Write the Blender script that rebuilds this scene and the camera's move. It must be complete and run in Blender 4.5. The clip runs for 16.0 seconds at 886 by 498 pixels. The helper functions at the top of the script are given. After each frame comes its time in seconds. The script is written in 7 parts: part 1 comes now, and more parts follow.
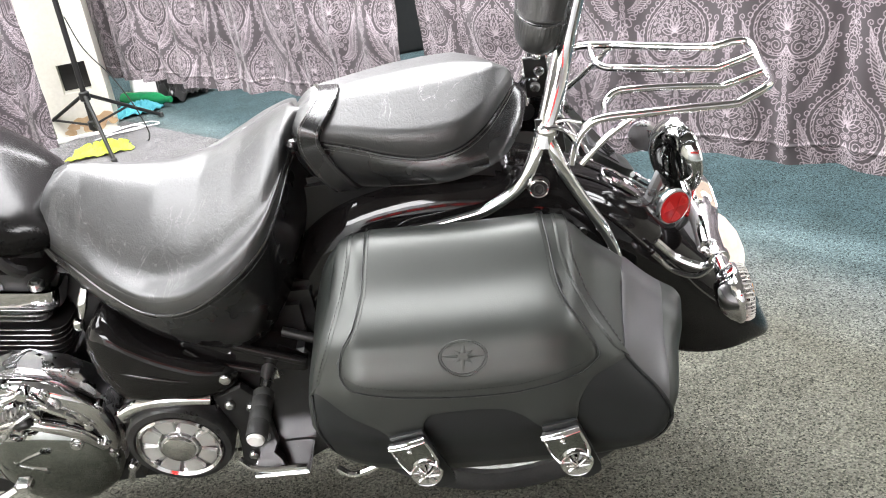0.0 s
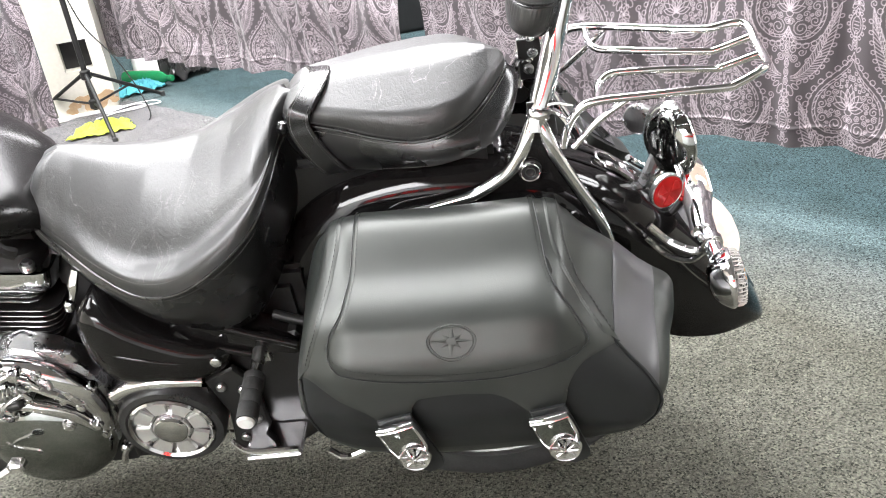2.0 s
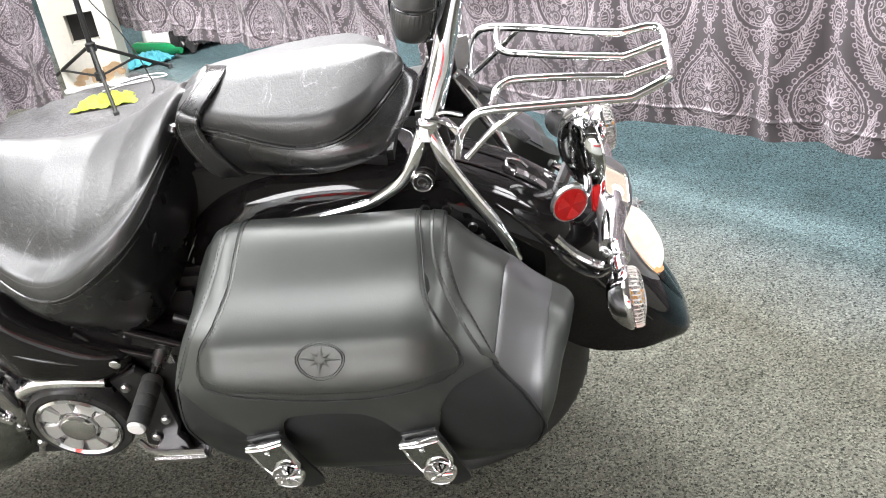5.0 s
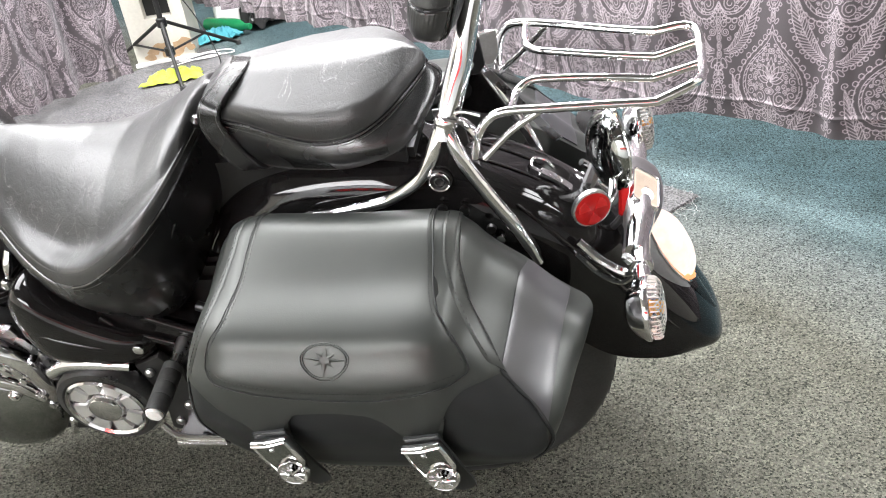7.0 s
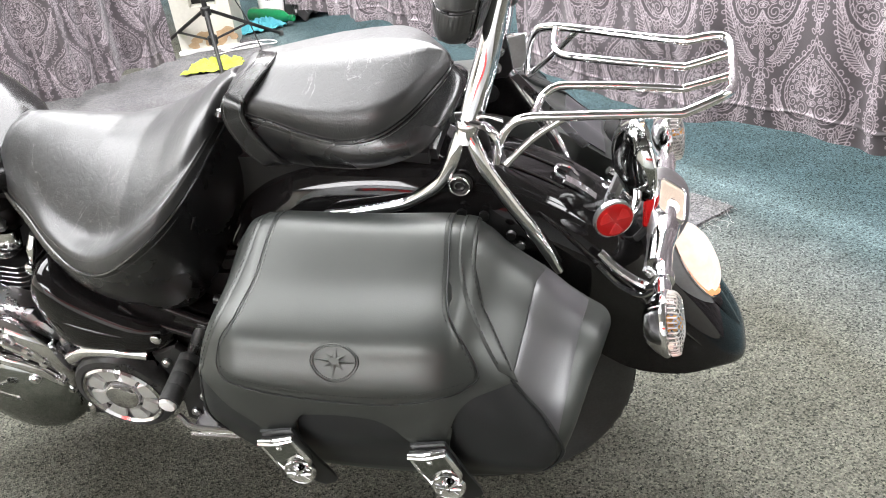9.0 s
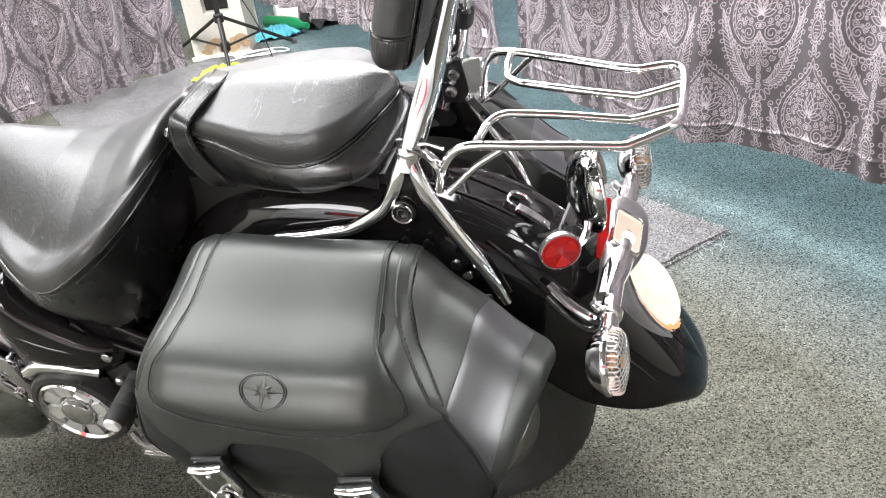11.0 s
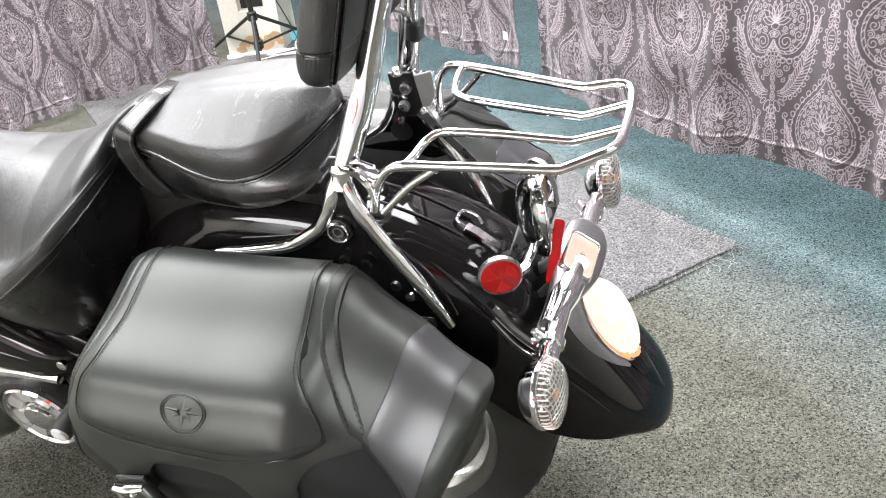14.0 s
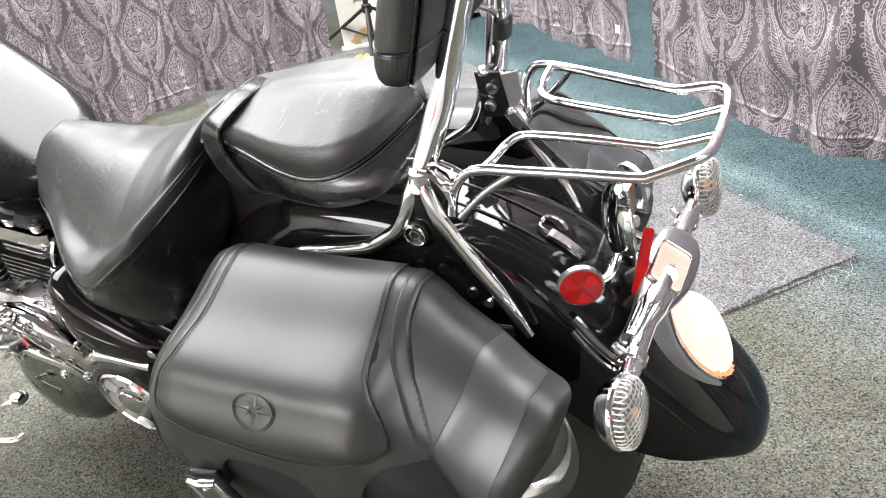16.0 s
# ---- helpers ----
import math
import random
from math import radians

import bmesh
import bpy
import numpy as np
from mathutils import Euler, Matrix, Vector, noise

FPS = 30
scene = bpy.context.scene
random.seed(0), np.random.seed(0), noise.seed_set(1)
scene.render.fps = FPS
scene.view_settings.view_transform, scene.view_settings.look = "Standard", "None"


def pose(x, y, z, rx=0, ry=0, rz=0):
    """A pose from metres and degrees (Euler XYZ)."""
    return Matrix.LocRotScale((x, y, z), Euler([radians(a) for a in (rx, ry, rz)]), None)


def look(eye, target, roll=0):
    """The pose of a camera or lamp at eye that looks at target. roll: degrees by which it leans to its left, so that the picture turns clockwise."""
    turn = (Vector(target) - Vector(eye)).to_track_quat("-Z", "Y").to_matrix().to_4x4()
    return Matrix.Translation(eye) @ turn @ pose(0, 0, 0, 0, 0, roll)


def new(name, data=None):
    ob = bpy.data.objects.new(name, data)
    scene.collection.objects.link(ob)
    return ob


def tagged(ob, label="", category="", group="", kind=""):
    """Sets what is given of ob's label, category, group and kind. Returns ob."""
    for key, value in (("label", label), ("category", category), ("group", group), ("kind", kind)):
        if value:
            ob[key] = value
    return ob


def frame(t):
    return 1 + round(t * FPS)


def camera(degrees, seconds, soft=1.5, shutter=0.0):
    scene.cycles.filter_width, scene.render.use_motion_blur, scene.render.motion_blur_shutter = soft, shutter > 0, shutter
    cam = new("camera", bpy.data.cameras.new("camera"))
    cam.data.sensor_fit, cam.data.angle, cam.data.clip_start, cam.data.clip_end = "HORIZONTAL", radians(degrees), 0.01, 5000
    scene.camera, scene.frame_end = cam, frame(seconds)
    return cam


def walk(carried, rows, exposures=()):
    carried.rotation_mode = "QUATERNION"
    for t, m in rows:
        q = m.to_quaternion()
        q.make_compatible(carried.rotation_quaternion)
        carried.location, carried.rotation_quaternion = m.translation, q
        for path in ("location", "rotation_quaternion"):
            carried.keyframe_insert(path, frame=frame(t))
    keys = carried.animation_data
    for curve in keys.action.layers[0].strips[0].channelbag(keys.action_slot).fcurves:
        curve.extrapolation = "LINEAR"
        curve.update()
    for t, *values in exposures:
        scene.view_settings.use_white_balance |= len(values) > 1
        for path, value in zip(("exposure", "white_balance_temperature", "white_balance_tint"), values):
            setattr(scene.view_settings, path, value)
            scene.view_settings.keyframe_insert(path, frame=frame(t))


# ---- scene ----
cam = camera(52.3, 16.0, soft=1.0)
PATH = [
    (0, (0.003, 0.062, 1.204), (0.038, 1.864, 0.338), -8.2),
    (0.5, (0.001, 0.062, 1.206), (0.03, 1.861, 0.331), -8.0),
    (1, (0.004, 0.067, 1.203), (0.026, 1.86, 0.318), -8.1),
    (1.5, (0.009, 0.066, 1.202), (0.03, 1.853, 0.302), -8.1),
    (2, (0.026, 0.07, 1.203), (0.041, 1.854, 0.298), -8.2),
    (2.5, (0.057, 0.077, 1.203), (0.068, 1.856, 0.289), -8.2),
    (3, (0.096, 0.085, 1.201), (0.1, 1.859, 0.278), -8.4),
    (3.5, (0.13, 0.09, 1.203), (0.125, 1.86, 0.272), -8.5),
    (4, (0.164, 0.097, 1.204), (0.152, 1.863, 0.265), -8.4),
    (6.5, (0.333, 0.166, 1.219), (0.078, 1.893, 0.243), -9.2),
    (7, (0.332, 0.167, 1.218), (0.065, 1.89, 0.238), -9.2),
    (7.5, (0.33, 0.17, 1.217), (0.05, 1.89, 0.237), -9.0),
    (8, (0.333, 0.174, 1.217), (0.032, 1.891, 0.236), -8.6),
    (10.5, (0.433, 0.227, 1.218), (0.026, 1.932, 0.255), -7.7),
    (11, (0.466, 0.244, 1.217), (0.051, 1.949, 0.259), -7.6),
    (11.5, (0.499, 0.259, 1.215), (0.073, 1.963, 0.258), -7.5),
    (12, (0.523, 0.276, 1.213), (0.085, 1.977, 0.257), -7.3),
    (12.5, (0.546, 0.289, 1.211), (0.086, 1.986, 0.257), -7.5),
    (13, (0.567, 0.299, 1.212), (0.092, 1.993, 0.26), -7.5),
    (13.5, (0.586, 0.313, 1.209), (0.09, 2.001, 0.259), -7.6),
    (14, (0.606, 0.326, 1.208), (0.065, 2.0, 0.257), -8.1),
    (14.5, (0.626, 0.341, 1.205), (0.04, 2.001, 0.256), -8.7),
    (15, (0.646, 0.36, 1.206), (-0.009, 1.998, 0.262), -9.2),
    (15.5, (0.644, 0.37, 1.204), (-0.084, 1.98, 0.266), -9.7),
    (16, (0.637, 0.377, 1.201), (-0.143, 1.964, 0.268), -10.1),
]
EXPOSURES = [(0, 0.10), (1, 0.12), (3, 0.24), (4, 0.22), (7, 0.10), (8, 0.08), (10.5, 0.07), (16, 0.06)]
walk(cam, [(t, look(eye, target, roll)) for t, eye, target, roll in PATH], EXPOSURES)

# ---------------------------------------------------------------- light
world = bpy.data.worlds.new("world")
scene.world = world
world.use_nodes = True
world.node_tree.nodes["Background"].inputs["Color"].default_value = (0.5, 0.55, 0.6, 1)
world.node_tree.nodes["Background"].inputs["Strength"].default_value = 0.05
CEILING = 2.75
# unseen panels; third and last three added to brighten seat, bags and walls
LIGHTS = [(-0.1, 4.1, 2.0, 1.4, 240), (-1.9, 4.0, 1.5, 1.4, 95), (-3.45, 2.65, 1.2, 1.7, 110), (0.05, 2.6, 1.9, 1.6, 200), (-1.8, 1.6, 1.2, 1.7, 70), (2.75, 1.4, 1.2, 1.5, 92), (-2.3, -2.5, 2.8, 1.6, 235)]


def lamp(x, y, sx, sy, watts):
    data = bpy.data.lights.new("assumed_ceiling_lamp", "AREA")
    data.shape, data.size, data.size_y, data.energy, data.color = "RECTANGLE", sx, sy, watts, (1.0, 0.985, 1.01)
    ob = new("assumed_ceiling_lamp", data)
    ob.matrix_world = pose(x, y, CEILING - 0.05)
    return ob


for spec in LIGHTS:
    lamp(*spec)

# ---------------------------------------------------------------- materials


def nodes_of(name):
    m = bpy.data.materials.new(name)
    m.use_nodes = True
    nt = m.node_tree
    return m, nt, nt.nodes["Principled BSDF"]


def node(nt, kind, **inputs):
    n = nt.nodes.new(kind)
    for k, v in inputs.items():
        n.inputs[k.replace("_", " ")].default_value = v
    return n


def ramp(nt, source, stops):
    r = nt.nodes.new("ShaderNodeValToRGB")
    while len(r.color_ramp.elements) < len(stops):
        r.color_ramp.elements.new(0.5)
    for e, (p, c) in zip(r.color_ramp.elements, stops):
        e.position, e.color = p, (*c, 1) if len(c) == 3 else (c[0], c[0], c[0], 1)
    nt.links.new(source, r.inputs[0])
    return r.outputs[0]


def surface(name, low, high, rough, metal=0.0, scale=30.0, fine=250.0, bump=0.0, spread=0.12, coat=0.0, spec=0.5):
    """A material with variation at two scales in colour, roughness and relief."""
    m, nt, b = nodes_of(name)
    tc = nt.nodes.new("ShaderNodeTexCoord")
    a = node(nt, "ShaderNodeTexNoise", Scale=scale, Detail=5.0, Roughness=0.6)
    c = node(nt, "ShaderNodeTexNoise", Scale=fine, Detail=3.0)
    for n in (a, c):
        nt.links.new(tc.outputs["Object"], n.inputs["Vector"])
    mix = nt.nodes.new("ShaderNodeMath")
    mix.operation = "MULTIPLY_ADD"
    mix.inputs[1].default_value = 0.35
    nt.links.new(c.outputs["Fac"], mix.inputs[0])
    half = nt.nodes.new("ShaderNodeMath")
    half.operation = "MULTIPLY"
    half.inputs[1].default_value = 0.65
    nt.links.new(a.outputs["Fac"], half.inputs[0])
    nt.links.new(half.outputs[0], mix.inputs[2])
    nt.links.new(ramp(nt, mix.outputs[0], [(0.3, low), (0.7, high)]), b.inputs["Base Color"])
    nt.links.new(ramp(nt, a.outputs["Fac"], [(0.3, (max(rough - spread / 2, 0.02),)), (0.7, (rough + spread / 2,))]), b.inputs["Roughness"])
    b.inputs["Metallic"].default_value = metal
    b.inputs["Coat Weight"].default_value = coat
    b.inputs["Coat Roughness"].default_value = 0.04
    b.inputs["Specular IOR Level"].default_value = spec
    if bump:
        h = node(nt, "ShaderNodeBump", Strength=bump, Distance=0.002)
        nt.links.new(mix.outputs[0], h.inputs["Height"])
        nt.links.new(h.outputs[0], b.inputs["Normal"])
    return m


def leather(name, low, high, rough, crease, grain, spread=0.14, cracks=0.0, crackle=0.0):
    """Black leather: fine pebble grain, crinkles, and a few worn creases."""
    m, nt, b = nodes_of(name)
    tc = nt.nodes.new("ShaderNodeTexCoord")
    big = node(nt, "ShaderNodeTexNoise", Scale=9.0, Detail=4.0)
    peb = node(nt, "ShaderNodeTexVoronoi", Scale=520.0)
    stretch = nt.nodes.new("ShaderNodeMapping")
    stretch.inputs["Scale"].default_value = (1.0, 0.55, 1.0)
    nt.links.new(tc.outputs["Object"], stretch.inputs["Vector"])
    crinkle = node(nt, "ShaderNodeTexNoise", Scale=55.0, Detail=7.0, Roughness=0.62, Distortion=1.4)
    warp = node(nt, "ShaderNodeTexNoise", Scale=17.0, Detail=5.0, Roughness=0.6, Distortion=1.2)
    for n in (big, peb):
        nt.links.new(tc.outputs["Object"], n.inputs["Vector"])
    for n in (crinkle, warp):
        nt.links.new(stretch.outputs[0], n.inputs["Vector"])
    line = nt.nodes.new("ShaderNodeMath")
    line.operation = "SUBTRACT"
    line.inputs[1].default_value = 0.5
    nt.links.new(warp.outputs["Fac"], line.inputs[0])
    absl = nt.nodes.new("ShaderNodeMath")
    absl.operation = "ABSOLUTE"
    nt.links.new(line.outputs[0], absl.inputs[0])
    patch = ramp(nt, big.outputs["Fac"], [(0.50, (0.0,)), (0.62, (1.0,))])
    cre = ramp(nt, absl.outputs[0], [(0.0, (1.0,)), (0.006, (0.0,))])
    worn_lit = nt.nodes.new("ShaderNodeMath")
    worn_lit.operation = "MULTIPLY"
    nt.links.new(patch, worn_lit.inputs[0])
    nt.links.new(cre, worn_lit.inputs[1])
    mix = nt.nodes.new("ShaderNodeMix")
    mix.data_type = "RGBA"
    nt.links.new(ramp(nt, big.outputs["Fac"], [(0.35, low), (0.7, high)]), mix.inputs[6])
    mix.inputs[7].default_value = (0.24, 0.24, 0.23, 1)
    amount = nt.nodes.new("ShaderNodeMath")
    amount.operation = "MULTIPLY"
    amount.inputs[1].default_value = cracks
    nt.links.new(worn_lit.outputs[0], amount.inputs[0])
    nt.links.new(amount.outputs[0], mix.inputs[0])
    nt.links.new(mix.outputs[2], b.inputs["Base Color"])
    nt.links.new(ramp(nt, big.outputs["Fac"], [(0.3, (rough - spread / 2,)), (0.7, (rough + spread / 2,))]), b.inputs["Roughness"])
    h1 = node(nt, "ShaderNodeBump", Strength=crease, Distance=0.0025)
    nt.links.new(crinkle.outputs["Fac"], h1.inputs["Height"])
    h2 = node(nt, "ShaderNodeBump", Strength=grain, Distance=0.0006)
    nt.links.new(peb.outputs["Distance"], h2.inputs["Height"])
    nt.links.new(h1.outputs[0], h2.inputs["Normal"])
    h3 = node(nt, "ShaderNodeBump", Strength=cracks * 0.4, Distance=0.001)
    h3.invert = True
    nt.links.new(worn_lit.outputs[0], h3.inputs["Height"])
    nt.links.new(h2.outputs[0], h3.inputs["Normal"])
    last = h3
    if crackle:
        # a net of fine irregular wrinkles, stronger in some places than in others
        bend = node(nt, "ShaderNodeTexNoise", Scale=40.0, Detail=4.0)
        nt.links.new(tc.outputs["Object"], bend.inputs["Vector"])
        push = nt.nodes.new("ShaderNodeVectorMath")
        push.operation = "MULTIPLY_ADD"
        push.inputs[1].default_value = (0.02, 0.02, 0.02)
        nt.links.new(bend.outputs["Color"], push.inputs[0])
        nt.links.new(stretch.outputs[0], push.inputs[2])
        net = nt.nodes.new("ShaderNodeTexVoronoi")
        net.feature = "DISTANCE_TO_EDGE"
        net.inputs["Scale"].default_value = 150.0
        nt.links.new(push.outputs[0], net.inputs["Vector"])
        where = node(nt, "ShaderNodeTexNoise", Scale=14.0, Detail=3.0)
        nt.links.new(tc.outputs["Object"], where.inputs["Vector"])
        deep = nt.nodes.new("ShaderNodeMath")
        deep.operation = "MULTIPLY"
        nt.links.new(ramp(nt, net.outputs["Distance"], [(0.0, (0.0,)), (0.16, (1.0,))]), deep.inputs[0])
        nt.links.new(ramp(nt, where.outputs["Fac"], [(0.36, (0.15,)), (0.62, (1.0,))]), deep.inputs[1])
        last = node(nt, "ShaderNodeBump", Strength=crackle, Distance=0.0016)
        nt.links.new(deep.outputs[0], last.inputs["Height"])
        nt.links.new(h3.outputs[0], last.inputs["Normal"])
    nt.links.new(last.outputs[0], b.inputs["Normal"])
    return m


def glow(name, colour, strength, base=(0.8, 0.8, 0.8)):
    m, nt, b = nodes_of(name)
    tc = nt.nodes.new("ShaderNodeTexCoord")
    n = node(nt, "ShaderNodeTexNoise", Scale=60.0, Detail=2.0)
    nt.links.new(tc.outputs["Object"], n.inputs["Vector"])
    lo, hi = tuple(c * 0.8 for c in colour), colour
    nt.links.new(ramp(nt, n.outputs["Fac"], [(0.3, lo), (0.7, hi)]), b.inputs["Emission Color"])
    b.inputs["Emission Strength"].default_value = strength
    b.inputs["Base Color"].default_value = (*base, 1)
    b.inputs["Roughness"].default_value = 0.15
    return m


SEAT = leather("seat_leather", (0.0145, 0.0150, 0.0147), (0.0220, 0.0227, 0.0222), 0.42, 0.30, 0.10, 0.08, 0.5, 0.10)
SEAT.node_tree.nodes["Principled BSDF"].inputs["Specular IOR Level"].default_value = 0.8
SKIRT = leather("seat_side_vinyl", (0.0095, 0.0098, 0.0100), (0.0145, 0.0148, 0.0150), 0.27, 0.10, 0.08)
SKIRT.node_tree.nodes["Principled BSDF"].inputs["Specular IOR Level"].default_value = 0.65
BAG = leather("saddlebag_leather", (0.0200, 0.0222, 0.0206), (0.0265, 0.0290, 0.0265), 0.40, 0.04, 0.06, 0.05)
BAG.node_tree.nodes["Principled BSDF"].inputs["Specular IOR Level"].default_value = 0.56
BAG.node_tree.nodes["Principled BSDF"].inputs["Specular Tint"].default_value = (0.97, 1.0, 0.95, 1)
# bag leather darkened: shade below the flap is put into its colour
BAGLOW = leather("shaded_saddlebag_leather", (0.0100, 0.0112, 0.0116), (0.0140, 0.0155, 0.0160), 0.42, 0.05, 0.06, 0.06)
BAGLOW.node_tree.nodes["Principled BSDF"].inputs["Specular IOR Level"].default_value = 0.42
STITCH = surface("stitching_thread", (0.055, 0.055, 0.053), (0.09, 0.09, 0.086), 0.8)
# paler, violet-tinted leather: the rear's reflection is put into the base colour
BAGGLOSS = leather("reflection_patch_leather", (0.033, 0.033, 0.036), (0.043, 0.043, 0.047), 0.36, 0.05, 0.06, 0.05)
BAGGLOSS.node_tree.nodes["Principled BSDF"].inputs["Specular IOR Level"].default_value = 0.95
BAGSTITCH = surface("dark_thread", (0.006, 0.006, 0.006), (0.010, 0.010, 0.010), 0.8)
CHROME = surface("chrome", (0.82, 0.81, 0.82), (0.9, 0.89, 0.9), 0.085, 1.0, 20, 200, 0.0, 0.05)
DULL = surface("brushed_metal", (0.45, 0.45, 0.46), (0.62, 0.62, 0.62), 0.28, 1.0, 30, 300, 0.03, 0.1)
PAINT = surface("black_gloss_paint", (0.006, 0.0055, 0.0055), (0.009, 0.0085, 0.0085), 0.05, 0.0, 8, 150, 0.0, 0.04, 0.0, 0.38)
BLACK = surface("black_satin_metal", (0.008, 0.008, 0.008), (0.016, 0.016, 0.016), 0.38, 0.0, 25, 200, 0.03)
RUBBER = surface("tyre_rubber", (0.016, 0.0165, 0.0165), (0.050, 0.051, 0.050), 0.62, 0.0, 26, 240, 0.25)
GREYPL = surface("grey_plastic", (0.17, 0.17, 0.175), (0.23, 0.23, 0.235), 0.45, 0.0, 30, 200, 0.02)
REDREF = surface("red_reflector_plastic", (0.32, 0.005, 0.005), (0.40, 0.008, 0.008), 0.22, 0.0, 90, 400, 0.2, 0.05, 0.0, 0.35)
REDFACET = surface("red_prism_plastic", (0.42, 0.008, 0.007), (0.56, 0.014, 0.012), 0.35, 0.0, 300, 700, 0.8, 0.1, 0.0, 0.3)
WHITEPL = surface("white_plastic", (0.7, 0.7, 0.68), (0.82, 0.82, 0.8), 0.4)
CLEARL = surface("clear_lens_plastic", (0.94, 0.93, 0.91), (0.98, 0.97, 0.95), 0.04, 0.0, 120, 500, 0.0, 0.02)
LENSRIB = surface("lens_rib_plastic", (0.62, 0.60, 0.56), (0.75, 0.73, 0.69), 0.12, 0.3)
CLEARL.node_tree.nodes["Principled BSDF"].inputs["Transmission Weight"].default_value = 0.92
SATIN = surface("satin_chrome", (0.32, 0.31, 0.31), (0.40, 0.39, 0.39), 0.30, 0.9, 25, 250, 0.0, 0.06)
RIMMETAL = surface("satin_alloy", (0.60, 0.61, 0.61), (0.70, 0.71, 0.71), 0.20, 1.0, 18, 250, 0.02, 0.08)
# chrome with a darkened base colour that imitates dark reflections
DARKCHROME = surface("chrome_dark_reflection", (0.26, 0.27, 0.26), (0.34, 0.35, 0.34), 0.10, 1.0, 12, 200, 0.0, 0.05)
ZINC = surface("zinc_plate", (0.30, 0.30, 0.29), (0.40, 0.40, 0.39), 0.42, 0.5, 40, 300, 0.03)
TANKP = surface("polished_tank_paint", (0.006, 0.0058, 0.0055), (0.009, 0.0088, 0.0085), 0.16, 0.0, 8, 150, 0.0, 0.04, 0.0, 0.26)
AMBER = surface("amber_bulb_glass", (0.75, 0.30, 0.04), (0.85, 0.38, 0.06), 0.12)
COPPER = surface("copper_tab", (0.55, 0.30, 0.16), (0.66, 0.38, 0.22), 0.3, 1.0)
TAILGLOW = glow("lit_tail_lens", (1.0, 0.88, 0.77), 1.12, (0.30, 0.20, 0.15))
LEDGLOW = glow("lit_diode", (1.0, 0.50, 0.24), 1.0, (0.4, 0.1, 0.02))
BULBGLOW = glow("lit_bulb", (1.0, 0.90, 0.75), 3.0)
TAILRIM = glow("lit_orange_lens_edge", (1.0, 0.46, 0.25), 0.9, (0.7, 0.1, 0.03))
LAMPGLOW = glow("lit_plate_lamp", (1.0, 0.86, 0.73), 0.62, (0.30, 0.22, 0.17))
PANELGLOW = glow("lit_ceiling_panel", (0.96, 0.985, 1.0), 6.0)
WALLP = surface("cream_wall_paint", (0.50, 0.48, 0.42), (0.63, 0.61, 0.54), 0.6, 0.0, 4, 60, 0.1)
WHITEWALL = surface("white_wall_paint", (0.78, 0.80, 0.80), (0.86, 0.88, 0.88), 0.6, 0.0, 4, 60, 0.1)
CEILP = surface("ceiling_tiles", (0.24, 0.24, 0.235), (0.32, 0.32, 0.31), 0.8, 0.0, 2, 60, 0.1)
PLASTER = surface("bare_plaster", (0.34, 0.22, 0.12), (0.5, 0.36, 0.22), 0.85, 0.0, 25, 150, 0.4)
STANDBLK = surface("stand_black_paint", (0.006, 0.006, 0.006), (0.012, 0.012, 0.012), 0.4)
CLOTHY = surface("lime_cloth", (0.34, 0.44, 0.04), (0.52, 0.60, 0.09), 0.9, 0.0, 40, 300, 0.3)
TEAL = surface("teal_cloth", (0.04, 0.24, 0.29), (0.08, 0.36, 0.41), 0.8, 0.0, 30, 200, 0.3)
GREENP = surface("green_plastic", (0.006, 0.13, 0.045), (0.012, 0.20, 0.07), 0.16, 0.0, 30, 200, 0.05)
SIGNGLOW = glow("lit_red_sign", (1.0, 0.05, 0.04), 2.5, (0.4, 0.02, 0.02))

# ---------------------------------------------------------------- mesh tools


def lerp(a, b, t):
    return a + (b - a) * t


def table(x, rows):
    """Straight-line look-up in rows of (x, value)."""
    return float(np.interp(x, [r[0] for r in rows], [r[1] for r in rows]))


def curve(points, n=6):
    """A smooth line through the points."""
    p = [np.array(q, float) for q in points]
    p = [2 * p[0] - p[1]] + p + [2 * p[-1] - p[-2]]
    out = []
    for i in range(1, len(p) - 2):
        for k in range(n):
            t = k / n
            out.append(0.5 * (2 * p[i] + (p[i + 1] - p[i - 1]) * t + (2 * p[i - 1] - 5 * p[i] + 4 * p[i + 1] - p[i + 2]) * t * t + (3 * p[i] - p[i - 1] - 3 * p[i + 1] + p[i + 2]) * t ** 3))
    out.append(p[-2])
    return out


def smooth_table(x, rows):
    """Smooth look-up: a Hermite curve through the rows, whose slopes never overshoot."""
    xs, vs = [r[0] for r in rows], [r[1] for r in rows]
    if x <= xs[0]:
        return vs[0]
    if x >= xs[-1]:
        return vs[-1]
    d = [(vs[i + 1] - vs[i]) / (xs[i + 1] - xs[i]) for i in range(len(xs) - 1)]
    m = [d[0]] + [0.0 if p * q <= 0 else 2 * p * q / (p + q) for p, q in zip(d, d[1:])] + [d[-1]]
    i = max(k for k in range(len(xs) - 1) if xs[k] <= x)
    h = xs[i + 1] - xs[i]
    t = (x - xs[i]) / h
    return (2 * t ** 3 - 3 * t * t + 1) * vs[i] + (t ** 3 - 2 * t * t + t) * h * m[i] + (3 * t * t - 2 * t ** 3) * vs[i + 1] + (t ** 3 - t * t) * h * m[i + 1]


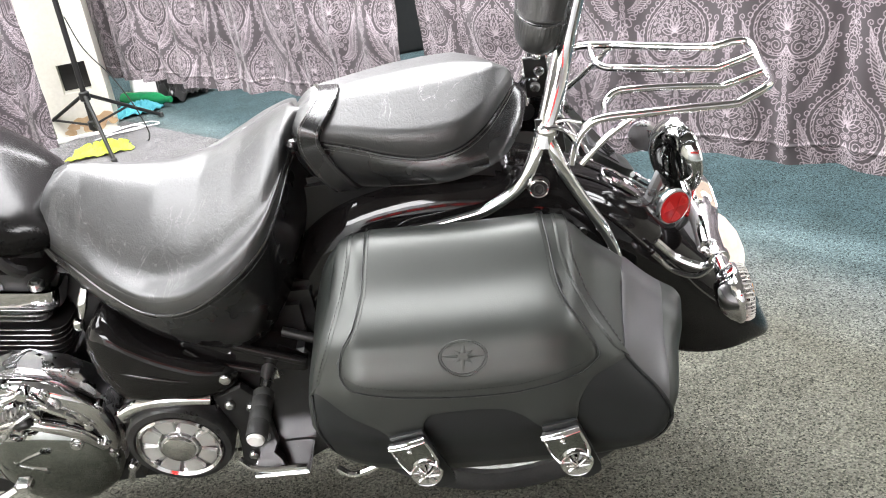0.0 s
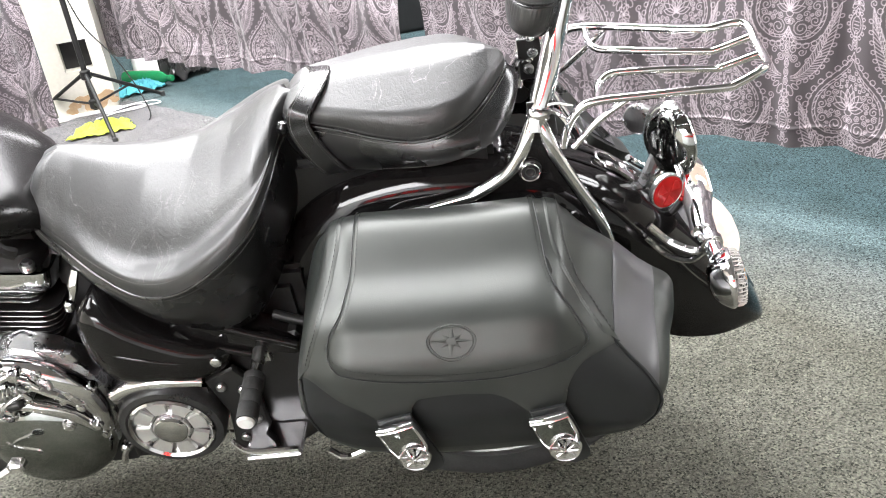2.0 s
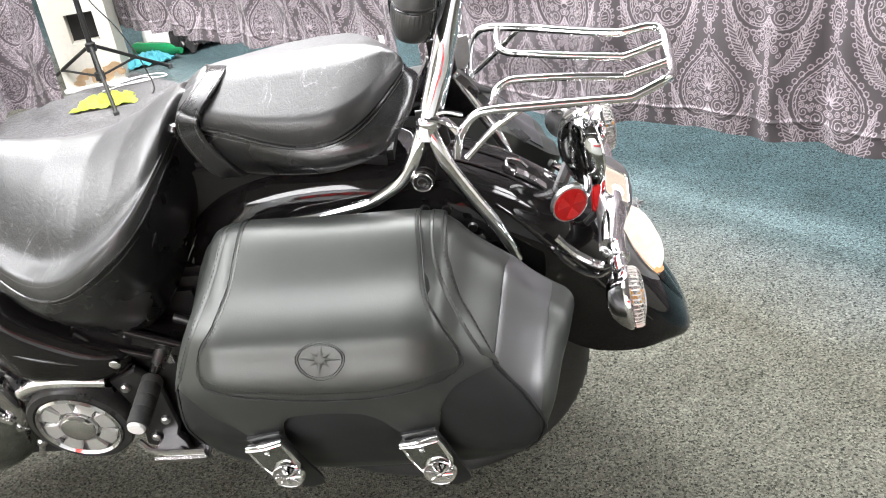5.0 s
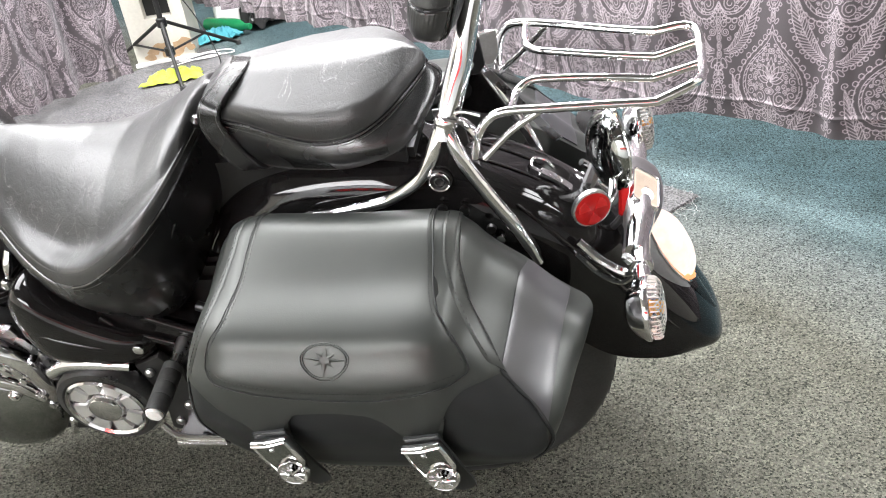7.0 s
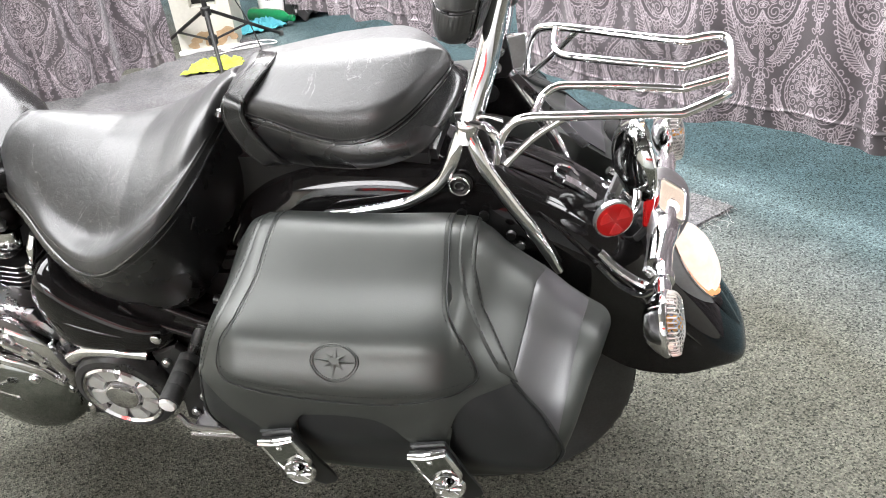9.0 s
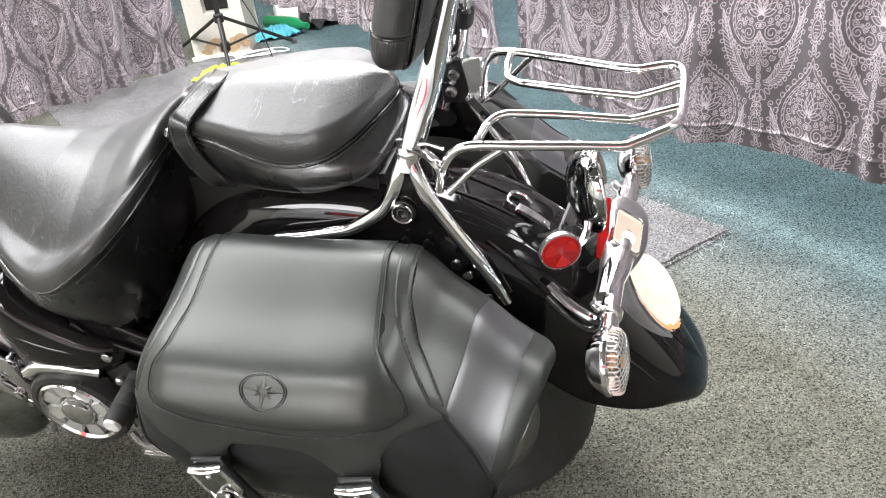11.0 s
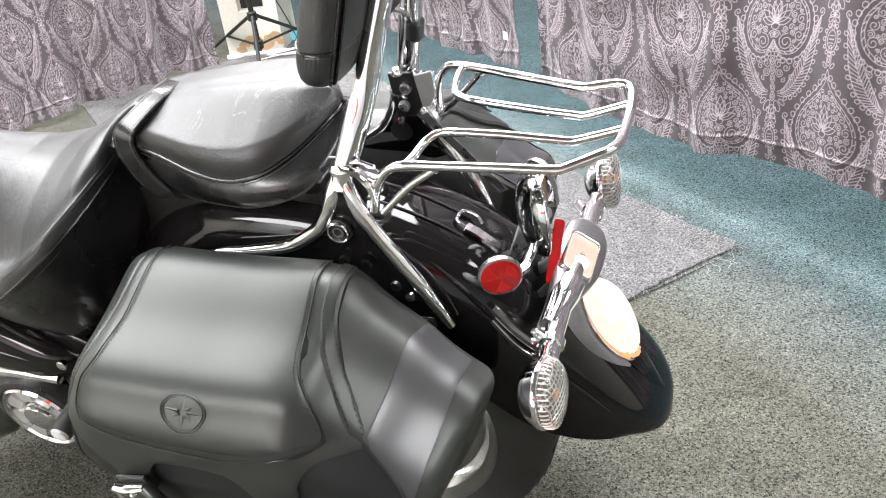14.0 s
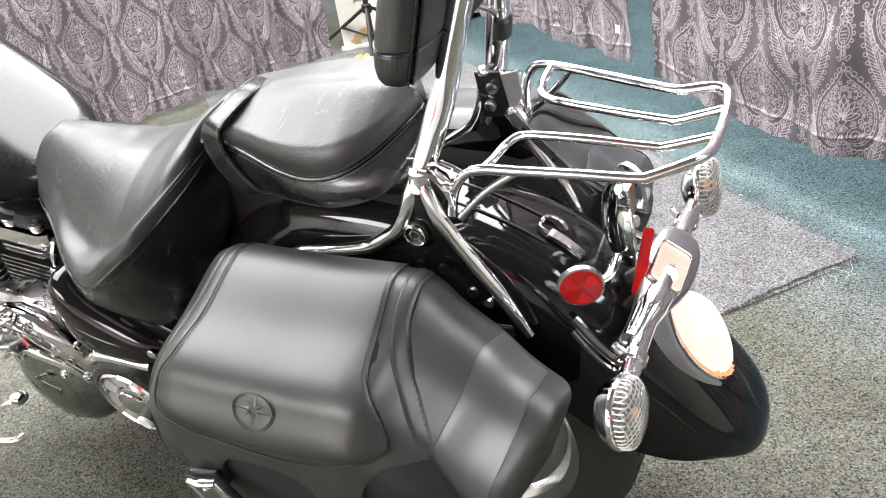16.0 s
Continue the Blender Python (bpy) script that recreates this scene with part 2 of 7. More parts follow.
def loft(rings, closed=True, caps=True):
    """A skin over rings of equal point count."""
    v = [tuple(p) for r in rings for p in r]
    n, f = len(rings[0]), []
    for i in range(len(rings) - 1):
        for k in range(n if closed else n - 1):
            a, b = i * n + k, i * n + (k + 1) % n
            f.append((a, b, b + n, a + n))
    if caps and closed:
        f.append(tuple(range(n - 1, -1, -1)))
        f.append(tuple(range((len(rings) - 1) * n, len(rings) * n)))
    return v, f


def tube(points, r, seg=12, n=6, flat=1.0):
    """A round bar along a smooth line; r is a radius or one per point."""
    line = curve(points, n) if n > 1 else [np.array(p, float) for p in points]
    radii = [r] * len(line) if not isinstance(r, (list, tuple)) else [float(np.interp(i, np.linspace(0, len(line) - 1, len(r)), r)) for i in range(len(line))]
    rings, side = [], None
    for i, p in enumerate(line):
        d = line[min(i + 1, len(line) - 1)] - line[max(i - 1, 0)]
        d = d / (np.linalg.norm(d) or 1)
        if side is None:
            side = np.cross(d, (0, 0, 1) if abs(d[2]) < 0.9 else (1, 0, 0))
        side = side - d * (side @ d)
        side = side / np.linalg.norm(side)
        up = np.cross(d, side)
        rings.append([p + radii[i] * (math.cos(a) * side + flat * math.sin(a) * up) for a in np.linspace(0, 2 * math.pi, seg, endpoint=False)])
    return loft(rings)


def revolve(profile, centre, axis, seg=32, caps=True):
    """A turned shape: profile rows of (radius, height along the axis)."""
    axis = np.array(axis, float) / np.linalg.norm(axis)
    x = np.cross(axis, (0, 0, 1) if abs(axis[2]) < 0.9 else (1, 0, 0))
    x = x / np.linalg.norm(x)
    y = np.cross(axis, x)
    rings = [[np.array(centre) + axis * h + max(r, 1e-4) * (math.cos(a) * x + math.sin(a) * y) for a in np.linspace(0, 2 * math.pi, seg, endpoint=False)] for r, h in profile]
    return loft(rings, caps=caps)


def block(x0, x1, y0, y1, z0, z1, bevel=0.0):
    """A box, its corners cut by the bevel."""
    bm = bmesh.new()
    bmesh.ops.create_cube(bm, size=1.0)
    for v in bm.verts:
        v.co = (lerp(x0, x1, v.co.x + 0.5), lerp(y0, y1, v.co.y + 0.5), lerp(z0, z1, v.co.z + 0.5))
    if bevel:
        bmesh.ops.bevel(bm, geom=bm.edges[:], offset=bevel, segments=2, affect="EDGES", clamp_overlap=True)
    bm.verts.index_update()
    out = [tuple(v.co) for v in bm.verts], [tuple(v.index for v in f.verts) for f in bm.faces]
    bm.free()
    return out


def slab(outline, y0, y1, bevel=0.004):
    """A plate: an outline in (x, z), between two depths y, with eased edges."""
    c = np.mean(np.array(outline), axis=0)
    n = len(outline)

    def ring(y, inset):
        out = []
        for i in range(n):
            p, a, b = (np.array(outline[j % n], float) for j in (i, i - 1, i + 1))
            d = c - p
            out.append((*(p + d / (np.linalg.norm(d) or 1) * inset)[:1], y, (p + d / (np.linalg.norm(d) or 1) * inset)[1]))
        return out

    s = 1 if y1 > y0 else -1
    return loft([ring(y0, bevel), ring(y0 + s * bevel, 0), ring(y1 - s * bevel, 0), ring(y1, bevel)])


def join(*shapes):
    v, f = [], []
    for a, b in shapes:
        f += [tuple(i + len(v) for i in q) for q in b]
        v += list(a)
    return v, f


def mirrored(shape):
    v, f = shape
    return [(p[0], -p[1], p[2]) for p in v], [tuple(reversed(q)) for q in f]


def part(name, shape, material, parent, label="", smooth=True, sharp=40):
    me = bpy.data.meshes.new(name)
    me.from_pydata([tuple(map(float, p)) for p in shape[0]], [], shape[1])
    me.materials.append(material)
    bm = bmesh.new()
    bm.from_mesh(me)
    bmesh.ops.recalc_face_normals(bm, faces=bm.faces[:])
    bm.to_mesh(me)
    bm.free()
    if smooth:
        me.shade_smooth()
        me.set_sharp_from_angle(angle=radians(sharp))
    ob = new(name, me)
    if parent is not None:
        ob.parent = parent
    if label:
        ob["label"] = label
    return ob


def stuff(ob):
    ob["kind"] = "stuff"
    return ob


def thing(name, m, label, category, group="", kind=""):
    ob = new(name)
    ob.matrix_world = m
    return tagged(ob, label, category, group, kind)


def solid(name, shape, material, label, category, kind="", group="", smooth=False, m=None):
    ob = part(name, shape, material, None, "", smooth)
    if m is not None:
        ob.matrix_world = m
    return tagged(ob, label, category, group, kind)

# ---------------------------------------------------------------- setting


def carpet_material(name, tones, speck, size, worn_lit=False):
    """Cut-loop carpet: loops of mixed yarn, mottled in tone; the floor also has light painted in."""
    m, nt, b = nodes_of(name)
    tc = nt.nodes.new("ShaderNodeTexCoord")
    loops = node(nt, "ShaderNodeTexVoronoi", Scale=size, Randomness=0.9)
    yarn = node(nt, "ShaderNodeTexNoise", Scale=size * 0.55, Detail=4.0, Roughness=0.75)
    wear = node(nt, "ShaderNodeTexNoise", Scale=0.8, Detail=3.0)
    stain = node(nt, "ShaderNodeTexNoise", Scale=7.0, Detail=5.0)
    for n in (loops, yarn, wear, stain):
        nt.links.new(tc.outputs["Object"], n.inputs["Vector"])
    field = wear.outputs["Fac"]
    if worn_lit:
        # painted light: olive mid-floor, a pale band, then teal along the hangings
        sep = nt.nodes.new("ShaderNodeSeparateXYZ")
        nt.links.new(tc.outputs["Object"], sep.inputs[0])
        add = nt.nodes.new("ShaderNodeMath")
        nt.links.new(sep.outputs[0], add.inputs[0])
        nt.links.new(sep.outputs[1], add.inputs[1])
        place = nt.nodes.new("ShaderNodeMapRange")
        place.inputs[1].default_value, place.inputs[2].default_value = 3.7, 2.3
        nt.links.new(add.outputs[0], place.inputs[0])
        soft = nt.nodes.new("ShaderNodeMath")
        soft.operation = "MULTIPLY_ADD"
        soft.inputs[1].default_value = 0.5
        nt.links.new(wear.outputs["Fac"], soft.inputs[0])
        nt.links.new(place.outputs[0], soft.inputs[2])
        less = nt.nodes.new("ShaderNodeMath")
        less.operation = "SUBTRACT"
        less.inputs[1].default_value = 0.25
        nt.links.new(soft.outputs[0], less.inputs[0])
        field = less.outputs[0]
    base = ramp(nt, field, [(p, c) for p, c in zip((0.08, 0.30, 0.46, 0.72), tones)] if worn_lit else [(0.36, tones[0]), (0.62, tones[1])])
    # every loop has its own yarn: dark, middling or pale
    pick = nt.nodes.new("ShaderNodeSeparateColor")
    nt.links.new(loops.outputs["Color"], pick.inputs[0])
    own = ramp(nt, pick.outputs[0], [(0.0, speck), (0.22, (0.62, 0.63, 0.62)), (0.5, (0.95, 0.95, 0.95)), (0.8, (1.12, 1.12, 1.10)), (1.0, (1.55, 1.55, 1.5))])
    mix = nt.nodes.new("ShaderNodeMix")
    mix.data_type, mix.blend_type = "RGBA", "MULTIPLY"
    mix.inputs[0].default_value = 1.0
    nt.links.new(base, mix.inputs[6])
    nt.links.new(own, mix.inputs[7])
    pit = nt.nodes.new("ShaderNodeMix")
    pit.data_type, pit.blend_type = "RGBA", "MULTIPLY"
    pit.inputs[0].default_value = 1.0
    nt.links.new(mix.outputs[2], pit.inputs[6])
    nt.links.new(ramp(nt, yarn.outputs["Fac"], [(0.34, (0.55, 0.55, 0.55)), (0.60, (1.12, 1.12, 1.12))]), pit.inputs[7])
    mul = nt.nodes.new("ShaderNodeMix")
    mul.data_type, mul.blend_type = "RGBA", "MULTIPLY"
    mul.inputs[0].default_value = 1.0
    nt.links.new(pit.outputs[2], mul.inputs[6])
    nt.links.new(ramp(nt, stain.outputs["Fac"], [(0.3, (0.78, 0.78, 0.76)), (0.65, (1.04, 1.04, 1.04))]), mul.inputs[7])
    nt.links.new(mul.outputs[2], b.inputs["Base Color"])
    b.inputs["Roughness"].default_value = 0.95
    b.inputs["Specular IOR Level"].default_value = 0.15
    h1 = node(nt, "ShaderNodeBump", Strength=0.8, Distance=0.005)
    nt.links.new(loops.outputs["Distance"], h1.inputs["Height"])
    h2 = node(nt, "ShaderNodeBump", Strength=0.4, Distance=0.004)
    nt.links.new(yarn.outputs["Fac"], h2.inputs["Height"])
    nt.links.new(h1.outputs[0], h2.inputs["Normal"])
    nt.links.new(h2.outputs[0], b.inputs["Normal"])
    return m


# tones from teal to olive carry the floor's change of light
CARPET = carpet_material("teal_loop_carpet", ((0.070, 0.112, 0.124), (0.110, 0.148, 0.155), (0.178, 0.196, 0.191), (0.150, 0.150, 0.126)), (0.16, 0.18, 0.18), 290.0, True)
RUG = carpet_material("grey_loop_carpet", ((0.200, 0.196, 0.204), (0.252, 0.247, 0.254)), (0.35, 0.35, 0.36), 300.0)

ROOM = (-4.2, 4.6, -3.4, 7.2)


solid("floor", block(ROOM[0] - 0.1, ROOM[1] + 0.1, ROOM[2] - 0.1, ROOM[3] + 0.1, -0.12, 0.0), CARPET, "teal speckled loop carpet floor with pale and olive light painted in", "floor", "structure")
solid("ceiling", block(ROOM[0] - 0.1, ROOM[1] + 0.1, ROOM[2] - 0.1, ROOM[3] + 0.1, CEILING, CEILING + 0.1), CEILP, "plain grey unlit ceiling", "ceiling", "structure")
solid("wall_west", block(ROOM[0] - 0.1, ROOM[0], ROOM[2], ROOM[3], 0, CEILING), WALLP, "plain cream painted wall", "wall", "structure")
solid("wall_east", block(ROOM[1], ROOM[1] + 0.1, ROOM[2], ROOM[3], 0, CEILING), WALLP, "plain cream painted wall", "wall", "structure")
solid("wall_south", block(ROOM[0], ROOM[1], ROOM[2] - 0.1, ROOM[2], 0, CEILING), WHITEWALL, "plain white painted wall", "wall", "structure")
solid("wall_north", block(ROOM[0], ROOM[1], ROOM[3], ROOM[3] + 0.1, 0, CEILING), WALLP, "plain cream painted wall", "wall", "structure")

# a panel fixture at every lamp, the added ones included
for x, y, sx, sy, watts in LIGHTS:
    fix = thing("assumed_ceiling_light", pose(x, y, CEILING), "assumed, unseen flat white ceiling light panel in a thin frame", "ceiling light", "ceiling light panels")
    hx, hy = sx / 2 + 0.03, sy / 2 + 0.03
    part("frame", join(block(-hx, hx, -hy, -hy + 0.03, -0.04, 0), block(-hx, hx, hy - 0.03, hy, -0.04, 0), block(-hx, -hx + 0.03, -hy + 0.03, hy - 0.03, -0.04, 0), block(hx - 0.03, hx, -hy + 0.03, hy - 0.03, -0.04, 0)), WHITEPL, fix, smooth=False)
    part("diffuser", block(-hx + 0.03, hx - 0.03, -hy + 0.03, hy - 0.03, -0.025, -0.015), PANELGLOW, fix, smooth=False)

# the grey rug: one corner near the machine's tail, edges at 45 degrees to the floor's axes
rng = random.Random(4)


def rug_shape(length, depth):
    """A rug with uneven, frayed cut edges; local x along its length, y along its depth, corner at 0."""
    def edge(p, q, n):
        out = []
        for i in range(n):
            t = i / n
            w = 0.006 * math.sin(9 * t + p[0]) + rng.uniform(-0.004, 0.004)
            d = (q[0] - p[0], q[1] - p[1])
            l = math.hypot(*d)
            out.append((lerp(p[0], q[0], t) - d[1] / l * w, lerp(p[1], q[1], t) + d[0] / l * w))
        return out
    ring = edge((0, 0), (length, 0), 120) + edge((length, 0), (length, depth), 60) + edge((length, depth), (0, depth), 60) + edge((0, depth), (0, 0), 120)
    c = (length / 2, depth / 2)
    lo = [(x, y, 0.0015) for x, y in ring]
    hi = [(lerp(x, c[0], 0.002), lerp(y, c[1], 0.002), 0.008) for x, y in ring]
    n = len(ring)
    v = lo + hi + [(*c, 0.008)]
    f = [(i, (i + 1) % n, n + (i + 1) % n, n + i) for i in range(n)] + [(n + i, n + (i + 1) % n, 2 * n) for i in range(n)]
    return v, f


RUGPOSE = pose(0.715, 2.475, 0, 0, 0, 135)
rug = thing("grey_rug", RUGPOSE, "grey loop-pile rug remnant with frayed cut edges on the teal carpet", "rug")
part("rug_surface", rug_shape(3.0, 1.12), RUG, rug, smooth=False)
threads = []
for i in range(90):
    if i % 3:
        x, y = 0.0, rng.uniform(0, 0.76)
        dx, dy = -rng.uniform(0.003, 0.014), rng.uniform(-0.012, 0.012)
    else:
        x, y = rng.uniform(0, 1.3), 0.0
        dx, dy = rng.uniform(-0.012, 0.012), -rng.uniform(0.003, 0.014)
    threads.append(tube([(x, y, 0.006), (x + dx * 0.5, y + dy * 0.6, 0.009), (x + dx, y + dy, 0.0035)], 0.0005, 4, 3))
for k in range(4):
    a = rng.uniform(0, 6)
    y0 = 0.04 + 0.03 * k
    threads.append(tube([(-0.01, y0, 0.005), (-0.03 - 0.02 * math.sin(a), y0 + 0.02, 0.008), (-0.04, y0 + 0.03 * math.cos(a), 0.006), (-0.055, y0 + 0.03, 0.004)], 0.0006, 4, 5))
stuff(part("fringe", join(*threads), surface("loose_threads", (0.35, 0.35, 0.34), (0.5, 0.5, 0.48), 0.9), rug, "loose pale threads"))
part("seam", tube([(-0.008, 0.0, 0.003), (-0.010, 0.25, 0.004), (-0.006, 0.45, 0.003), (-0.010, 0.6, 0.004), (-0.008, 0.85, 0.003), (-0.008, 1.10, 0.003)], [0.0006, 0.0016, 0.0006, 0.0024, 0.0010, 0.0006], 6, 8), BLACK, rug, "dark frayed backing along the cut edge")

# ---- curtains: a woven damask of pointed medallions in a half-drop repeat
PX, PY = 0.335, 0.50


def damask():
    """The lines of one repeat of the weave as short strokes (x0, y0, x1, y1): a pointed drop over two plumes, in half-drop."""
    s = []

    def line(pts):
        s.extend((*a, *b) for a, b in zip(pts, pts[1:]))

    def spiral(cx, cy, r, turns, start, hand):
        line([(cx + r * (1 - 0.8 * t) * math.cos(start + hand * turns * 6.283 * t), cy + r * (1 - 0.8 * t) * math.sin(start + hand * turns * 6.283 * t)) for t in np.linspace(0, 1, 18)])

    def oval(cx, cy, a, b, turn, n=12):
        c, q = math.cos(turn), math.sin(turn)
        line([(cx + a * math.cos(t) * c - b * math.sin(t) * q, cy + a * math.cos(t) * q + b * math.sin(t) * c) for t in np.linspace(0, 6.2832, n)])

    def drop(k, n=61):
        """The pointed outline: round below, an ogee above."""
        half = [(0.0, 0.130), (0.010, 0.108), (0.034, 0.082), (0.066, 0.054), (0.090, 0.022), (0.097, -0.016), (0.086, -0.052), (0.058, -0.078), (0.026, -0.080), (0.010, -0.066), (0.0, -0.050)]
        full = [(x, 0, y) for x, y in half] + [(-x, 0, y) for x, y in half[-2::-1]]
        return [(p[0] * k, 0.005 + (p[2] - 0.005) * k) for p in curve(full, 4)]

    def petal(cx, cy, a, length, width):
        d = (math.sin(a), math.cos(a))
        for h in (-1, 1):
            line([(cx + d[0] * length * t + h * d[1] * width * math.sin(math.pi * t), cy + d[1] * length * t - h * d[0] * width * math.sin(math.pi * t)) for t in np.linspace(0, 1, 8)])

    outer, inner, core = drop(1.0), drop(0.87), drop(0.80)
    line(outer), line(inner)
    line(core[6:-6])
    m = len(outer)
    for i in range(8, m - 8, 2):
        a, b = inner[i], core[min(i + 1, m - 1)]
        s.append((*a, *b))
    for i in range(4, m - 4, 2):
        x, y = outer[i]
        d = math.hypot(x, y) or 1
        oval(x * (1 + 0.004 / d), y * (1 + 0.004 / d), 0.0065, 0.0065, 0, 8)
    # the lotus and the scrolls round it
    for a in (-1.35, -0.95, -0.55, -0.2, 0.2, 0.55, 0.95, 1.35):
        petal(0, -0.004, a, 0.046 if abs(a) < 1 else 0.038, 0.008)
    petal(0, -0.004, 0.0, 0.058, 0.009)
    oval(0, -0.010, 0.010, 0.008, 0, 10)
    for h in (-1, 1):
        spiral(h * 0.030, -0.044, 0.019, 1.8, 1.4 if h > 0 else 1.74, h)
        spiral(h * 0.060, -0.030, 0.013, 1.5, 0.4, -h)
        spiral(h * 0.062, 0.004, 0.011, 1.4, 0.9, h)
        spiral(h * 0.050, 0.030, 0.009, 1.3, 2.2, -h)
        spiral(h * 0.034, 0.050, 0.008, 1.2, 0.5, h)
        spiral(h * 0.018, 0.070, 0.007, 1.2, 1.5, -h)
        spiral(h * 0.046, -0.058, 0.008, 1.3, 2.0, -h)
        spiral(h * 0.040, -0.012, 0.007, 1.2, 0.2, h)
        for x, y in ((0.012, 0.058), (0.024, 0.044), (0.010, 0.082)):
            oval(h * x, y, 0.0042, 0.0042, 0.8, 5)
        # curls outside the drop's foot
        spiral(h * 0.016, -0.092, 0.011, 1.4, 1.0, h)
        spiral(h * 0.036, -0.100, 0.009, 1.3, 0.4, -h)
        spiral(h * 0.060, -0.094, 0.008, 1.3, 1.7, h)
        spiral(h * 0.082, -0.080, 0.007, 1.2, 0.8, -h)
        # a plume: a long curved leaf with a midrib, slanting veins and a beaded outer edge
        mid = [(h * (0.014 + 0.100 * t ** 0.80), -0.160 + 0.170 * t ** 1.75) for t in np.linspace(0, 1, 25)]
        up, lo = [], []
        for i, p in enumerate(mid):
            q0, q1 = mid[max(i - 1, 0)], mid[min(i + 1, 24)]
            dx, dy = q1[0] - q0[0], q1[1] - q0[1]
            l = math.hypot(dx, dy)
            w = 0.0185 * math.sin(math.pi * (0.06 + 0.94 * i / 24)) ** 0.8
            up.append((p[0] - h * dy / l * w * 0.8, p[1] + h * dx / l * w * 0.8))
            lo.append((p[0] + h * dy / l * w, p[1] - h * dx / l * w))
        line(up), line(lo), line(mid)
        for i in range(1, 23):
            s.append((*mid[i], *up[min(i + 2, 24)]))
            s.append((*mid[i], *lo[min(i + 2, 24)]))
        for c in lo[2:-2:2]:
            oval(c[0] + h * 0.004, c[1] - 0.004, 0.0055, 0.0045, 0.6 * h, 7)
        spiral(up[-1][0], up[-1][1] + 0.008, 0.009, 1.3, -1.5, h)
        spiral(h * 0.050, -0.122, 0.008, 1.2, 0.7, h)
        spiral(h * 0.074, -0.108, 0.007, 1.2, 2.0, -h)
        spiral(h * 0.028, -0.128, 0.007, 1.2, 1.1, -h)
        oval(h * 0.014, -0.190, 0.007, 0.014, 0.5 * h, 10)
        oval(h * 0.026, -0.180, 0.005, 0.010, 0.9 * h, 8)
        oval(h * 0.008, -0.222, 0.005, 0.010, 0.7 * h, 8)
    for k in range(5):
        oval(0, -0.084 - 0.021 * k, 0.0065, 0.0105, 0, 10)
        oval(0, -0.084 - 0.021 * k, 0.003, 0.006, 0, 6)
    oval(0, -0.200, 0.007, 0.013, 0, 10)
    oval(0, -0.236, 0.005, 0.010, 0, 8)
    # bud on the point
    oval(0, 0.150, 0.0065, 0.014, 0, 10)
    oval(0, 0.150, 0.003, 0.007, 0, 6)
    oval(0, 0.172, 0.004, 0.008, 0, 7)
    for h in (-1, 1):
        oval(h * 0.011, 0.138, 0.004, 0.008, -0.7 * h, 7)
    # small scrolls fill what is left open inside the drop, and more loosely round its foot
    gx, gy = np.meshgrid(np.arange(0.004, 0.100, 0.0015), np.arange(-0.150, 0.125, 0.0015))
    cand = np.stack([gx.ravel(), gy.ravel()], 1)
    ring = np.array(core)
    ang = np.arctan2(ring[:, 1] - 0.005, ring[:, 0])
    order = np.argsort(ang)
    reach = np.interp(np.arctan2(cand[:, 1] - 0.005, cand[:, 0]), ang[order], np.hypot(ring[:, 0], ring[:, 1] - 0.005)[order])
    inside = np.hypot(cand[:, 0], cand[:, 1] - 0.005) < reach - 0.003
    foot = (cand[:, 1] < -0.085) & (cand[:, 0] < 0.085) & (cand[:, 1] > -0.150 + 1.2 * cand[:, 0])
    cand = cand[inside | foot]
    loose = np.where((cand[:, 1] < -0.085), 0.0095, 0.0062)

    def samples(strokes):
        q = np.array(strokes)
        t = np.linspace(0, 1, 5)[:, None, None]
        return (q[None, :, :2] * (1 - t) + q[None, :, 2:] * t).reshape(-1, 2)

    def gap(pts):
        return np.array([np.sqrt(((pts - c) ** 2).sum(1).min()) for c in cand])

    free = gap(samples(s))
    for k in range(60):
        j = int(np.argmax(free - loose))
        if free[j] < loose[j]:
            break
        before = len(s)
        x, y, r = cand[j][0], cand[j][1], min(free[j] - 0.0022, 0.0135)
        for h in (-1, 1):
            spiral(h * x, y, r, 1.0 + r / 0.012, 0.7 * k if h > 0 else math.pi - 0.7 * k, h)
        free = np.minimum(free, gap(samples(s[before:])))
    s = [(a * 1.10, b * 1.10, c * 1.10, d * 1.10) for a, b, c, d in s]
    # the seed and the small crossed flower beside it
    X = PX / 2
    for k in (1.0, 0.68):
        oval(X, -0.040, 0.0185 * k, 0.030 * k, 0, 14)
    for t in np.linspace(0, 6.2832, 13)[:-1]:
        oval(X + 0.022 * math.cos(t), -0.040 + 0.034 * math.sin(t), 0.0046, 0.0046, 0, 6)
    for k in (-1, 0, 1):
        s.append((X - 0.007, -0.040 + 0.008 * k, X + 0.007, -0.040 + 0.008 * k))
    oval(X, -0.084, 0.004, 0.009, 0, 7)
    for a in (0.7, 2.35, 3.9, 5.5):
        petal(X, 0.022, a, 0.020, 0.006)
    s = s + [(a + PX / 2, b + PY / 2, c + PX / 2, d + PY / 2) for a, b, c, d in s]
    return np.array(s)


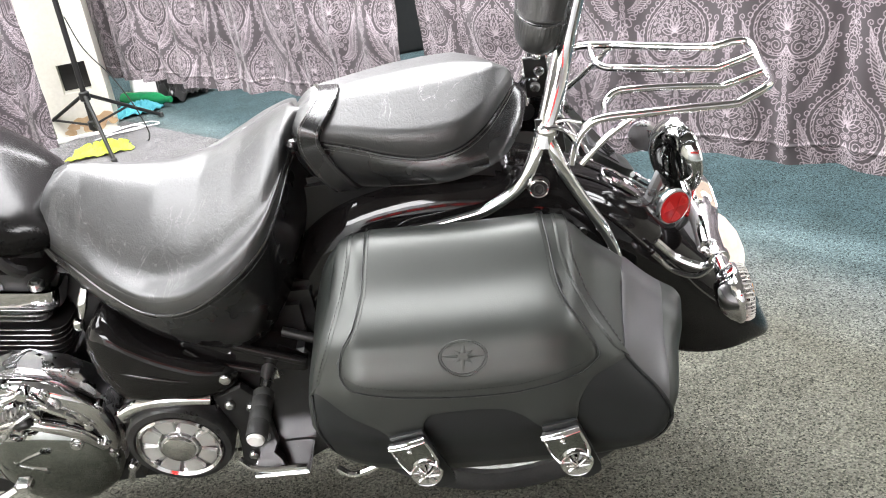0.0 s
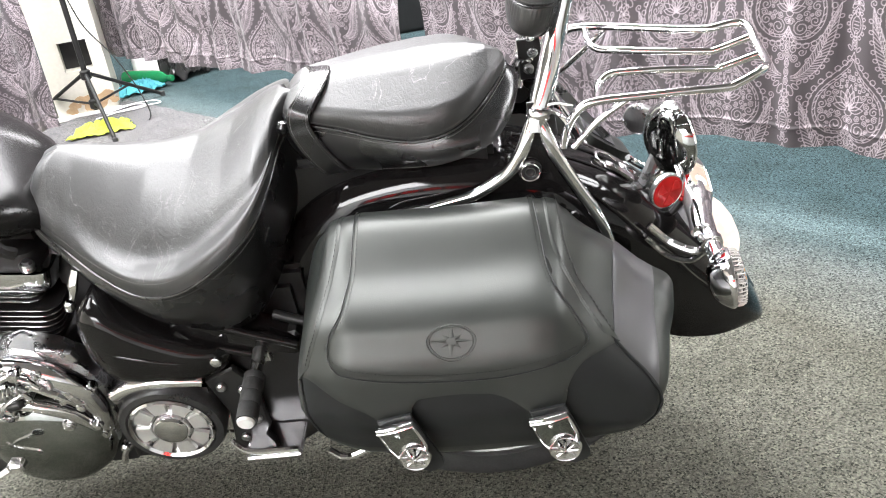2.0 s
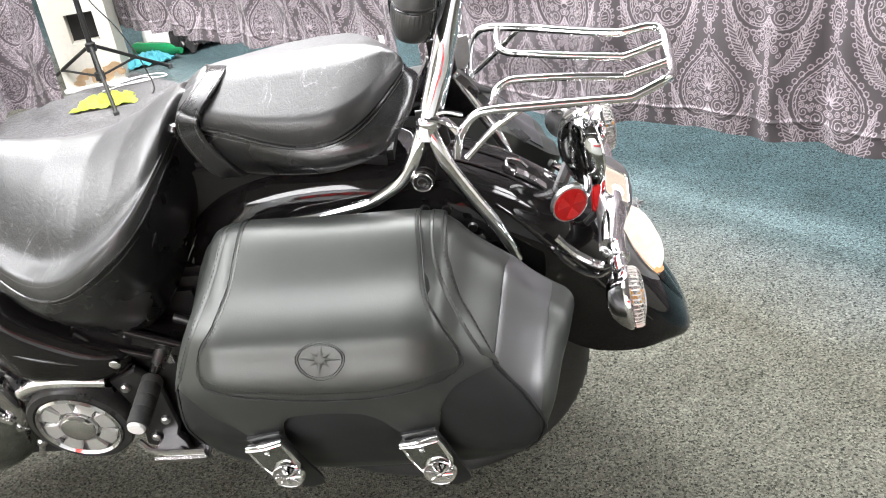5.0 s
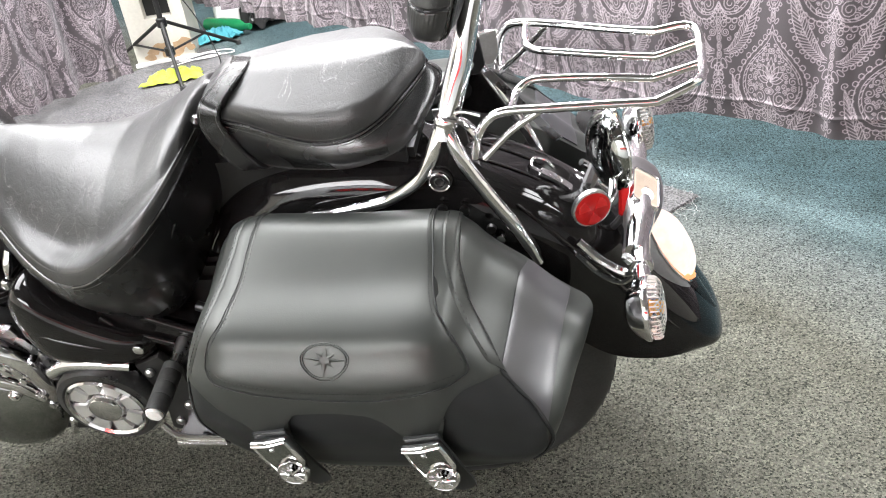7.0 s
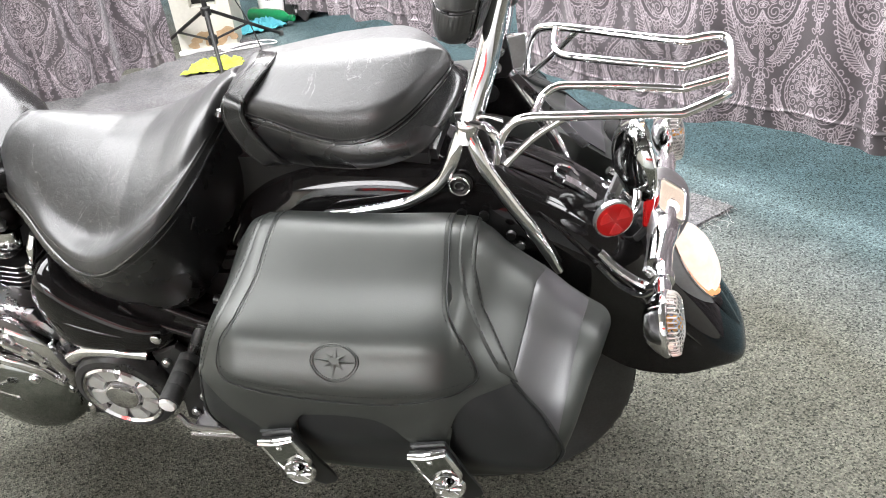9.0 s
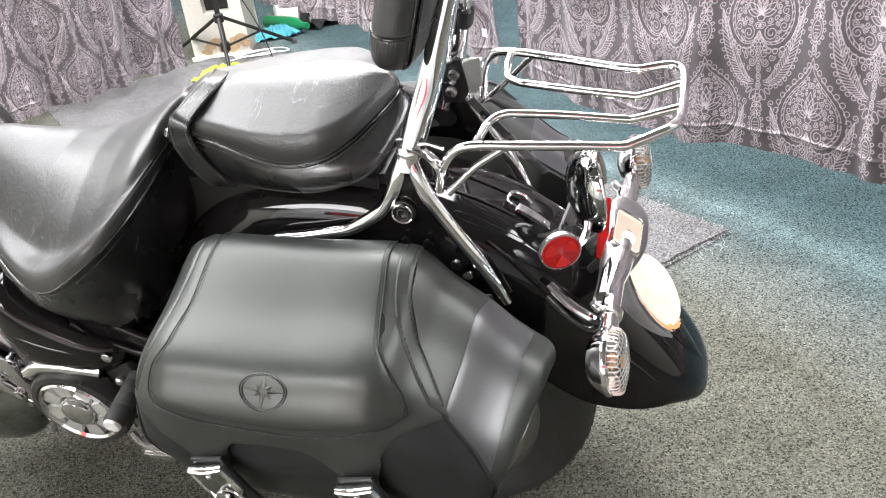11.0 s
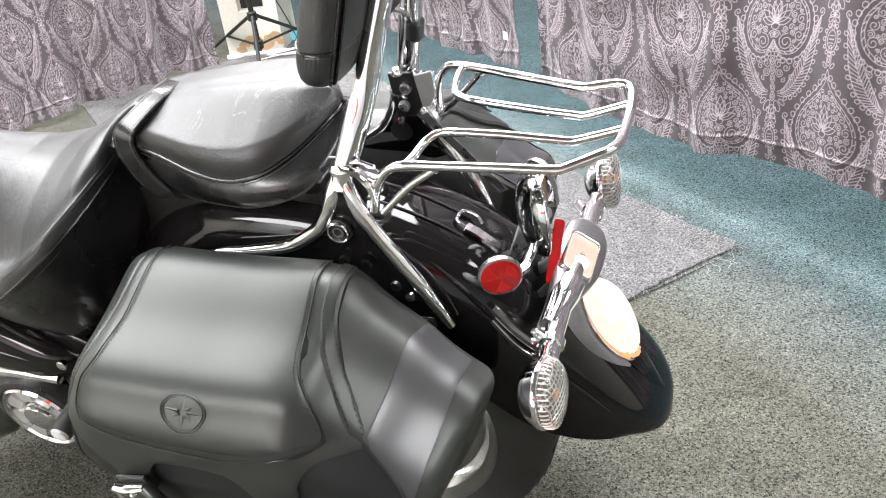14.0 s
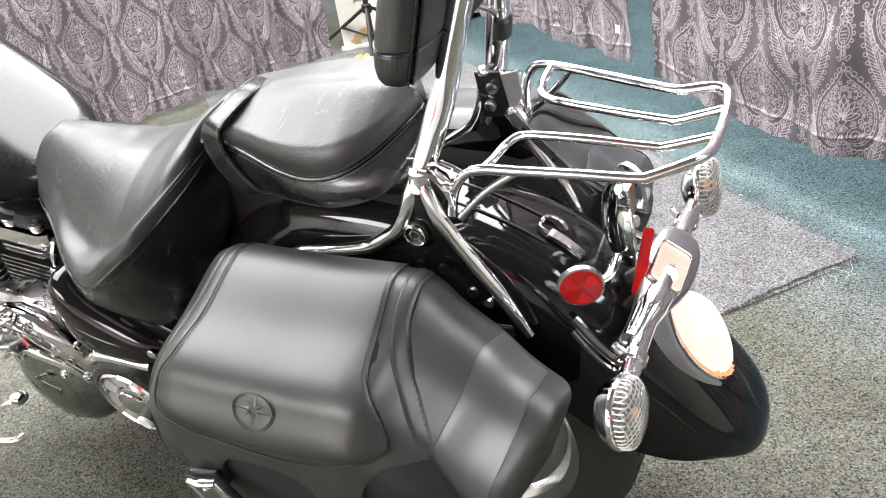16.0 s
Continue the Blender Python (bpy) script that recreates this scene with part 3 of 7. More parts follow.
def damask_tile(step=0.0015):
    """The strokes spread over one repeat: 1 on a line, 0 between."""
    nx, ny = int(PX / step), int(PY / step)
    gx, gy = np.meshgrid((np.arange(nx) + 0.5) * step, (np.arange(ny) + 0.5) * step)
    near = np.full(gx.shape, 1.0)
    for x0, y0, x1, y1 in damask():
        x0, x1 = x0 - PX * math.floor(x0 / PX), x1 - PX * math.floor(x0 / PX)
        y0, y1 = y0 - PY * math.floor(y0 / PY), y1 - PY * math.floor(y0 / PY)
        for ox in (0, -PX):
            for oy in (0, -PY):
                lox, hix = min(x0, x1) + ox - 0.006, max(x0, x1) + ox + 0.006
                loy, hiy = min(y0, y1) + oy - 0.006, max(y0, y1) + oy + 0.006
                i0, i1 = max(int(lox / step), 0), min(int(hix / step) + 1, nx)
                j0, j1 = max(int(loy / step), 0), min(int(hiy / step) + 1, ny)
                if i0 >= i1 or j0 >= j1:
                    continue
                px, py = gx[j0:j1, i0:i1] - x0 - ox, gy[j0:j1, i0:i1] - y0 - oy
                dx, dy = x1 - x0, y1 - y0
                t = np.clip((px * dx + py * dy) / max(dx * dx + dy * dy, 1e-12), 0, 1)
                d = np.hypot(px - t * dx, py - t * dy)
                near[j0:j1, i0:i1] = np.minimum(near[j0:j1, i0:i1], d)
    return np.clip((0.00120 - near) / 0.0007, 0, 1)


TILE = damask_tile()


def curtain_material():
    m, nt, b = nodes_of("damask_curtain_cloth")
    at = nt.nodes.new("ShaderNodeAttribute")
    at.attribute_name = "weave"
    tc = nt.nodes.new("ShaderNodeTexCoord")
    n = node(nt, "ShaderNodeTexNoise", Scale=500.0, Detail=2.0)
    n2 = node(nt, "ShaderNodeTexNoise", Scale=3.0, Detail=3.0)
    nt.links.new(tc.outputs["Object"], n.inputs["Vector"])
    nt.links.new(tc.outputs["Object"], n2.inputs["Vector"])
    ground = ramp(nt, n2.outputs["Fac"], [(0.3, (0.045, 0.037, 0.041)), (0.7, (0.060, 0.050, 0.055))])
    thread = ramp(nt, n.outputs["Fac"], [(0.3, (0.34, 0.290, 0.315)), (0.7, (0.43, 0.375, 0.400))])
    mix = nt.nodes.new("ShaderNodeMix")
    mix.data_type = "RGBA"
    nt.links.new(at.outputs["Fac"], mix.inputs[0])
    nt.links.new(ground, mix.inputs[6])
    nt.links.new(thread, mix.inputs[7])
    nt.links.new(mix.outputs[2], b.inputs["Base Color"])
    b.inputs["Roughness"].default_value = 0.7
    b.inputs["Sheen Weight"].default_value = 0.15
    h = node(nt, "ShaderNodeBump", Strength=0.35, Distance=0.001)
    nt.links.new(n.outputs["Fac"], h.inputs["Height"])
    h2 = node(nt, "ShaderNodeBump", Strength=0.25, Distance=0.001)
    nt.links.new(at.outputs["Fac"], h2.inputs["Height"])
    nt.links.new(h.outputs[0], h2.inputs["Normal"])
    nt.links.new(h2.outputs[0], b.inputs["Normal"])
    return m


DAMASK = curtain_material()
LINING = surface("curtain_lining", (0.10, 0.09, 0.095), (0.14, 0.125, 0.13), 0.85, 0.0, 30, 400, 0.1)


def curtain(name, start, end, hem, folds, top, shift, label, fine_to=0.72, step=0.0016, full=1.06, phase=0.0, away=1):
    """A hanging cloth from start to end (x, y): hem rows (metres along, height), folds rows (metres along, depth)."""
    d = np.array(end) - np.array(start)
    length = float(np.hypot(*d))
    d = d / length
    nrm = np.array((-d[1], d[0]))
    n = int(length / step) + 1
    t = np.linspace(0, length, n)
    low = np.interp(t, [r[0] for r in hem], [r[1] for r in hem]) + 0.006 * np.sin(t * 7 + shift) + 0.004 * np.sin(t * 23)
    amp = np.interp(t, [r[0] for r in folds], [r[1] for r in folds])
    wave = np.sin(t * 31 + 1.3 * np.sin(t * 5 + shift)) * 0.6 + np.sin(t * 13.7 + shift) * 0.55 + 0.25 * np.sin(t * 57 + 2 * np.sin(t * 9))
    rows = [*np.arange(0, fine_to - 0.02, step * 1.1), *np.linspace(fine_to, top, 12)]
    cloth = length * full
    verts, weave = [], []
    for z in rows:
        h = low + (top - low) * (z / top) if z > fine_to else low * (1 - z / fine_to) + z
        depth = amp * wave * (1.0 - 0.25 * z / top) + 0.012 * np.sin(t * 3.1 + z * 4 + shift) + 0.003 * np.sin(t * 40 + z * 22) * np.exp(-z * 3) - 0.004 * np.exp(-((h - low - 0.055) / 0.005) ** 2) + 0.005 * np.sin(h * 26 + 2.5 * np.sin(t * 4 + shift)) * np.sin(t * 2.3 + shift)
        x = start[0] + d[0] * t + nrm[0] * depth
        y = start[1] + d[1] * t + nrm[1] * depth
        verts.append(np.stack([x, y, h], 1))
        su, sv = (t / length * cloth + shift * 0.1 + phase) % PX, (h - low - 0.115 + 0.006 * np.sin(t * 9)) % PY
        fi, fj = su / 0.0015 - 0.5, sv / 0.0015 - 0.5
        i0, j0 = np.floor(fi).astype(int), np.floor(fj).astype(int)
        a, b = fi - i0, fj - j0
        h_, w_ = TILE.shape
        g = lambda jj, ii: TILE[jj % h_, ii % w_]  # noqa: E731
        val = (g(j0, i0) * (1 - a) + g(j0, i0 + 1) * a) * (1 - b) + (g(j0 + 1, i0) * (1 - a) + g(j0 + 1, i0 + 1) * a) * b
        weave.append(np.where(h - low < 0.0, 0.0, val))
    pts = np.concatenate(verts)
    m = len(rows)
    idx = np.arange(m * n).reshape(m, n)
    quads = np.stack([idx[:-1, :-1], idx[:-1, 1:], idx[1:, 1:], idx[1:, :-1]], -1).reshape(-1, 4)
    me = bpy.data.meshes.new(name)
    me.vertices.add(len(pts))
    me.vertices.foreach_set("co", pts.ravel().astype(np.float32))
    me.loops.add(quads.size)
    me.loops.foreach_set("vertex_index", quads.ravel().astype(np.int32))
    me.polygons.add(len(quads))
    me.polygons.foreach_set("loop_start", np.arange(0, quads.size, 4, dtype=np.int32))
    me.update(calc_edges=True)
    layer = me.attributes.new("weave", "FLOAT", "POINT")
    layer.data.foreach_set("value", np.concatenate(weave).astype(np.float32))
    me.materials.append(DAMASK)
    me.shade_smooth()
    ob = new(name, me)
    ci, ri = [*range(0, n - 1, 6), n - 1], [*range(0, m - 1, 6), m - 1]
    back = [tuple(pts[j * n + i] + np.array((nrm[0], nrm[1], 0)) * (0.0018 * away)) for j in ri for i in ci]
    w = len(ci)
    part("lining", (back, [(j * w + i, j * w + i + 1, (j + 1) * w + i + 1, (j + 1) * w + i) for j in range(len(ri) - 1) for i in range(w - 1)]), LINING, ob, "plain grey lining")
    return tagged(ob, label, "curtain", "damask curtains")


RAIL_Z = 2.45
curtain("curtain", (0.085, 3.245), (1.75, 1.58), [(0, 0.20), (0.35, 0.165), (0.75, 0.175), (1.0, 0.21), (1.4, 0.235), (2.4, 0.25)], [(0, 0.012), (0.5, 0.010), (1.2, 0.014), (2.4, 0.022)], RAIL_Z, 0.4, "mauve-grey damask curtain with pale paisley medallions, hung clear of the carpet", phase=0.085)
curtain("curtain", (-1.75, 5.08), (0.03, 3.30), [(0, 0.19), (0.8, 0.20), (1.4, 0.21), (2.6, 0.235)], [(0, 0.036), (0.9, 0.030), (2.0, 0.022), (2.6, 0.010)], RAIL_Z, 2.1, "mauve-grey damask curtain hanging in soft folds beside a gap", step=0.0023)
curtain("curtain", (-2.9, 2.72), (-1.57, 4.05), [(0, 0.05), (0.9, 0.035), (1.5, 0.06), (2.0, 0.10)], [(0, 0.055), (1.0, 0.058), (1.9, 0.065)], RAIL_Z, 3.7, "mauve-grey damask curtain in deep folds reaching the carpet", fine_to=0.70, step=0.0024, full=1.38)
pole = thing("curtain_pole", pose(0, 0, 0), "thin grey steel curtain pole above the hangings", "curtain pole")
for a, b in (((-1.8, 5.13), (1.8, 1.53)), ((-2.95, 2.67), (-1.50, 4.12))):
    part("pole", tube([(a[0], a[1], RAIL_Z), (b[0], b[1], RAIL_Z)], 0.014, 12, 1), DULL, pole)
for x, y in ((-1.8, 5.13), (1.8, 1.53), (-2.95, 2.67), (-1.50, 4.12)):
    part("hanger", tube([(x, y, RAIL_Z), (x, y, CEILING)], 0.006, 8, 1), DULL, pole)
tag = solid("care_tag", block(-0.014, 0.014, -0.0008, 0.0008, -0.014, 0.014, 0.0004), WHITEPL, "small white care tag sewn to the curtain edge", "tag", m=pose(-0.035, 3.335, 0.345, 0, 0, -45))

# ---------------------------------------------------------------- motorcycle
# x to the rear, y to its right side, z up; it leans on its side stand
BIKE = pose(0.1385, 1.5072, 0, 9.9, 0, -5.25)
bike = thing("motorcycle", BIKE, "black cruiser motorcycle with chrome trim and leather saddlebags on its stand", "motorcycle")
AXLE = (-0.045, 0.32)


def stuff_s(*args):
    return stuff(part(*args))


def spread(points, n):
    """n points at even steps of a smooth line through the points."""
    line = np.array(curve(points, 8))
    d = np.concatenate([[0], np.cumsum(np.linalg.norm(np.diff(line, axis=0), axis=1))])
    return np.stack([np.interp(np.linspace(0, d[-1], n), d, line[:, k]) for k in range(3)], 1), np.interp(np.linspace(0, d[-1], n), d, np.linspace(0, len(points) - 1, len(line)))


def seat_top(rows, shape, rise, n=120, m=30):
    """A seat cushion between its seam and its mirror image. Rows: seam (x, y, z), the middle's (x, z), and two numbers for the shape.
    The far half sits higher by rise, which depends on x. Returns its rings across, and the seam."""
    seam, at = spread([r[:3] for r in rows], n)
    rings = []
    ss = [0, 0.006, 0.014, 0.025, 0.04, *np.linspace(0.06, 1, m)]
    for p, u in zip(seam, at):
        cx, cz, e, f = (float(np.interp(u, range(len(rows)), [r[k] for r in rows])) for k in (3, 4, 5, 6))
        ring = []
        for t in ss:
            ring.append((lerp(p[0], cx, t), lerp(p[1], 0.0, t), p[2] + shape(t, cz - p[2], e, f)))
        rings.append(ring + [(x, -y, z - rise(x) * y) for x, y, z in ring[-2::-1]])
    return rings, [tuple(p) for p in seam]


def bucket(t, rise, power, roll):
    """A dished cushion with a rolled edge just inside its seam."""
    return rise * math.sin(math.pi / 2 * t) ** power + roll * (1 - math.exp(-t / 0.022)) * (math.exp(-(t / 0.15) ** 2) - 0.35 * math.exp(-((t - 0.27) / 0.09) ** 2)) + min(0.006, rise * 0.2) * (1 - math.exp(-t / 0.01))


def boxed(t, rise, height, inset):
    """A flat-topped cushion: a rounded upright edge, then an even slope up to a level middle."""
    q = min(t / inset, 1.0)
    up = height * (1 - (1 - q) ** 2.4) ** (1 / 2.4)
    u = max(0.0, (t - 0.5 * inset) / (1 - 0.5 * inset))
    return up + (rise - height) * (u - max(0.0, u - 0.7) ** 2 / 0.6) / 0.85


def seat_skirt(seam, low, swell, n=10):
    """The side of a seat from its seam to its lower edge, left and right."""
    foot, _ = spread(low, len(seam))
    rings = []
    for p, q in zip(np.array(seam), foot):
        out = np.array((p[0] - seam[len(seam) // 2][0], 1.5 * p[1], 0.0))
        out /= np.linalg.norm(out)
        rings.append([lerp(p, q, t) + out * swell * math.sin(t * math.pi) for t in np.linspace(0, 1, n)])
    a = loft(rings, closed=False, caps=False)
    return join(a, mirrored(a)), [tuple(q) for q in foot]


def stitches(line, size, gap, material, parent, name="stitching"):
    """A row of thread stitches along a line."""
    pts = np.array(line)
    d = np.concatenate([[0], np.cumsum(np.linalg.norm(np.diff(pts, axis=0), axis=1))])
    at = lambda u: np.array([np.interp(u, d, pts[:, k]) for k in range(3)])  # noqa: E731
    return stuff_s(name, join(*[tube([at(u), at(u + gap * 0.66)], size, 4, 1) for u in np.arange(0, d[-1] - gap, gap)]), material, parent)


# seam, middle of the cushion at that row, rise's power, height of the rolled edge; from the rear to the nose
RIDER = [(-0.270, -0.004, 0.830, -0.268, 0.838, 1.0, 0.0), (-0.3004, -0.0551, 0.790, -0.288, 0.843, 1.0, 0.006), (-0.314, -0.1466, 0.7637, -0.302, 0.838, 1.0, 0.014), (-0.3364, -0.2133, 0.7417, -0.330, 0.824, 1.15, 0.018), (-0.3918, -0.2401, 0.704, -0.385, 0.790, 1.3, 0.021), (-0.4571, -0.232, 0.6658, -0.450, 0.765, 1.45, 0.022), (-0.5258, -0.2031, 0.6477, -0.520, 0.761, 1.45, 0.021), (-0.5936, -0.1595, 0.657, -0.580, 0.771, 1.25, 0.016), (-0.6559, -0.1079, 0.6732, -0.630, 0.784, 0.85, 0.008), (-0.7040, -0.0732, 0.7023, -0.660, 0.790, 0.74, 0.003), (-0.7120, -0.0472, 0.734, -0.680, 0.783, 0.8, 0.001), (-0.7095, -0.002, 0.757, -0.697, 0.767, 1.0, 0.0)]
rings, seam = seat_top(RIDER, bucket, lambda x: 0.02 + 0.08 * min(1.0, max(0.0, (-0.33 - x) / 0.12)))
seat = part("rider_seat", loft(rings, closed=False, caps=False), SEAT, bike, "creased glossy black leather bucket seat", sharp=80)
SEAT_LOW = [(-0.29, -0.004, 0.72), (-0.30, -0.05, 0.68), (-0.335, -0.11, 0.60), (-0.375, -0.155, 0.552), (-0.42, -0.178, 0.545), (-0.465, -0.188, 0.562), (-0.526, -0.188, 0.590), (-0.594, -0.150, 0.618), (-0.656, -0.100, 0.648), (-0.700, -0.066, 0.680), (-0.708, -0.040, 0.712), (-0.705, -0.002, 0.735)]
panel, low_edge = seat_skirt(seam, SEAT_LOW, 0.010)
part("side_panel", panel, SKIRT, seat, "smooth black vinyl seat side")
piping = [(x, y - 0.0012, z) for x, y, z in seam[4::2]]
part("piping", join(tube(piping, 0.0026, 8, 2), tube([(x, -y, z) for x, y, z in piping], 0.0026, 8, 2)), SKIRT, seat)
stitches([lerp(np.array(r[0]), np.array(r[3]), 1.0) + np.array((0, -0.001, 0.0012)) for r in rings[8:-3]], 0.0006, 0.0052, STITCH, seat)
stitches([np.array(p) * 0.93 + np.array(q) * 0.07 + np.array((0, -0.0035, 0)) for p, q in zip(seam[8:-6], low_edge[8:-6])], 0.0005, 0.0052, STITCH, seat)
part("panel_seam", tube([(-0.318, -0.170, 0.722), (-0.345, -0.186, 0.668), (-0.372, -0.184, 0.615), (-0.385, -0.176, 0.560)], 0.0016, 6, 5), SKIRT, seat)

PILLION = [(-0.296, -0.002, 0.823, -0.292, 0.832, 0.008, 0.6), (-0.290, -0.034, 0.822, -0.283, 0.846, 0.014, 0.4), (-0.2650, -0.0580, 0.8215, -0.262, 0.858, 0.022, 0.22), (-0.2013, -0.0800, 0.8125, -0.205, 0.867, 0.028, 0.15), (-0.1443, -0.0988, 0.8025, -0.150, 0.872, 0.035, 0.13), (-0.0928, -0.1070, 0.797, -0.095, 0.876, 0.040, 0.13), (-0.0468, -0.1034, 0.804, -0.050, 0.879, 0.036, 0.15), (-0.0104, -0.0781, 0.8165, -0.012, 0.880, 0.030, 0.19), (0.0188, -0.0406, 0.8322, 0.012, 0.879, 0.024, 0.3), (0.0375, -0.012, 0.845, 0.030, 0.872, 0.016, 0.5), (0.0400, -0.001, 0.849, 0.038, 0.864, 0.008, 0.6)]
rings, seam = seat_top(PILLION, boxed, lambda x: 0.26)
pillion = part("pillion_seat", loft(rings, closed=False, caps=False), SEAT, bike, "creased black leather passenger seat with a cross strap", sharp=80)
PILLION_LOW = [(-0.285, -0.002, 0.770), (-0.283, -0.030, 0.764), (-0.2654, -0.0520, 0.752), (-0.1947, -0.0741, 0.7425), (-0.1236, -0.0953, 0.7470), (-0.0577, -0.108, 0.7560), (0.0053, -0.1012, 0.7740), (0.036, -0.0746, 0.795), (0.050, -0.040, 0.808), (0.054, -0.001, 0.812)]
panel, hem = seat_skirt(seam, PILLION_LOW, 0.010)
part("side_panel", panel, SKIRT, pillion, "smooth black vinyl seat side")
low_panel = loft([[np.array(q), np.array(q) + np.array((-0.004, 0.010, -0.004)), np.array(q) + np.array((-0.01, 0.035, -0.004))] for q in hem], closed=False, caps=False)
part("seat_pan", block(-0.40, 0.01, -0.055, 0.055, 0.60, 0.752, 0.01), BLACK, pillion)
part("under_edge", join(low_panel, mirrored(low_panel)), SKIRT, pillion)
piping = [(x, y - 0.0015, z) for x, y, z in seam[3::2]]
part("piping", join(tube(piping, 0.0028, 8, 2), tube([(x, -y, z) for x, y, z in piping], 0.0028, 8, 2)), SKIRT, pillion)
stitches([np.array(p) + np.array((0, -0.0022, 0.0065)) for p in seam[6:-6]], 0.0006, 0.0048, STITCH, pillion)
stitches([np.array(p) * 0.9 + np.array(q) * 0.1 + np.array((0, -0.0045, 0)) for p, q in zip(seam[6:-4], hem[6:-4])], 0.0006, 0.0048, STITCH, pillion)
stitches([np.array(q) * 0.94 + np.array(p) * 0.06 + np.array((0, -0.0026, 0)) for p, q in zip(seam[20:-4], hem[20:-4])], 0.0005, 0.0048, STITCH, pillion, "hem_stitching")


def strap_shape(x, half, lift):
    """The band over the front of the passenger seat, its ends tucked under the seat on both sides."""
    low = [(x + 0.052, -0.056, 0.736), (x + 0.038, -0.0755, 0.748), (x + 0.018, -0.0795, 0.778), (x + 0.004, -0.0765, 0.806), (x - 0.001, -0.0725, 0.824), (x + 0.002, -0.0690, 0.840), (x + 0.010, -0.058, 0.8495), (x + 0.022, -0.030, 0.8590), (x + 0.030, 0.0, 0.8640)]
    path = np.array(curve(low + [(px + 0.004, -py, pz) for px, py, pz in low[-2::-1]], 5))
    rings = []
    for k, p in enumerate(path):
        d = path[min(k + 1, len(path) - 1)] - path[max(k - 1, 0)]
        side = np.array((1.0, 0.0, 0.0)) - d * (d[0] / (d @ d))
        side /= np.linalg.norm(side)
        out = np.cross(d, side)
        out /= np.linalg.norm(out)
        out = -out if out @ (p - np.array((p[0], 0, 0.79))) < 0 else out
        rings.append([p + side * a + out * b for a, b in ((-half, -0.003), (-half, lift * 0.6), (-half + 0.002, lift), (half - 0.002, lift), (half, lift * 0.6), (half, -0.003))])
    return rings


band = strap_shape(-0.262, 0.0165, 0.0050)
strap = part("cross_strap", loft(band), SKIRT, pillion, "stitched black leather strap")
for k in (2, 3):
    stitches([r[k] + (r[5 - k] - r[k]) * 0.10 + np.array((0, 0, 0.0003)) for r in band[5:]], 0.0006, 0.005, STITCH, strap, "strap_stitching")
part("keeper", revolve([(0.001, -0.010), (0.007, -0.008), (0.010, 0.0), (0.007, 0.008), (0.001, 0.010)], (-0.291, -0.058, 0.817), (0.3, 0.2, 1), 16), SKIRT, pillion)

# backrest pad on the sissy bar: a cushioned face with a gathered lower panel, and a boxed side behind it
PAD_A, PAD_B = 0.035, 0.066


def pad_at(z, a, grow=0.0):
    """A point of the pad's skin: height z and the angle a round it, 0 to the rear."""
    rows = [(0.900, 0.30), (0.9025, 0.55), (0.908, 0.75), (0.918, 0.89), (0.932, 0.965), (0.955, 1.0), (1.02, 1.03), (1.10, 1.03), (1.16, 0.96), (1.19, 0.75), (1.20, 0.45)]
    k = smooth_table(z, rows)
    c, q = math.cos(a), math.sin(a)
    side = 0.97 if abs(abs(a if a <= math.pi else a - 2 * math.pi) - 0.84) < 0.07 else 1.0
    cx, cy = 0.085 + 0.30 * (z - 0.943), -0.052 + 0.22 * (z - 0.943)
    return np.array((cx + (k * side * PAD_A + grow) * math.copysign(abs(c) ** 0.92, c), cy + (k * side * PAD_B + grow) * math.copysign(abs(q) ** 0.86, q), z + 0.026 - 0.004 * c))


PAD_Z = [0.900, 0.9010, 0.9025, 0.905, 0.909, 0.914, 0.920, 0.928, 0.936, 0.944, 0.9475, 0.949, 0.9505, 0.954, 0.962, 0.98, 1.02, 1.06, 1.10, 1.14, 1.16, 1.18, 1.19, 1.197, 1.20]
pad_rings = []
for z in PAD_Z:
    pad_rings.append([pad_at(z, a, (-0.0025 if 0.948 < z < 0.950 else 0.0) + (0.0009 * math.sin(a * 46) * max(0.0, 1 - abs(z - 0.944) / 0.02) if 0.92 < z < 0.948 else 0.0)) for a in np.linspace(0, 2 * math.pi, 128, endpoint=False)])
pad = part("backrest_pad", loft(pad_rings), SEAT, bike, "padded black leather passenger backrest", sharp=70)
for a in (-0.76, -0.92):
    part("seam_piping", tube([pad_at(z, a, 0.0008) for z in (0.904, 0.91, 0.92, 0.935, 0.96, 1.0, 1.06, 1.12, 1.16)], 0.0020, 6, 4), SKIRT, pad)
part("bottom_seam", tube([pad_at(0.949, a, 0.0004) for a in np.linspace(-0.95, -5.33, 48)], 0.0018, 6, 2), SKIRT, pad)
stitches([pad_at(0.9535, a, 0.0006) for a in np.linspace(-0.98, -5.2, 70)], 0.0005, 0.0052, STITCH, pad)
stitches([pad_at(z, -1.02, 0.0006) for z in np.linspace(0.906, 1.15, 60)], 0.0005, 0.0052, STITCH, pad)

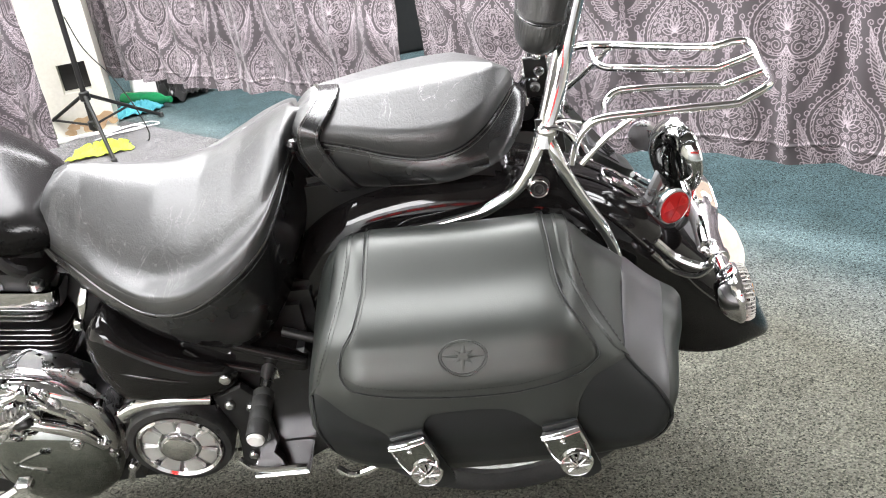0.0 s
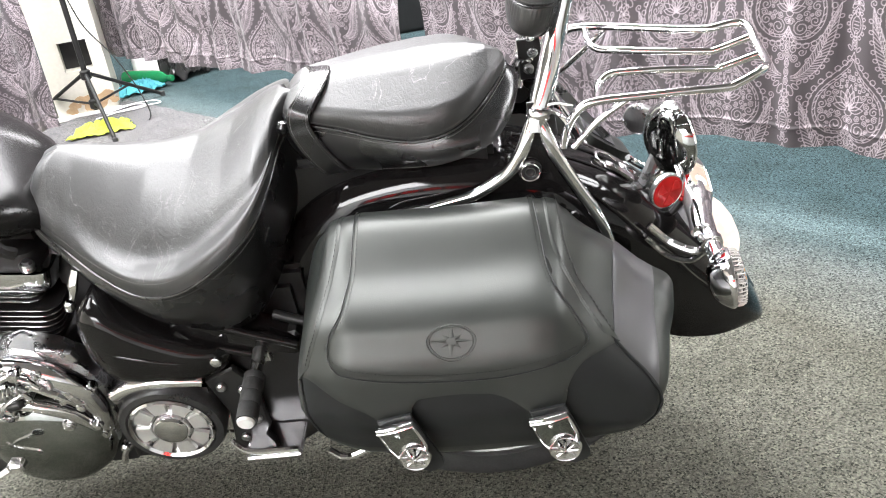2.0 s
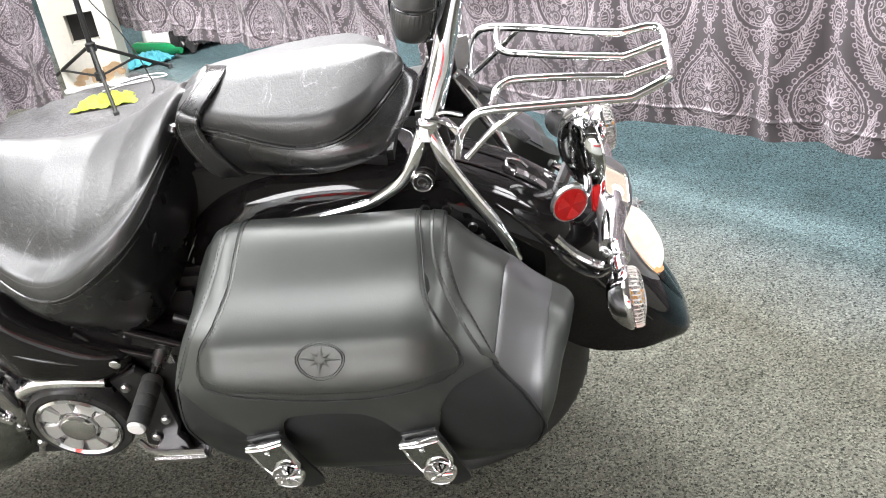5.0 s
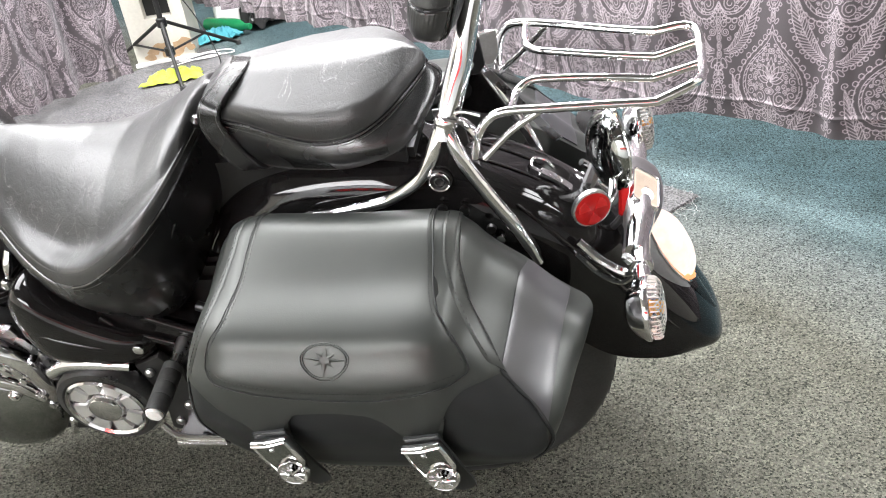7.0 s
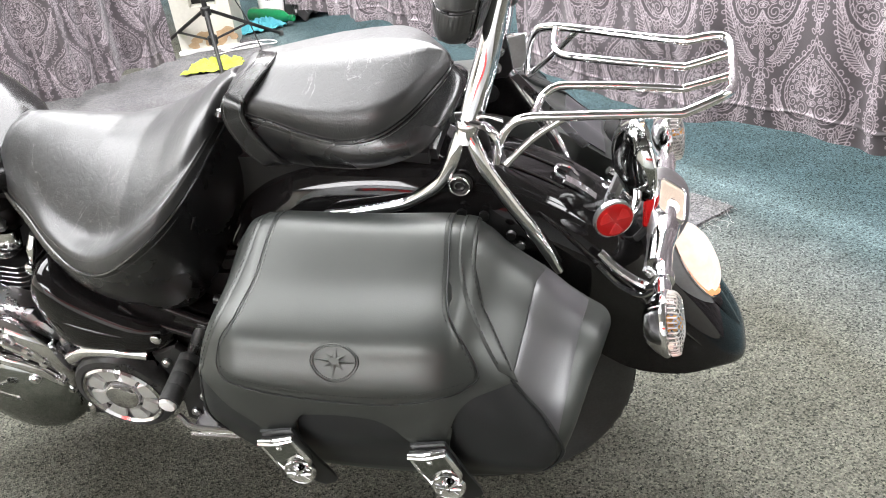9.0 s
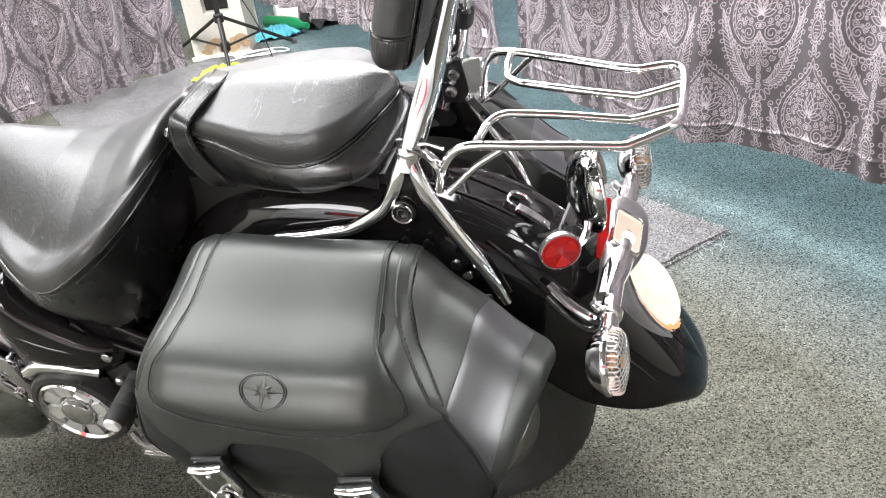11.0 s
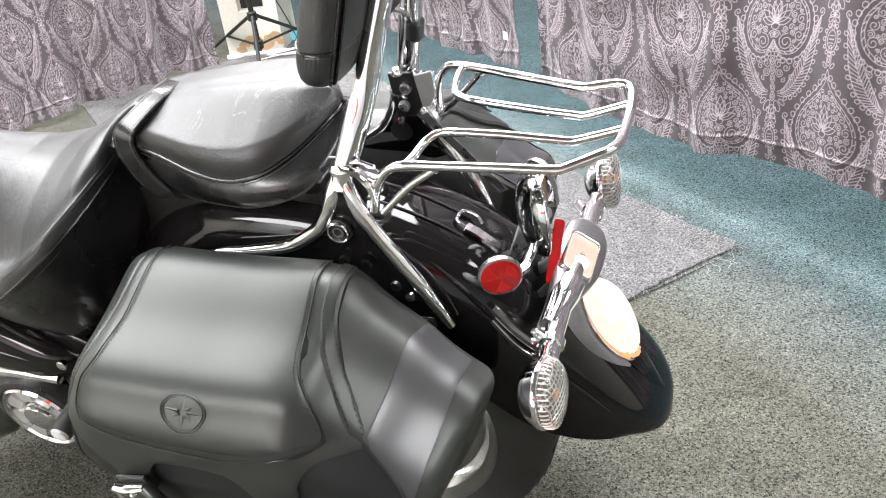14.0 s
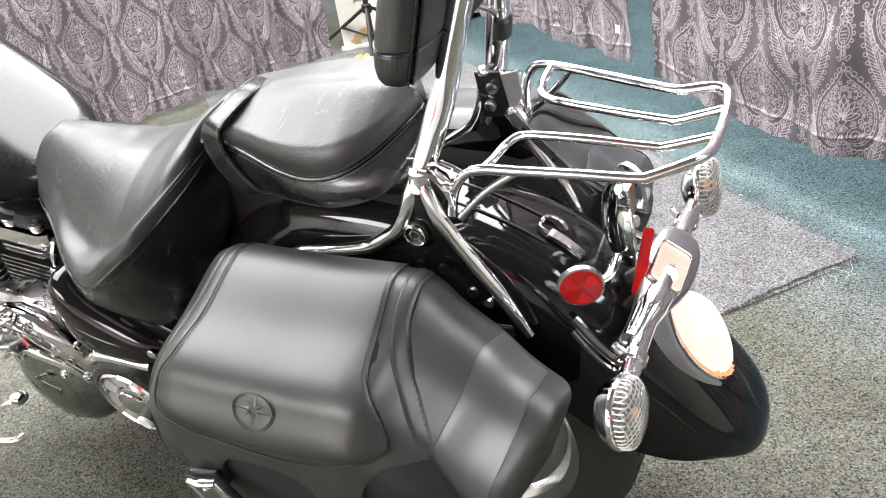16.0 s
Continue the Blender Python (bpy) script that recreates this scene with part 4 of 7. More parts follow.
# sissy bar: one upright a side, forking round the fender
for h in (-1, 1):
    up = [(0.0715, -0.108, 0.792), (0.0735, -0.104, 0.802), (0.081, -0.096, 0.825), (0.095, -0.078, 0.862), (0.110, -0.056, 0.905), (0.131, -0.036, 0.97), (0.158, -0.012, 1.05), (0.178, 0.006, 1.11)] if h < 0 else [(0.056, 0.122, 0.75), (0.067, 0.126, 0.785), (0.080, 0.128, 0.82), (0.103, 0.120, 0.90), (0.124, 0.105, 0.97), (0.147, 0.085, 1.05), (0.165, 0.070, 1.11)]
    bar = part("sissy_bar_upright", tube(up, [0.0160, 0.0160, 0.0160, 0.0160, 0.0155, 0.0145, 0.0140, 0.0140], 20, 6), CHROME, bike, "polished chrome upright")
    part("collar", revolve([(0.012, -0.007), (0.0165, -0.005), (0.018, 0.0), (0.0165, 0.005), (0.012, 0.007)], (0.078, -0.105 if h < 0 else 0.128, 0.817), (0.30, 0.35 if h < 0 else -0.05, 1)), CHROME, bar)
    part("front_leg", tube([(0.068, h * 0.106, 0.806), (0.060, h * 0.114, 0.788), (0.048, h * 0.119, 0.764), (0.029, h * 0.121, 0.738), (-0.004, h * 0.122, 0.716), (-0.03, h * 0.122, 0.704), (-0.09, h * 0.122, 0.692), (-0.145, h * 0.124, 0.685), (-0.172, h * 0.126, 0.668)], [0.010, 0.0105, 0.0105, 0.010, 0.0095, 0.009, 0.0085, 0.008, 0.005], 12, 6), CHROME, bar)
    part("rear_leg", tube([(0.079, h * 0.106, 0.806), (0.085, h * 0.114, 0.788), (0.093, h * 0.119, 0.764), (0.104, h * 0.120, 0.740), (0.125, h * 0.120, 0.698), (0.148, h * 0.119, 0.654), (0.164, h * 0.117, 0.613), (0.176, h * 0.113, 0.578)], [0.010, 0.0105, 0.0105, 0.010, 0.010, 0.010, 0.009, 0.007], 12, 6), CHROME, bar)
    part("mount_bolt", join(revolve([(0.0125, 0.0), (0.0150, 0.0), (0.0150, h * 0.006), (0.0138, h * 0.0075), (0.0125, h * 0.006), (0.0125, 0.0)], (0.059, h * 0.124, 0.738), (0, 1, 0), 32, False), revolve([(0.0062, 0.0), (0.0078, 0.0), (0.0078, h * 0.005), (0.0062, h * 0.005), (0.0062, 0.0)], (0.059, h * 0.124, 0.738), (0, 1, 0), 24, False)), CHROME, bar, "chrome ring bolt in a black washer")
    part("washer", revolve([(0.0165, -h * 0.014), (0.0165, h * 0.001), (0.013, h * 0.003), (0.001, h * 0.003)], (0.059, h * 0.123, 0.738), (0, 1, 0)), BLACK, bar)
    part("web_plate", slab([(0.066, 0.795), (0.082, 0.795), (0.094, 0.762), (0.125, 0.698), (0.10, 0.69), (0.06, 0.70), (0.0, 0.705), (-0.02, 0.710), (0.03, 0.737), (0.05, 0.766)], h * 0.110, h * 0.120, 0.002), PAINT, bar, "black painted web plate")
    part("clamp", join(tube([(0.082, h * 0.104, 0.826), (0.102, h * 0.108, 0.832), (0.125, h * 0.113, 0.828)], 0.0028, 8, 4), revolve([(0.007, 0), (0.007, 0.006), (0.004, 0.010), (0.001, 0.010)], (0.083, h * 0.088, 0.840), (0, 0, 1), 12)), CHROME, bar)
part("cross_brace", tube([(0.135, -0.034, 0.985), (0.140, 0.0, 0.995), (0.138, 0.06, 0.995), (0.130, 0.100, 0.985)], 0.006, 10, 5), CHROME, bike)
part("pad_bracket", block(0.118, 0.126, -0.02, 0.06, 0.955, 0.985, 0.003), BLACK, bike)
part("rubber_clamp", revolve([(0.010, -0.02), (0.0145, -0.014), (0.0145, 0.010), (0.010, 0.014)], (0.108, 0.118, 0.895), (0.3, -0.15, 1), 16), BLACK, bike)
part("pad_stay", tube([(0.108, 0.112, 0.905), (0.118, 0.075, 0.935), (0.12, 0.03, 0.965)], 0.0045, 8, 4), CHROME, bike)

# luggage rack: two hairpins of bar, joined at the tail
rack = part("rack_outer_loop", tube([(0.108, -0.110, 0.762), (0.118, -0.108, 0.795), (0.136, -0.105, 0.818), (0.160, -0.105, 0.826), (0.2073, -0.105, 0.8264), (0.2817, -0.101, 0.8235), (0.336, -0.097, 0.820), (0.350, -0.094, 0.8215), (0.385, -0.080, 0.8300), (0.399, -0.062, 0.829), (0.403, -0.040, 0.826), (0.4043, 0.010, 0.8270), (0.4035, 0.040, 0.835), (0.397, 0.056, 0.839), (0.380, 0.060, 0.840), (0.352, 0.056, 0.838), (0.338, 0.058, 0.837), (0.2809, 0.0785, 0.836), (0.208, 0.0985, 0.840), (0.160, 0.1145, 0.8385), (0.138, 0.120, 0.830), (0.124, 0.122, 0.805), (0.118, 0.122, 0.765)], 0.0062, 12, 5), CHROME, bike, "bent chrome luggage rack bar")
for h in (-1, 1):
    inner_bar = [(0.160, -0.105, 0.826), (0.163, -0.080, 0.8235), (0.168, -0.054, 0.8255), (0.184, -0.043, 0.832), (0.2105, -0.0405, 0.832), (0.270, -0.036, 0.826), (0.334, -0.027, 0.814), (0.347, -0.025, 0.813), (0.403, -0.020, 0.826)] if h < 0 else [(0.170, 0.112, 0.838), (0.169, 0.085, 0.8355), (0.172, 0.062, 0.831), (0.184, 0.050, 0.8275), (0.208, 0.040, 0.828), (0.274, 0.031, 0.822), (0.336, 0.0255, 0.8165), (0.350, 0.025, 0.8165), (0.404, 0.030, 0.830)]
    part("rack_inner_bar", tube(inner_bar, 0.0055, 12, 5), CHROME, rack)
    part("rack_strut", tube([(0.122, h * 0.115, 0.762), (0.160, h * 0.108, 0.797), (0.200, -0.105 if h < 0 else 0.100, 0.823 if h < 0 else 0.838)], 0.0048, 10, 3), CHROME, rack)
    part("rack_gusset", tube([(0.082, h * 0.112, 0.826), (0.100, h * 0.114, 0.822), (0.114, h * 0.115, 0.805), (0.117, h * 0.116, 0.780)], [0.006, 0.009, 0.010, 0.006], 10, 4, 0.35), CHROME, rack)

# rear fender
TOP = [(-0.36, 0.60), (-0.31, 0.665), (-0.24, 0.712), (-0.15, 0.735), (-0.05, 0.738), (0.05, 0.718), (0.12, 0.692), (0.185, 0.655), (0.245, 0.608), (0.30, 0.555), (0.35, 0.498), (0.393, 0.440), (0.425, 0.386), (0.441, 0.352), (0.443, 0.338)]
EDGE = [(-0.40, 0.40), (-0.37, 0.45), (-0.32, 0.50), (-0.22, 0.53), (-0.05, 0.54), (0.05, 0.53), (0.13, 0.49), (0.19, 0.44), (0.235, 0.40), (0.27, 0.376), (0.31, 0.366), (0.35, 0.363), (0.385, 0.362), (0.415, 0.350), (0.43, 0.338)]
HALF = [0.10, 0.104, 0.106, 0.107, 0.108, 0.108, 0.108, 0.108, 0.108, 0.107, 0.106, 0.102, 0.090, 0.062, 0.02]


def fender_rings(shrink):
    top, edge, half = curve([(x, 0, z) for x, z in TOP], 4), curve([(x, 0, z) for x, z in EDGE], 4), curve([(h, 0, 0) for h in HALF], 4)
    rings = []
    for a, b, c in zip(top, edge, half):
        ring = []
        for s in np.linspace(0, math.pi, 33):
            q, c2 = max(math.sin(s), 0), math.cos(s)
            k = q ** 0.62
            ring.append((lerp(b[0], a[0], k), -math.copysign(abs(c2) ** 0.62, c2) * (c[0] - shrink), lerp(b[2], a[2], k) - shrink * k))
        rings.append(ring)
    return rings


outer, inner = fender_rings(0.0), fender_rings(0.005)
fv, ff = loft(outer, closed=False, caps=False)
gv, gf = loft(inner, closed=False, caps=False)
n = len(outer[0])
rim_faces = []
for i in range(len(outer) - 1):
    for k in (0, n - 1):
        rim_faces.append((i * n + k, (i + 1) * n + k, len(fv) + (i + 1) * n + k, len(fv) + i * n + k))
last = (len(outer) - 1) * n
rim_faces += [(last + k, last + k + 1, len(fv) + last + k + 1, len(fv) + last + k) for k in range(n - 1)]
fender = part("rear_fender", (fv + gv, ff + [tuple(i + len(fv) for i in q) for q in gf] + rim_faces), PAINT, bike, "long glossy black rear fender", sharp=60)
for h in (-1, 1):
    part("fender_rail", tube([(0.150, h * 0.078, 0.655), (0.186, h * 0.084, 0.621), (0.222, h * 0.090, 0.581), (0.265, h * 0.093, 0.538), (0.303, h * 0.096, 0.490), (0.343, h * 0.096, 0.450), (0.372, h * 0.095, 0.418)], [0.002, 0.0038, 0.0042, 0.0042, 0.0042, 0.0036, 0.001], 8, 5), PAINT, fender)
    part("stay_bolt", revolve([(0.007, 0), (0.007, h * 0.005), (0.001, h * 0.006)], (0.125, h * 0.107, 0.62), (0, 1, 0), 12), CHROME, fender)

# tail lamp on the fender
axis = np.array((0.80, 0, 0.60))
tang = np.array((0.47, 0, -0.883))


def teardrop(centre, length, width, height, flatten, n=36):
    """A dome on the fender's back: long along the fender, pointed at the lower end."""
    c = np.array(centre)
    rings = []
    for z in np.linspace(0, 1, 9):
        r = math.sqrt(max(0.0, 1 - z ** 2.2)) if z < 1 else 0.02
        ring = []
        for a in np.linspace(0, 2 * math.pi, n, endpoint=False):
            w = width * (1 - 0.28 * math.cos(a) * 0.5 - 0.12 * math.cos(a) ** 2)
            ring.append(c + tang * (length * math.cos(a) * r) + np.array((0, 1, 0)) * (w * math.sin(a) * r) + axis * (height * z) - tang * (flatten * z))
        rings.append(ring)
    return loft(rings)


tail = part("tail_lamp", teardrop((0.3595, 0, 0.5015), 0.068, 0.042, 0.036, 0.006), TAILGLOW, bike, "brightly lit tail lamp lens")
part("lens_edge", teardrop((0.3585, 0, 0.4995), 0.072, 0.0455, 0.012, 0.0), TAILRIM, tail, "orange lit lower lens edge")
for a in np.linspace(-0.85, 0.85, 9):
    p = np.array((0.3615, 0, 0.5020)) + tang * (0.070 * math.cos(a)) + np.array((0, 1, 0)) * (0.041 * math.sin(a) * (1 - 0.14 * math.cos(a) - 0.12 * math.cos(a) ** 2))
    part("lamp_diode", revolve([(0.0028, 0.0), (0.0028, 0.006), (0.0018, 0.0078), (0.0005, 0.008)], tuple(p), tuple(axis), 10), LEDGLOW, tail)
base_rings = [[np.array((0.349, 0, 0.486)) + tang * ((0.094 * s + 0.004) * math.cos(a)) + np.array((0, 1, 0)) * ((0.058 * s) * (1 - 0.14 * math.cos(a) - 0.10 * math.cos(a) ** 2) * math.sin(a)) + axis * z for a in np.linspace(0, 2 * math.pi, 40, endpoint=False)] for s, z in ((1.03, -0.020), (1.0, 0.0), (0.93, 0.012), (0.86, 0.0165), (0.80, 0.017))]
part("base", loft(base_rings), GREYPL, tail, "dull grey rubber base")
part("trim_ring", tube([tuple(np.array((0.3595, 0, 0.4995)) + tang * (0.0735 * math.cos(a)) + np.array((0, 1, 0)) * (0.047 * math.sin(a)) * (1 - 0.14 * math.cos(a) - 0.12 * math.cos(a) ** 2) + axis * 0.003) for a in np.linspace(0, 2 * math.pi, 33)], 0.0018, 6, 2), CHROME, tail)
# the raised spine that runs out below the lamp
spine = []
for x in np.linspace(0.335, 0.432, 22):
    half = smooth_table(x, [(0.335, 0.034), (0.36, 0.031), (0.385, 0.026), (0.41, 0.020), (0.424, 0.014), (0.432, 0.006)])
    up = 0.0045 * math.sin(math.pi * min(1.0, max(0.0, (x - 0.325) / 0.112))) ** 0.6
    z = smooth_table(x, TOP)
    spine.append([(x + (up - 0.0035 * (y / half) ** 2) * 0.85, y, z + (up - 0.0035 * (y / half) ** 2) * 0.5) for y in np.linspace(-half, half, 11)] + [(x - 0.01, half, z - 0.008), (x - 0.01, -half, z - 0.008)])
part("fender_spine", loft(spine), PAINT, fender, "raised glossy black spine")

# turn signals on a cross bar with the plate lamp at its middle
bar = part("signal_bar", tube([(0.322, -0.205, 0.572), (0.318, -0.15, 0.582), (0.318, -0.08, 0.592), (0.322, 0.0, 0.598), (0.320, 0.08, 0.594), (0.320, 0.15, 0.588), (0.324, 0.215, 0.580)], [0.011, 0.0125, 0.014, 0.016, 0.014, 0.0125, 0.011], 16, 5), CHROME, bike, "chrome turn signal crossbar")
for h in (-1, 1):
    c = (0.318, h * 0.211, 0.576 if h < 0 else 0.588)
    d = np.array((0.985, h * 0.05, 0.10))
    d = d / np.linalg.norm(d)
    sig = part("turn_signal", revolve([(0.003, -0.024), (0.016, -0.0225), (0.028, -0.017), (0.037, -0.008), (0.0425, 0.001), (0.0445, 0.004), (0.0450, 0.007), (0.0440, 0.010), (0.0415, 0.011), (0.0410, 0.006)], c, d, 48, False), CHROME, bar, "round chrome turn signal bowl")
    part("lens", revolve([(0.0412, 0.009), (0.0412, 0.017), (0.0395, 0.0215), (0.034, 0.0255), (0.020, 0.0285), (0.001, 0.0295)], c, d, 48), CLEARL, sig, "clear ribbed signal lens")
    part("reflector_dish", revolve([(0.0405, 0.0085), (0.036, 0.003), (0.025, -0.004), (0.010, -0.009), (0.001, -0.010)], c, d, 32), CHROME, sig)
    part("bulb", revolve([(0.005, -0.008), (0.0085, 0.002), (0.0075, 0.010), (0.001, 0.014)], c, d, 16), AMBER, sig, "amber glass bulb")
    part("clamp", revolve([(0.0135, -0.007), (0.0165, -0.005), (0.0165, 0.005), (0.0135, 0.007)], (0.318, h * 0.135, 0.585), (0.0, 1, -0.1 * h), 20), CHROME, bar)
    part("clamp_screw", revolve([(0.006, 0), (0.006, 0.012), (0.0045, 0.014), (0.001, 0.014)], (0.304, h * 0.135, 0.592), (-0.6, 0, 0.8), 12), DULL, bar)
    ribs = []
    y3 = np.array((0, 1, 0))
    up3 = np.cross(d, y3)
    for k in range(-5, 6):
        q = 0.0070 * k
        half = math.sqrt(max(0.040 ** 2 - q * q, 1e-6))
        base = np.array(c) + d * (0.0288 - 0.008 * (q / 0.040) ** 2)
        ribs.append(tube([base + up3 * q - y3 * half * 0.9 - d * 0.008, base + up3 * q - y3 * half * 0.5 - d * 0.002, base + up3 * q, base + up3 * q + y3 * half * 0.5 - d * 0.002, base + up3 * q + y3 * half * 0.9 - d * 0.008], 0.0012, 6, 3))
        ribs.append(tube([base + y3 * q + up3 * (half * t) - d * 0.008 * t * t for t in (-0.9, -0.45, 0.0, 0.45, 0.9)], 0.0010, 6, 3))
    for a in np.linspace(0, 2 * math.pi, 40, endpoint=False):
        ray = up3 * math.cos(a) + y3 * math.sin(a)
        ribs.append(tube([np.array(c) + ray * 0.0418 + d * 0.011, np.array(c) + ray * 0.0414 + d * 0.018, np.array(c) + ray * 0.039 + d * 0.0225], 0.0011, 5, 1))
    part("lens_rib", join(*ribs), LENSRIB, sig)

# the plate lamp: a chrome cat's-eye with a lit window on its upper front side
def on_plane(centre, ex, ey, outline, depth, nrm):
    """A plate with its outline in a tilted plane."""
    c, ex, ey, nrm = (np.array(q, float) for q in (centre, ex, ey, nrm))
    back = [c + ex * a + ey * b for a, b in outline]
    front = [p + nrm * depth for p in back]
    return loft([back, front])


def rounded(w, h, r, n=5):
    out = []
    for cx, cy, s in ((w - r, h - r, 0), (-w + r, h - r, 1), (-w + r, -h + r, 2), (w - r, -h + r, 3)):
        out += [(cx + r * math.cos((s + k / n) * math.pi / 2), cy + r * math.sin((s + k / n) * math.pi / 2)) for k in range(n + 1)]
    return out


axis_v = np.array((0.04, 0.985, 0.12))
axis_v /= np.linalg.norm(axis_v)
ex = np.array((0.78, -0.04, -0.62))
ex -= axis_v * (ex @ axis_v)
ex /= np.linalg.norm(ex)
nrm = np.cross(ex, axis_v)
nrm = -nrm if nrm[2] < 0 else nrm
LC = np.array((0.324, 0.018, 0.598))
bulb = []
for v, half, deep in ((0.066, 0.004, 0.003), (0.064, 0.014, 0.008), (0.057, 0.024, 0.013), (0.044, 0.031, 0.016), (0.024, 0.0345, 0.018), (0.0, 0.0345, 0.019), (-0.022, 0.0325, 0.019), (-0.042, 0.0285, 0.018), (-0.064, 0.0225, 0.0165), (-0.086, 0.0175, 0.0150), (-0.108, 0.0142, 0.0138), (-0.130, 0.0130, 0.0130)):
    c = LC + axis_v * v - ex * (0.012 * max(0.0, (-0.03 - v) / 0.1)) - nrm * 0.004 * max(0.0, (-0.03 - v) / 0.1)
    flat_top = 0.72 if v > -0.05 else 0.95
    bulb.append([c + ex * (half * math.copysign(abs(math.cos(a)) ** 0.85, math.cos(a))) + nrm * (deep * (flat_top if math.sin(a) > 0 else 1.0) * math.copysign(abs(math.sin(a)) ** 0.6, math.sin(a))) for a in np.linspace(0, 2 * math.pi, 40, endpoint=False)])
house = part("plate_lamp", loft(bulb), SATIN, bike, "satin chrome teardrop plate lamp housing", sharp=70)
part("lamp_neck", tube([LC + axis_v * v - ex * (0.012 * max(0.0, (-0.03 - v) / 0.1)) + nrm * 0.002 for v in (-0.052, -0.075, -0.100, -0.132)], [0.020, 0.0195, 0.0165, 0.0140], 20, 4), CHROME, house, "polished chrome neck")
wx, wy = ex, axis_v
WC = LC + nrm * 0.0135 - axis_v * 0.009 - ex * 0.004
part("window_bezel", loft([[WC + wx * p * k + wy * q * k + nrm * z for p, q in rounded(0.0225, 0.0330, 0.007)] for k, z in ((1.10, -0.010), (1.08, -0.002), (1.02, 0.0025), (0.98, 0.0025), (0.92, 0.0), (0.90, -0.003))]), CHROME, house, sharp=50)
part("lamp_window", on_plane(WC - nrm * 0.001, wx, wy, rounded(0.0205, 0.0308, 0.005), 0.002, nrm), LAMPGLOW, house, "warm lit ribbed lamp window")
part("lamp_bulb", revolve([(0.0115, 0.0), (0.010, 0.0022), (0.006, 0.0034), (0.0005, 0.0038)], tuple(WC + wx * 0.003 - wy * 0.011), tuple(nrm), 16), BULBGLOW, house)
for k in range(-7, 8):
    part("window_rib", tube([WC + nrm * 0.0015 + wy * (0.0034 * k) + wx * q for q in (-0.0190, 0.0190)], 0.0007, 5, 1), LAMPGLOW, house)
ry_ = np.array((0.003, 0.077, 0.057))
ry_ /= np.linalg.norm(ry_)
rn = np.array((0.30, -0.58, 0.76))
rn -= ry_ * (rn @ ry_)
rn /= np.linalg.norm(rn)
rx_ = np.cross(rn, ry_)
RC = np.array((0.2985, -0.0065, 0.6265))
part("red_strip", join(on_plane(RC - rn * 0.006, rx_, ry_, rounded(0.0070, 0.044, 0.004), 0.006, rn), on_plane(RC, rx_, ry_, rounded(0.0050, 0.039, 0.003), 0.002, rn)), REDREF, house, "red reflector strip")
part("lamp_bracket", join(tube([(0.300, 0.01, 0.615), (0.285, 0.0, 0.600), (0.272, 0.0, 0.590)], 0.010, 8, 3, 0.5), tube([(0.300, -0.03, 0.598), (0.285, -0.035, 0.58), (0.270, -0.035, 0.565)], 0.006, 8, 3)), BLACK, house)
for h in (-1, 1):
    part("signal_stay", join(tube([(0.232, h * 0.098, 0.600), (0.262, h * 0.108, 0.572), (0.296, h * 0.124, 0.562), (0.314, h * 0.133, 0.574)], 0.0065, 8, 4), tube([(0.228, h * 0.098, 0.578), (0.258, h * 0.108, 0.548), (0.290, h * 0.124, 0.545), (0.312, h * 0.133, 0.568)], 0.005, 8, 4)), CHROME, bar, "forked chrome stay")

# round chrome cover ahead of the plate lamp, and the red side reflectors on it
cover = part("rear_cover", revolve([(0.058, 0.0), (0.060, -0.003), (0.058, -0.008), (0.050, -0.017), (0.036, -0.024), (0.018, -0.028), (0.001, -0.029)], (0.283, -0.004, 0.690), (0.86, 0.42, -0.05), 48), DARKCHROME, bike, "domed chrome cover disc with its dark reflection painted in")
part("cover_bracket", join(tube([(0.288, 0.030, 0.735), (0.296, 0.034, 0.705), (0.297, 0.032, 0.675)], 0.0035, 8, 4), tube([(0.262, 0.0, 0.665), (0.250, 0.0, 0.635), (0.238, 0.0, 0.605)], 0.010, 8, 3)), DULL, cover)
part("mount_tab", loft([[(0.288, -0.012, z0), (0.288, 0.014, z0), (0.292, 0.014, z0), (0.292, -0.012, z0)] for z0 in (0.695, 0.738)]), COPPER, cover, "copper coloured mounting tab", smooth=False)
part("cover_rim", tube([tuple(np.array((0.283, -0.004, 0.690)) + 0.0585 * (math.cos(a) * np.array((-0.439, 0.898, 0)) + math.sin(a) * np.array((0.047, 0.023, 0.9986)))) for a in np.linspace(0, 2 * math.pi, 41)], 0.0022, 8, 1), CHROME, cover)
part("cover_bolt", revolve([(0.008, 0.0), (0.008, 0.010), (0.004, 0.013), (0.001, 0.013)], (0.284, 0.004, 0.680), (1, 0, 0.2), 12), DULL, cover)
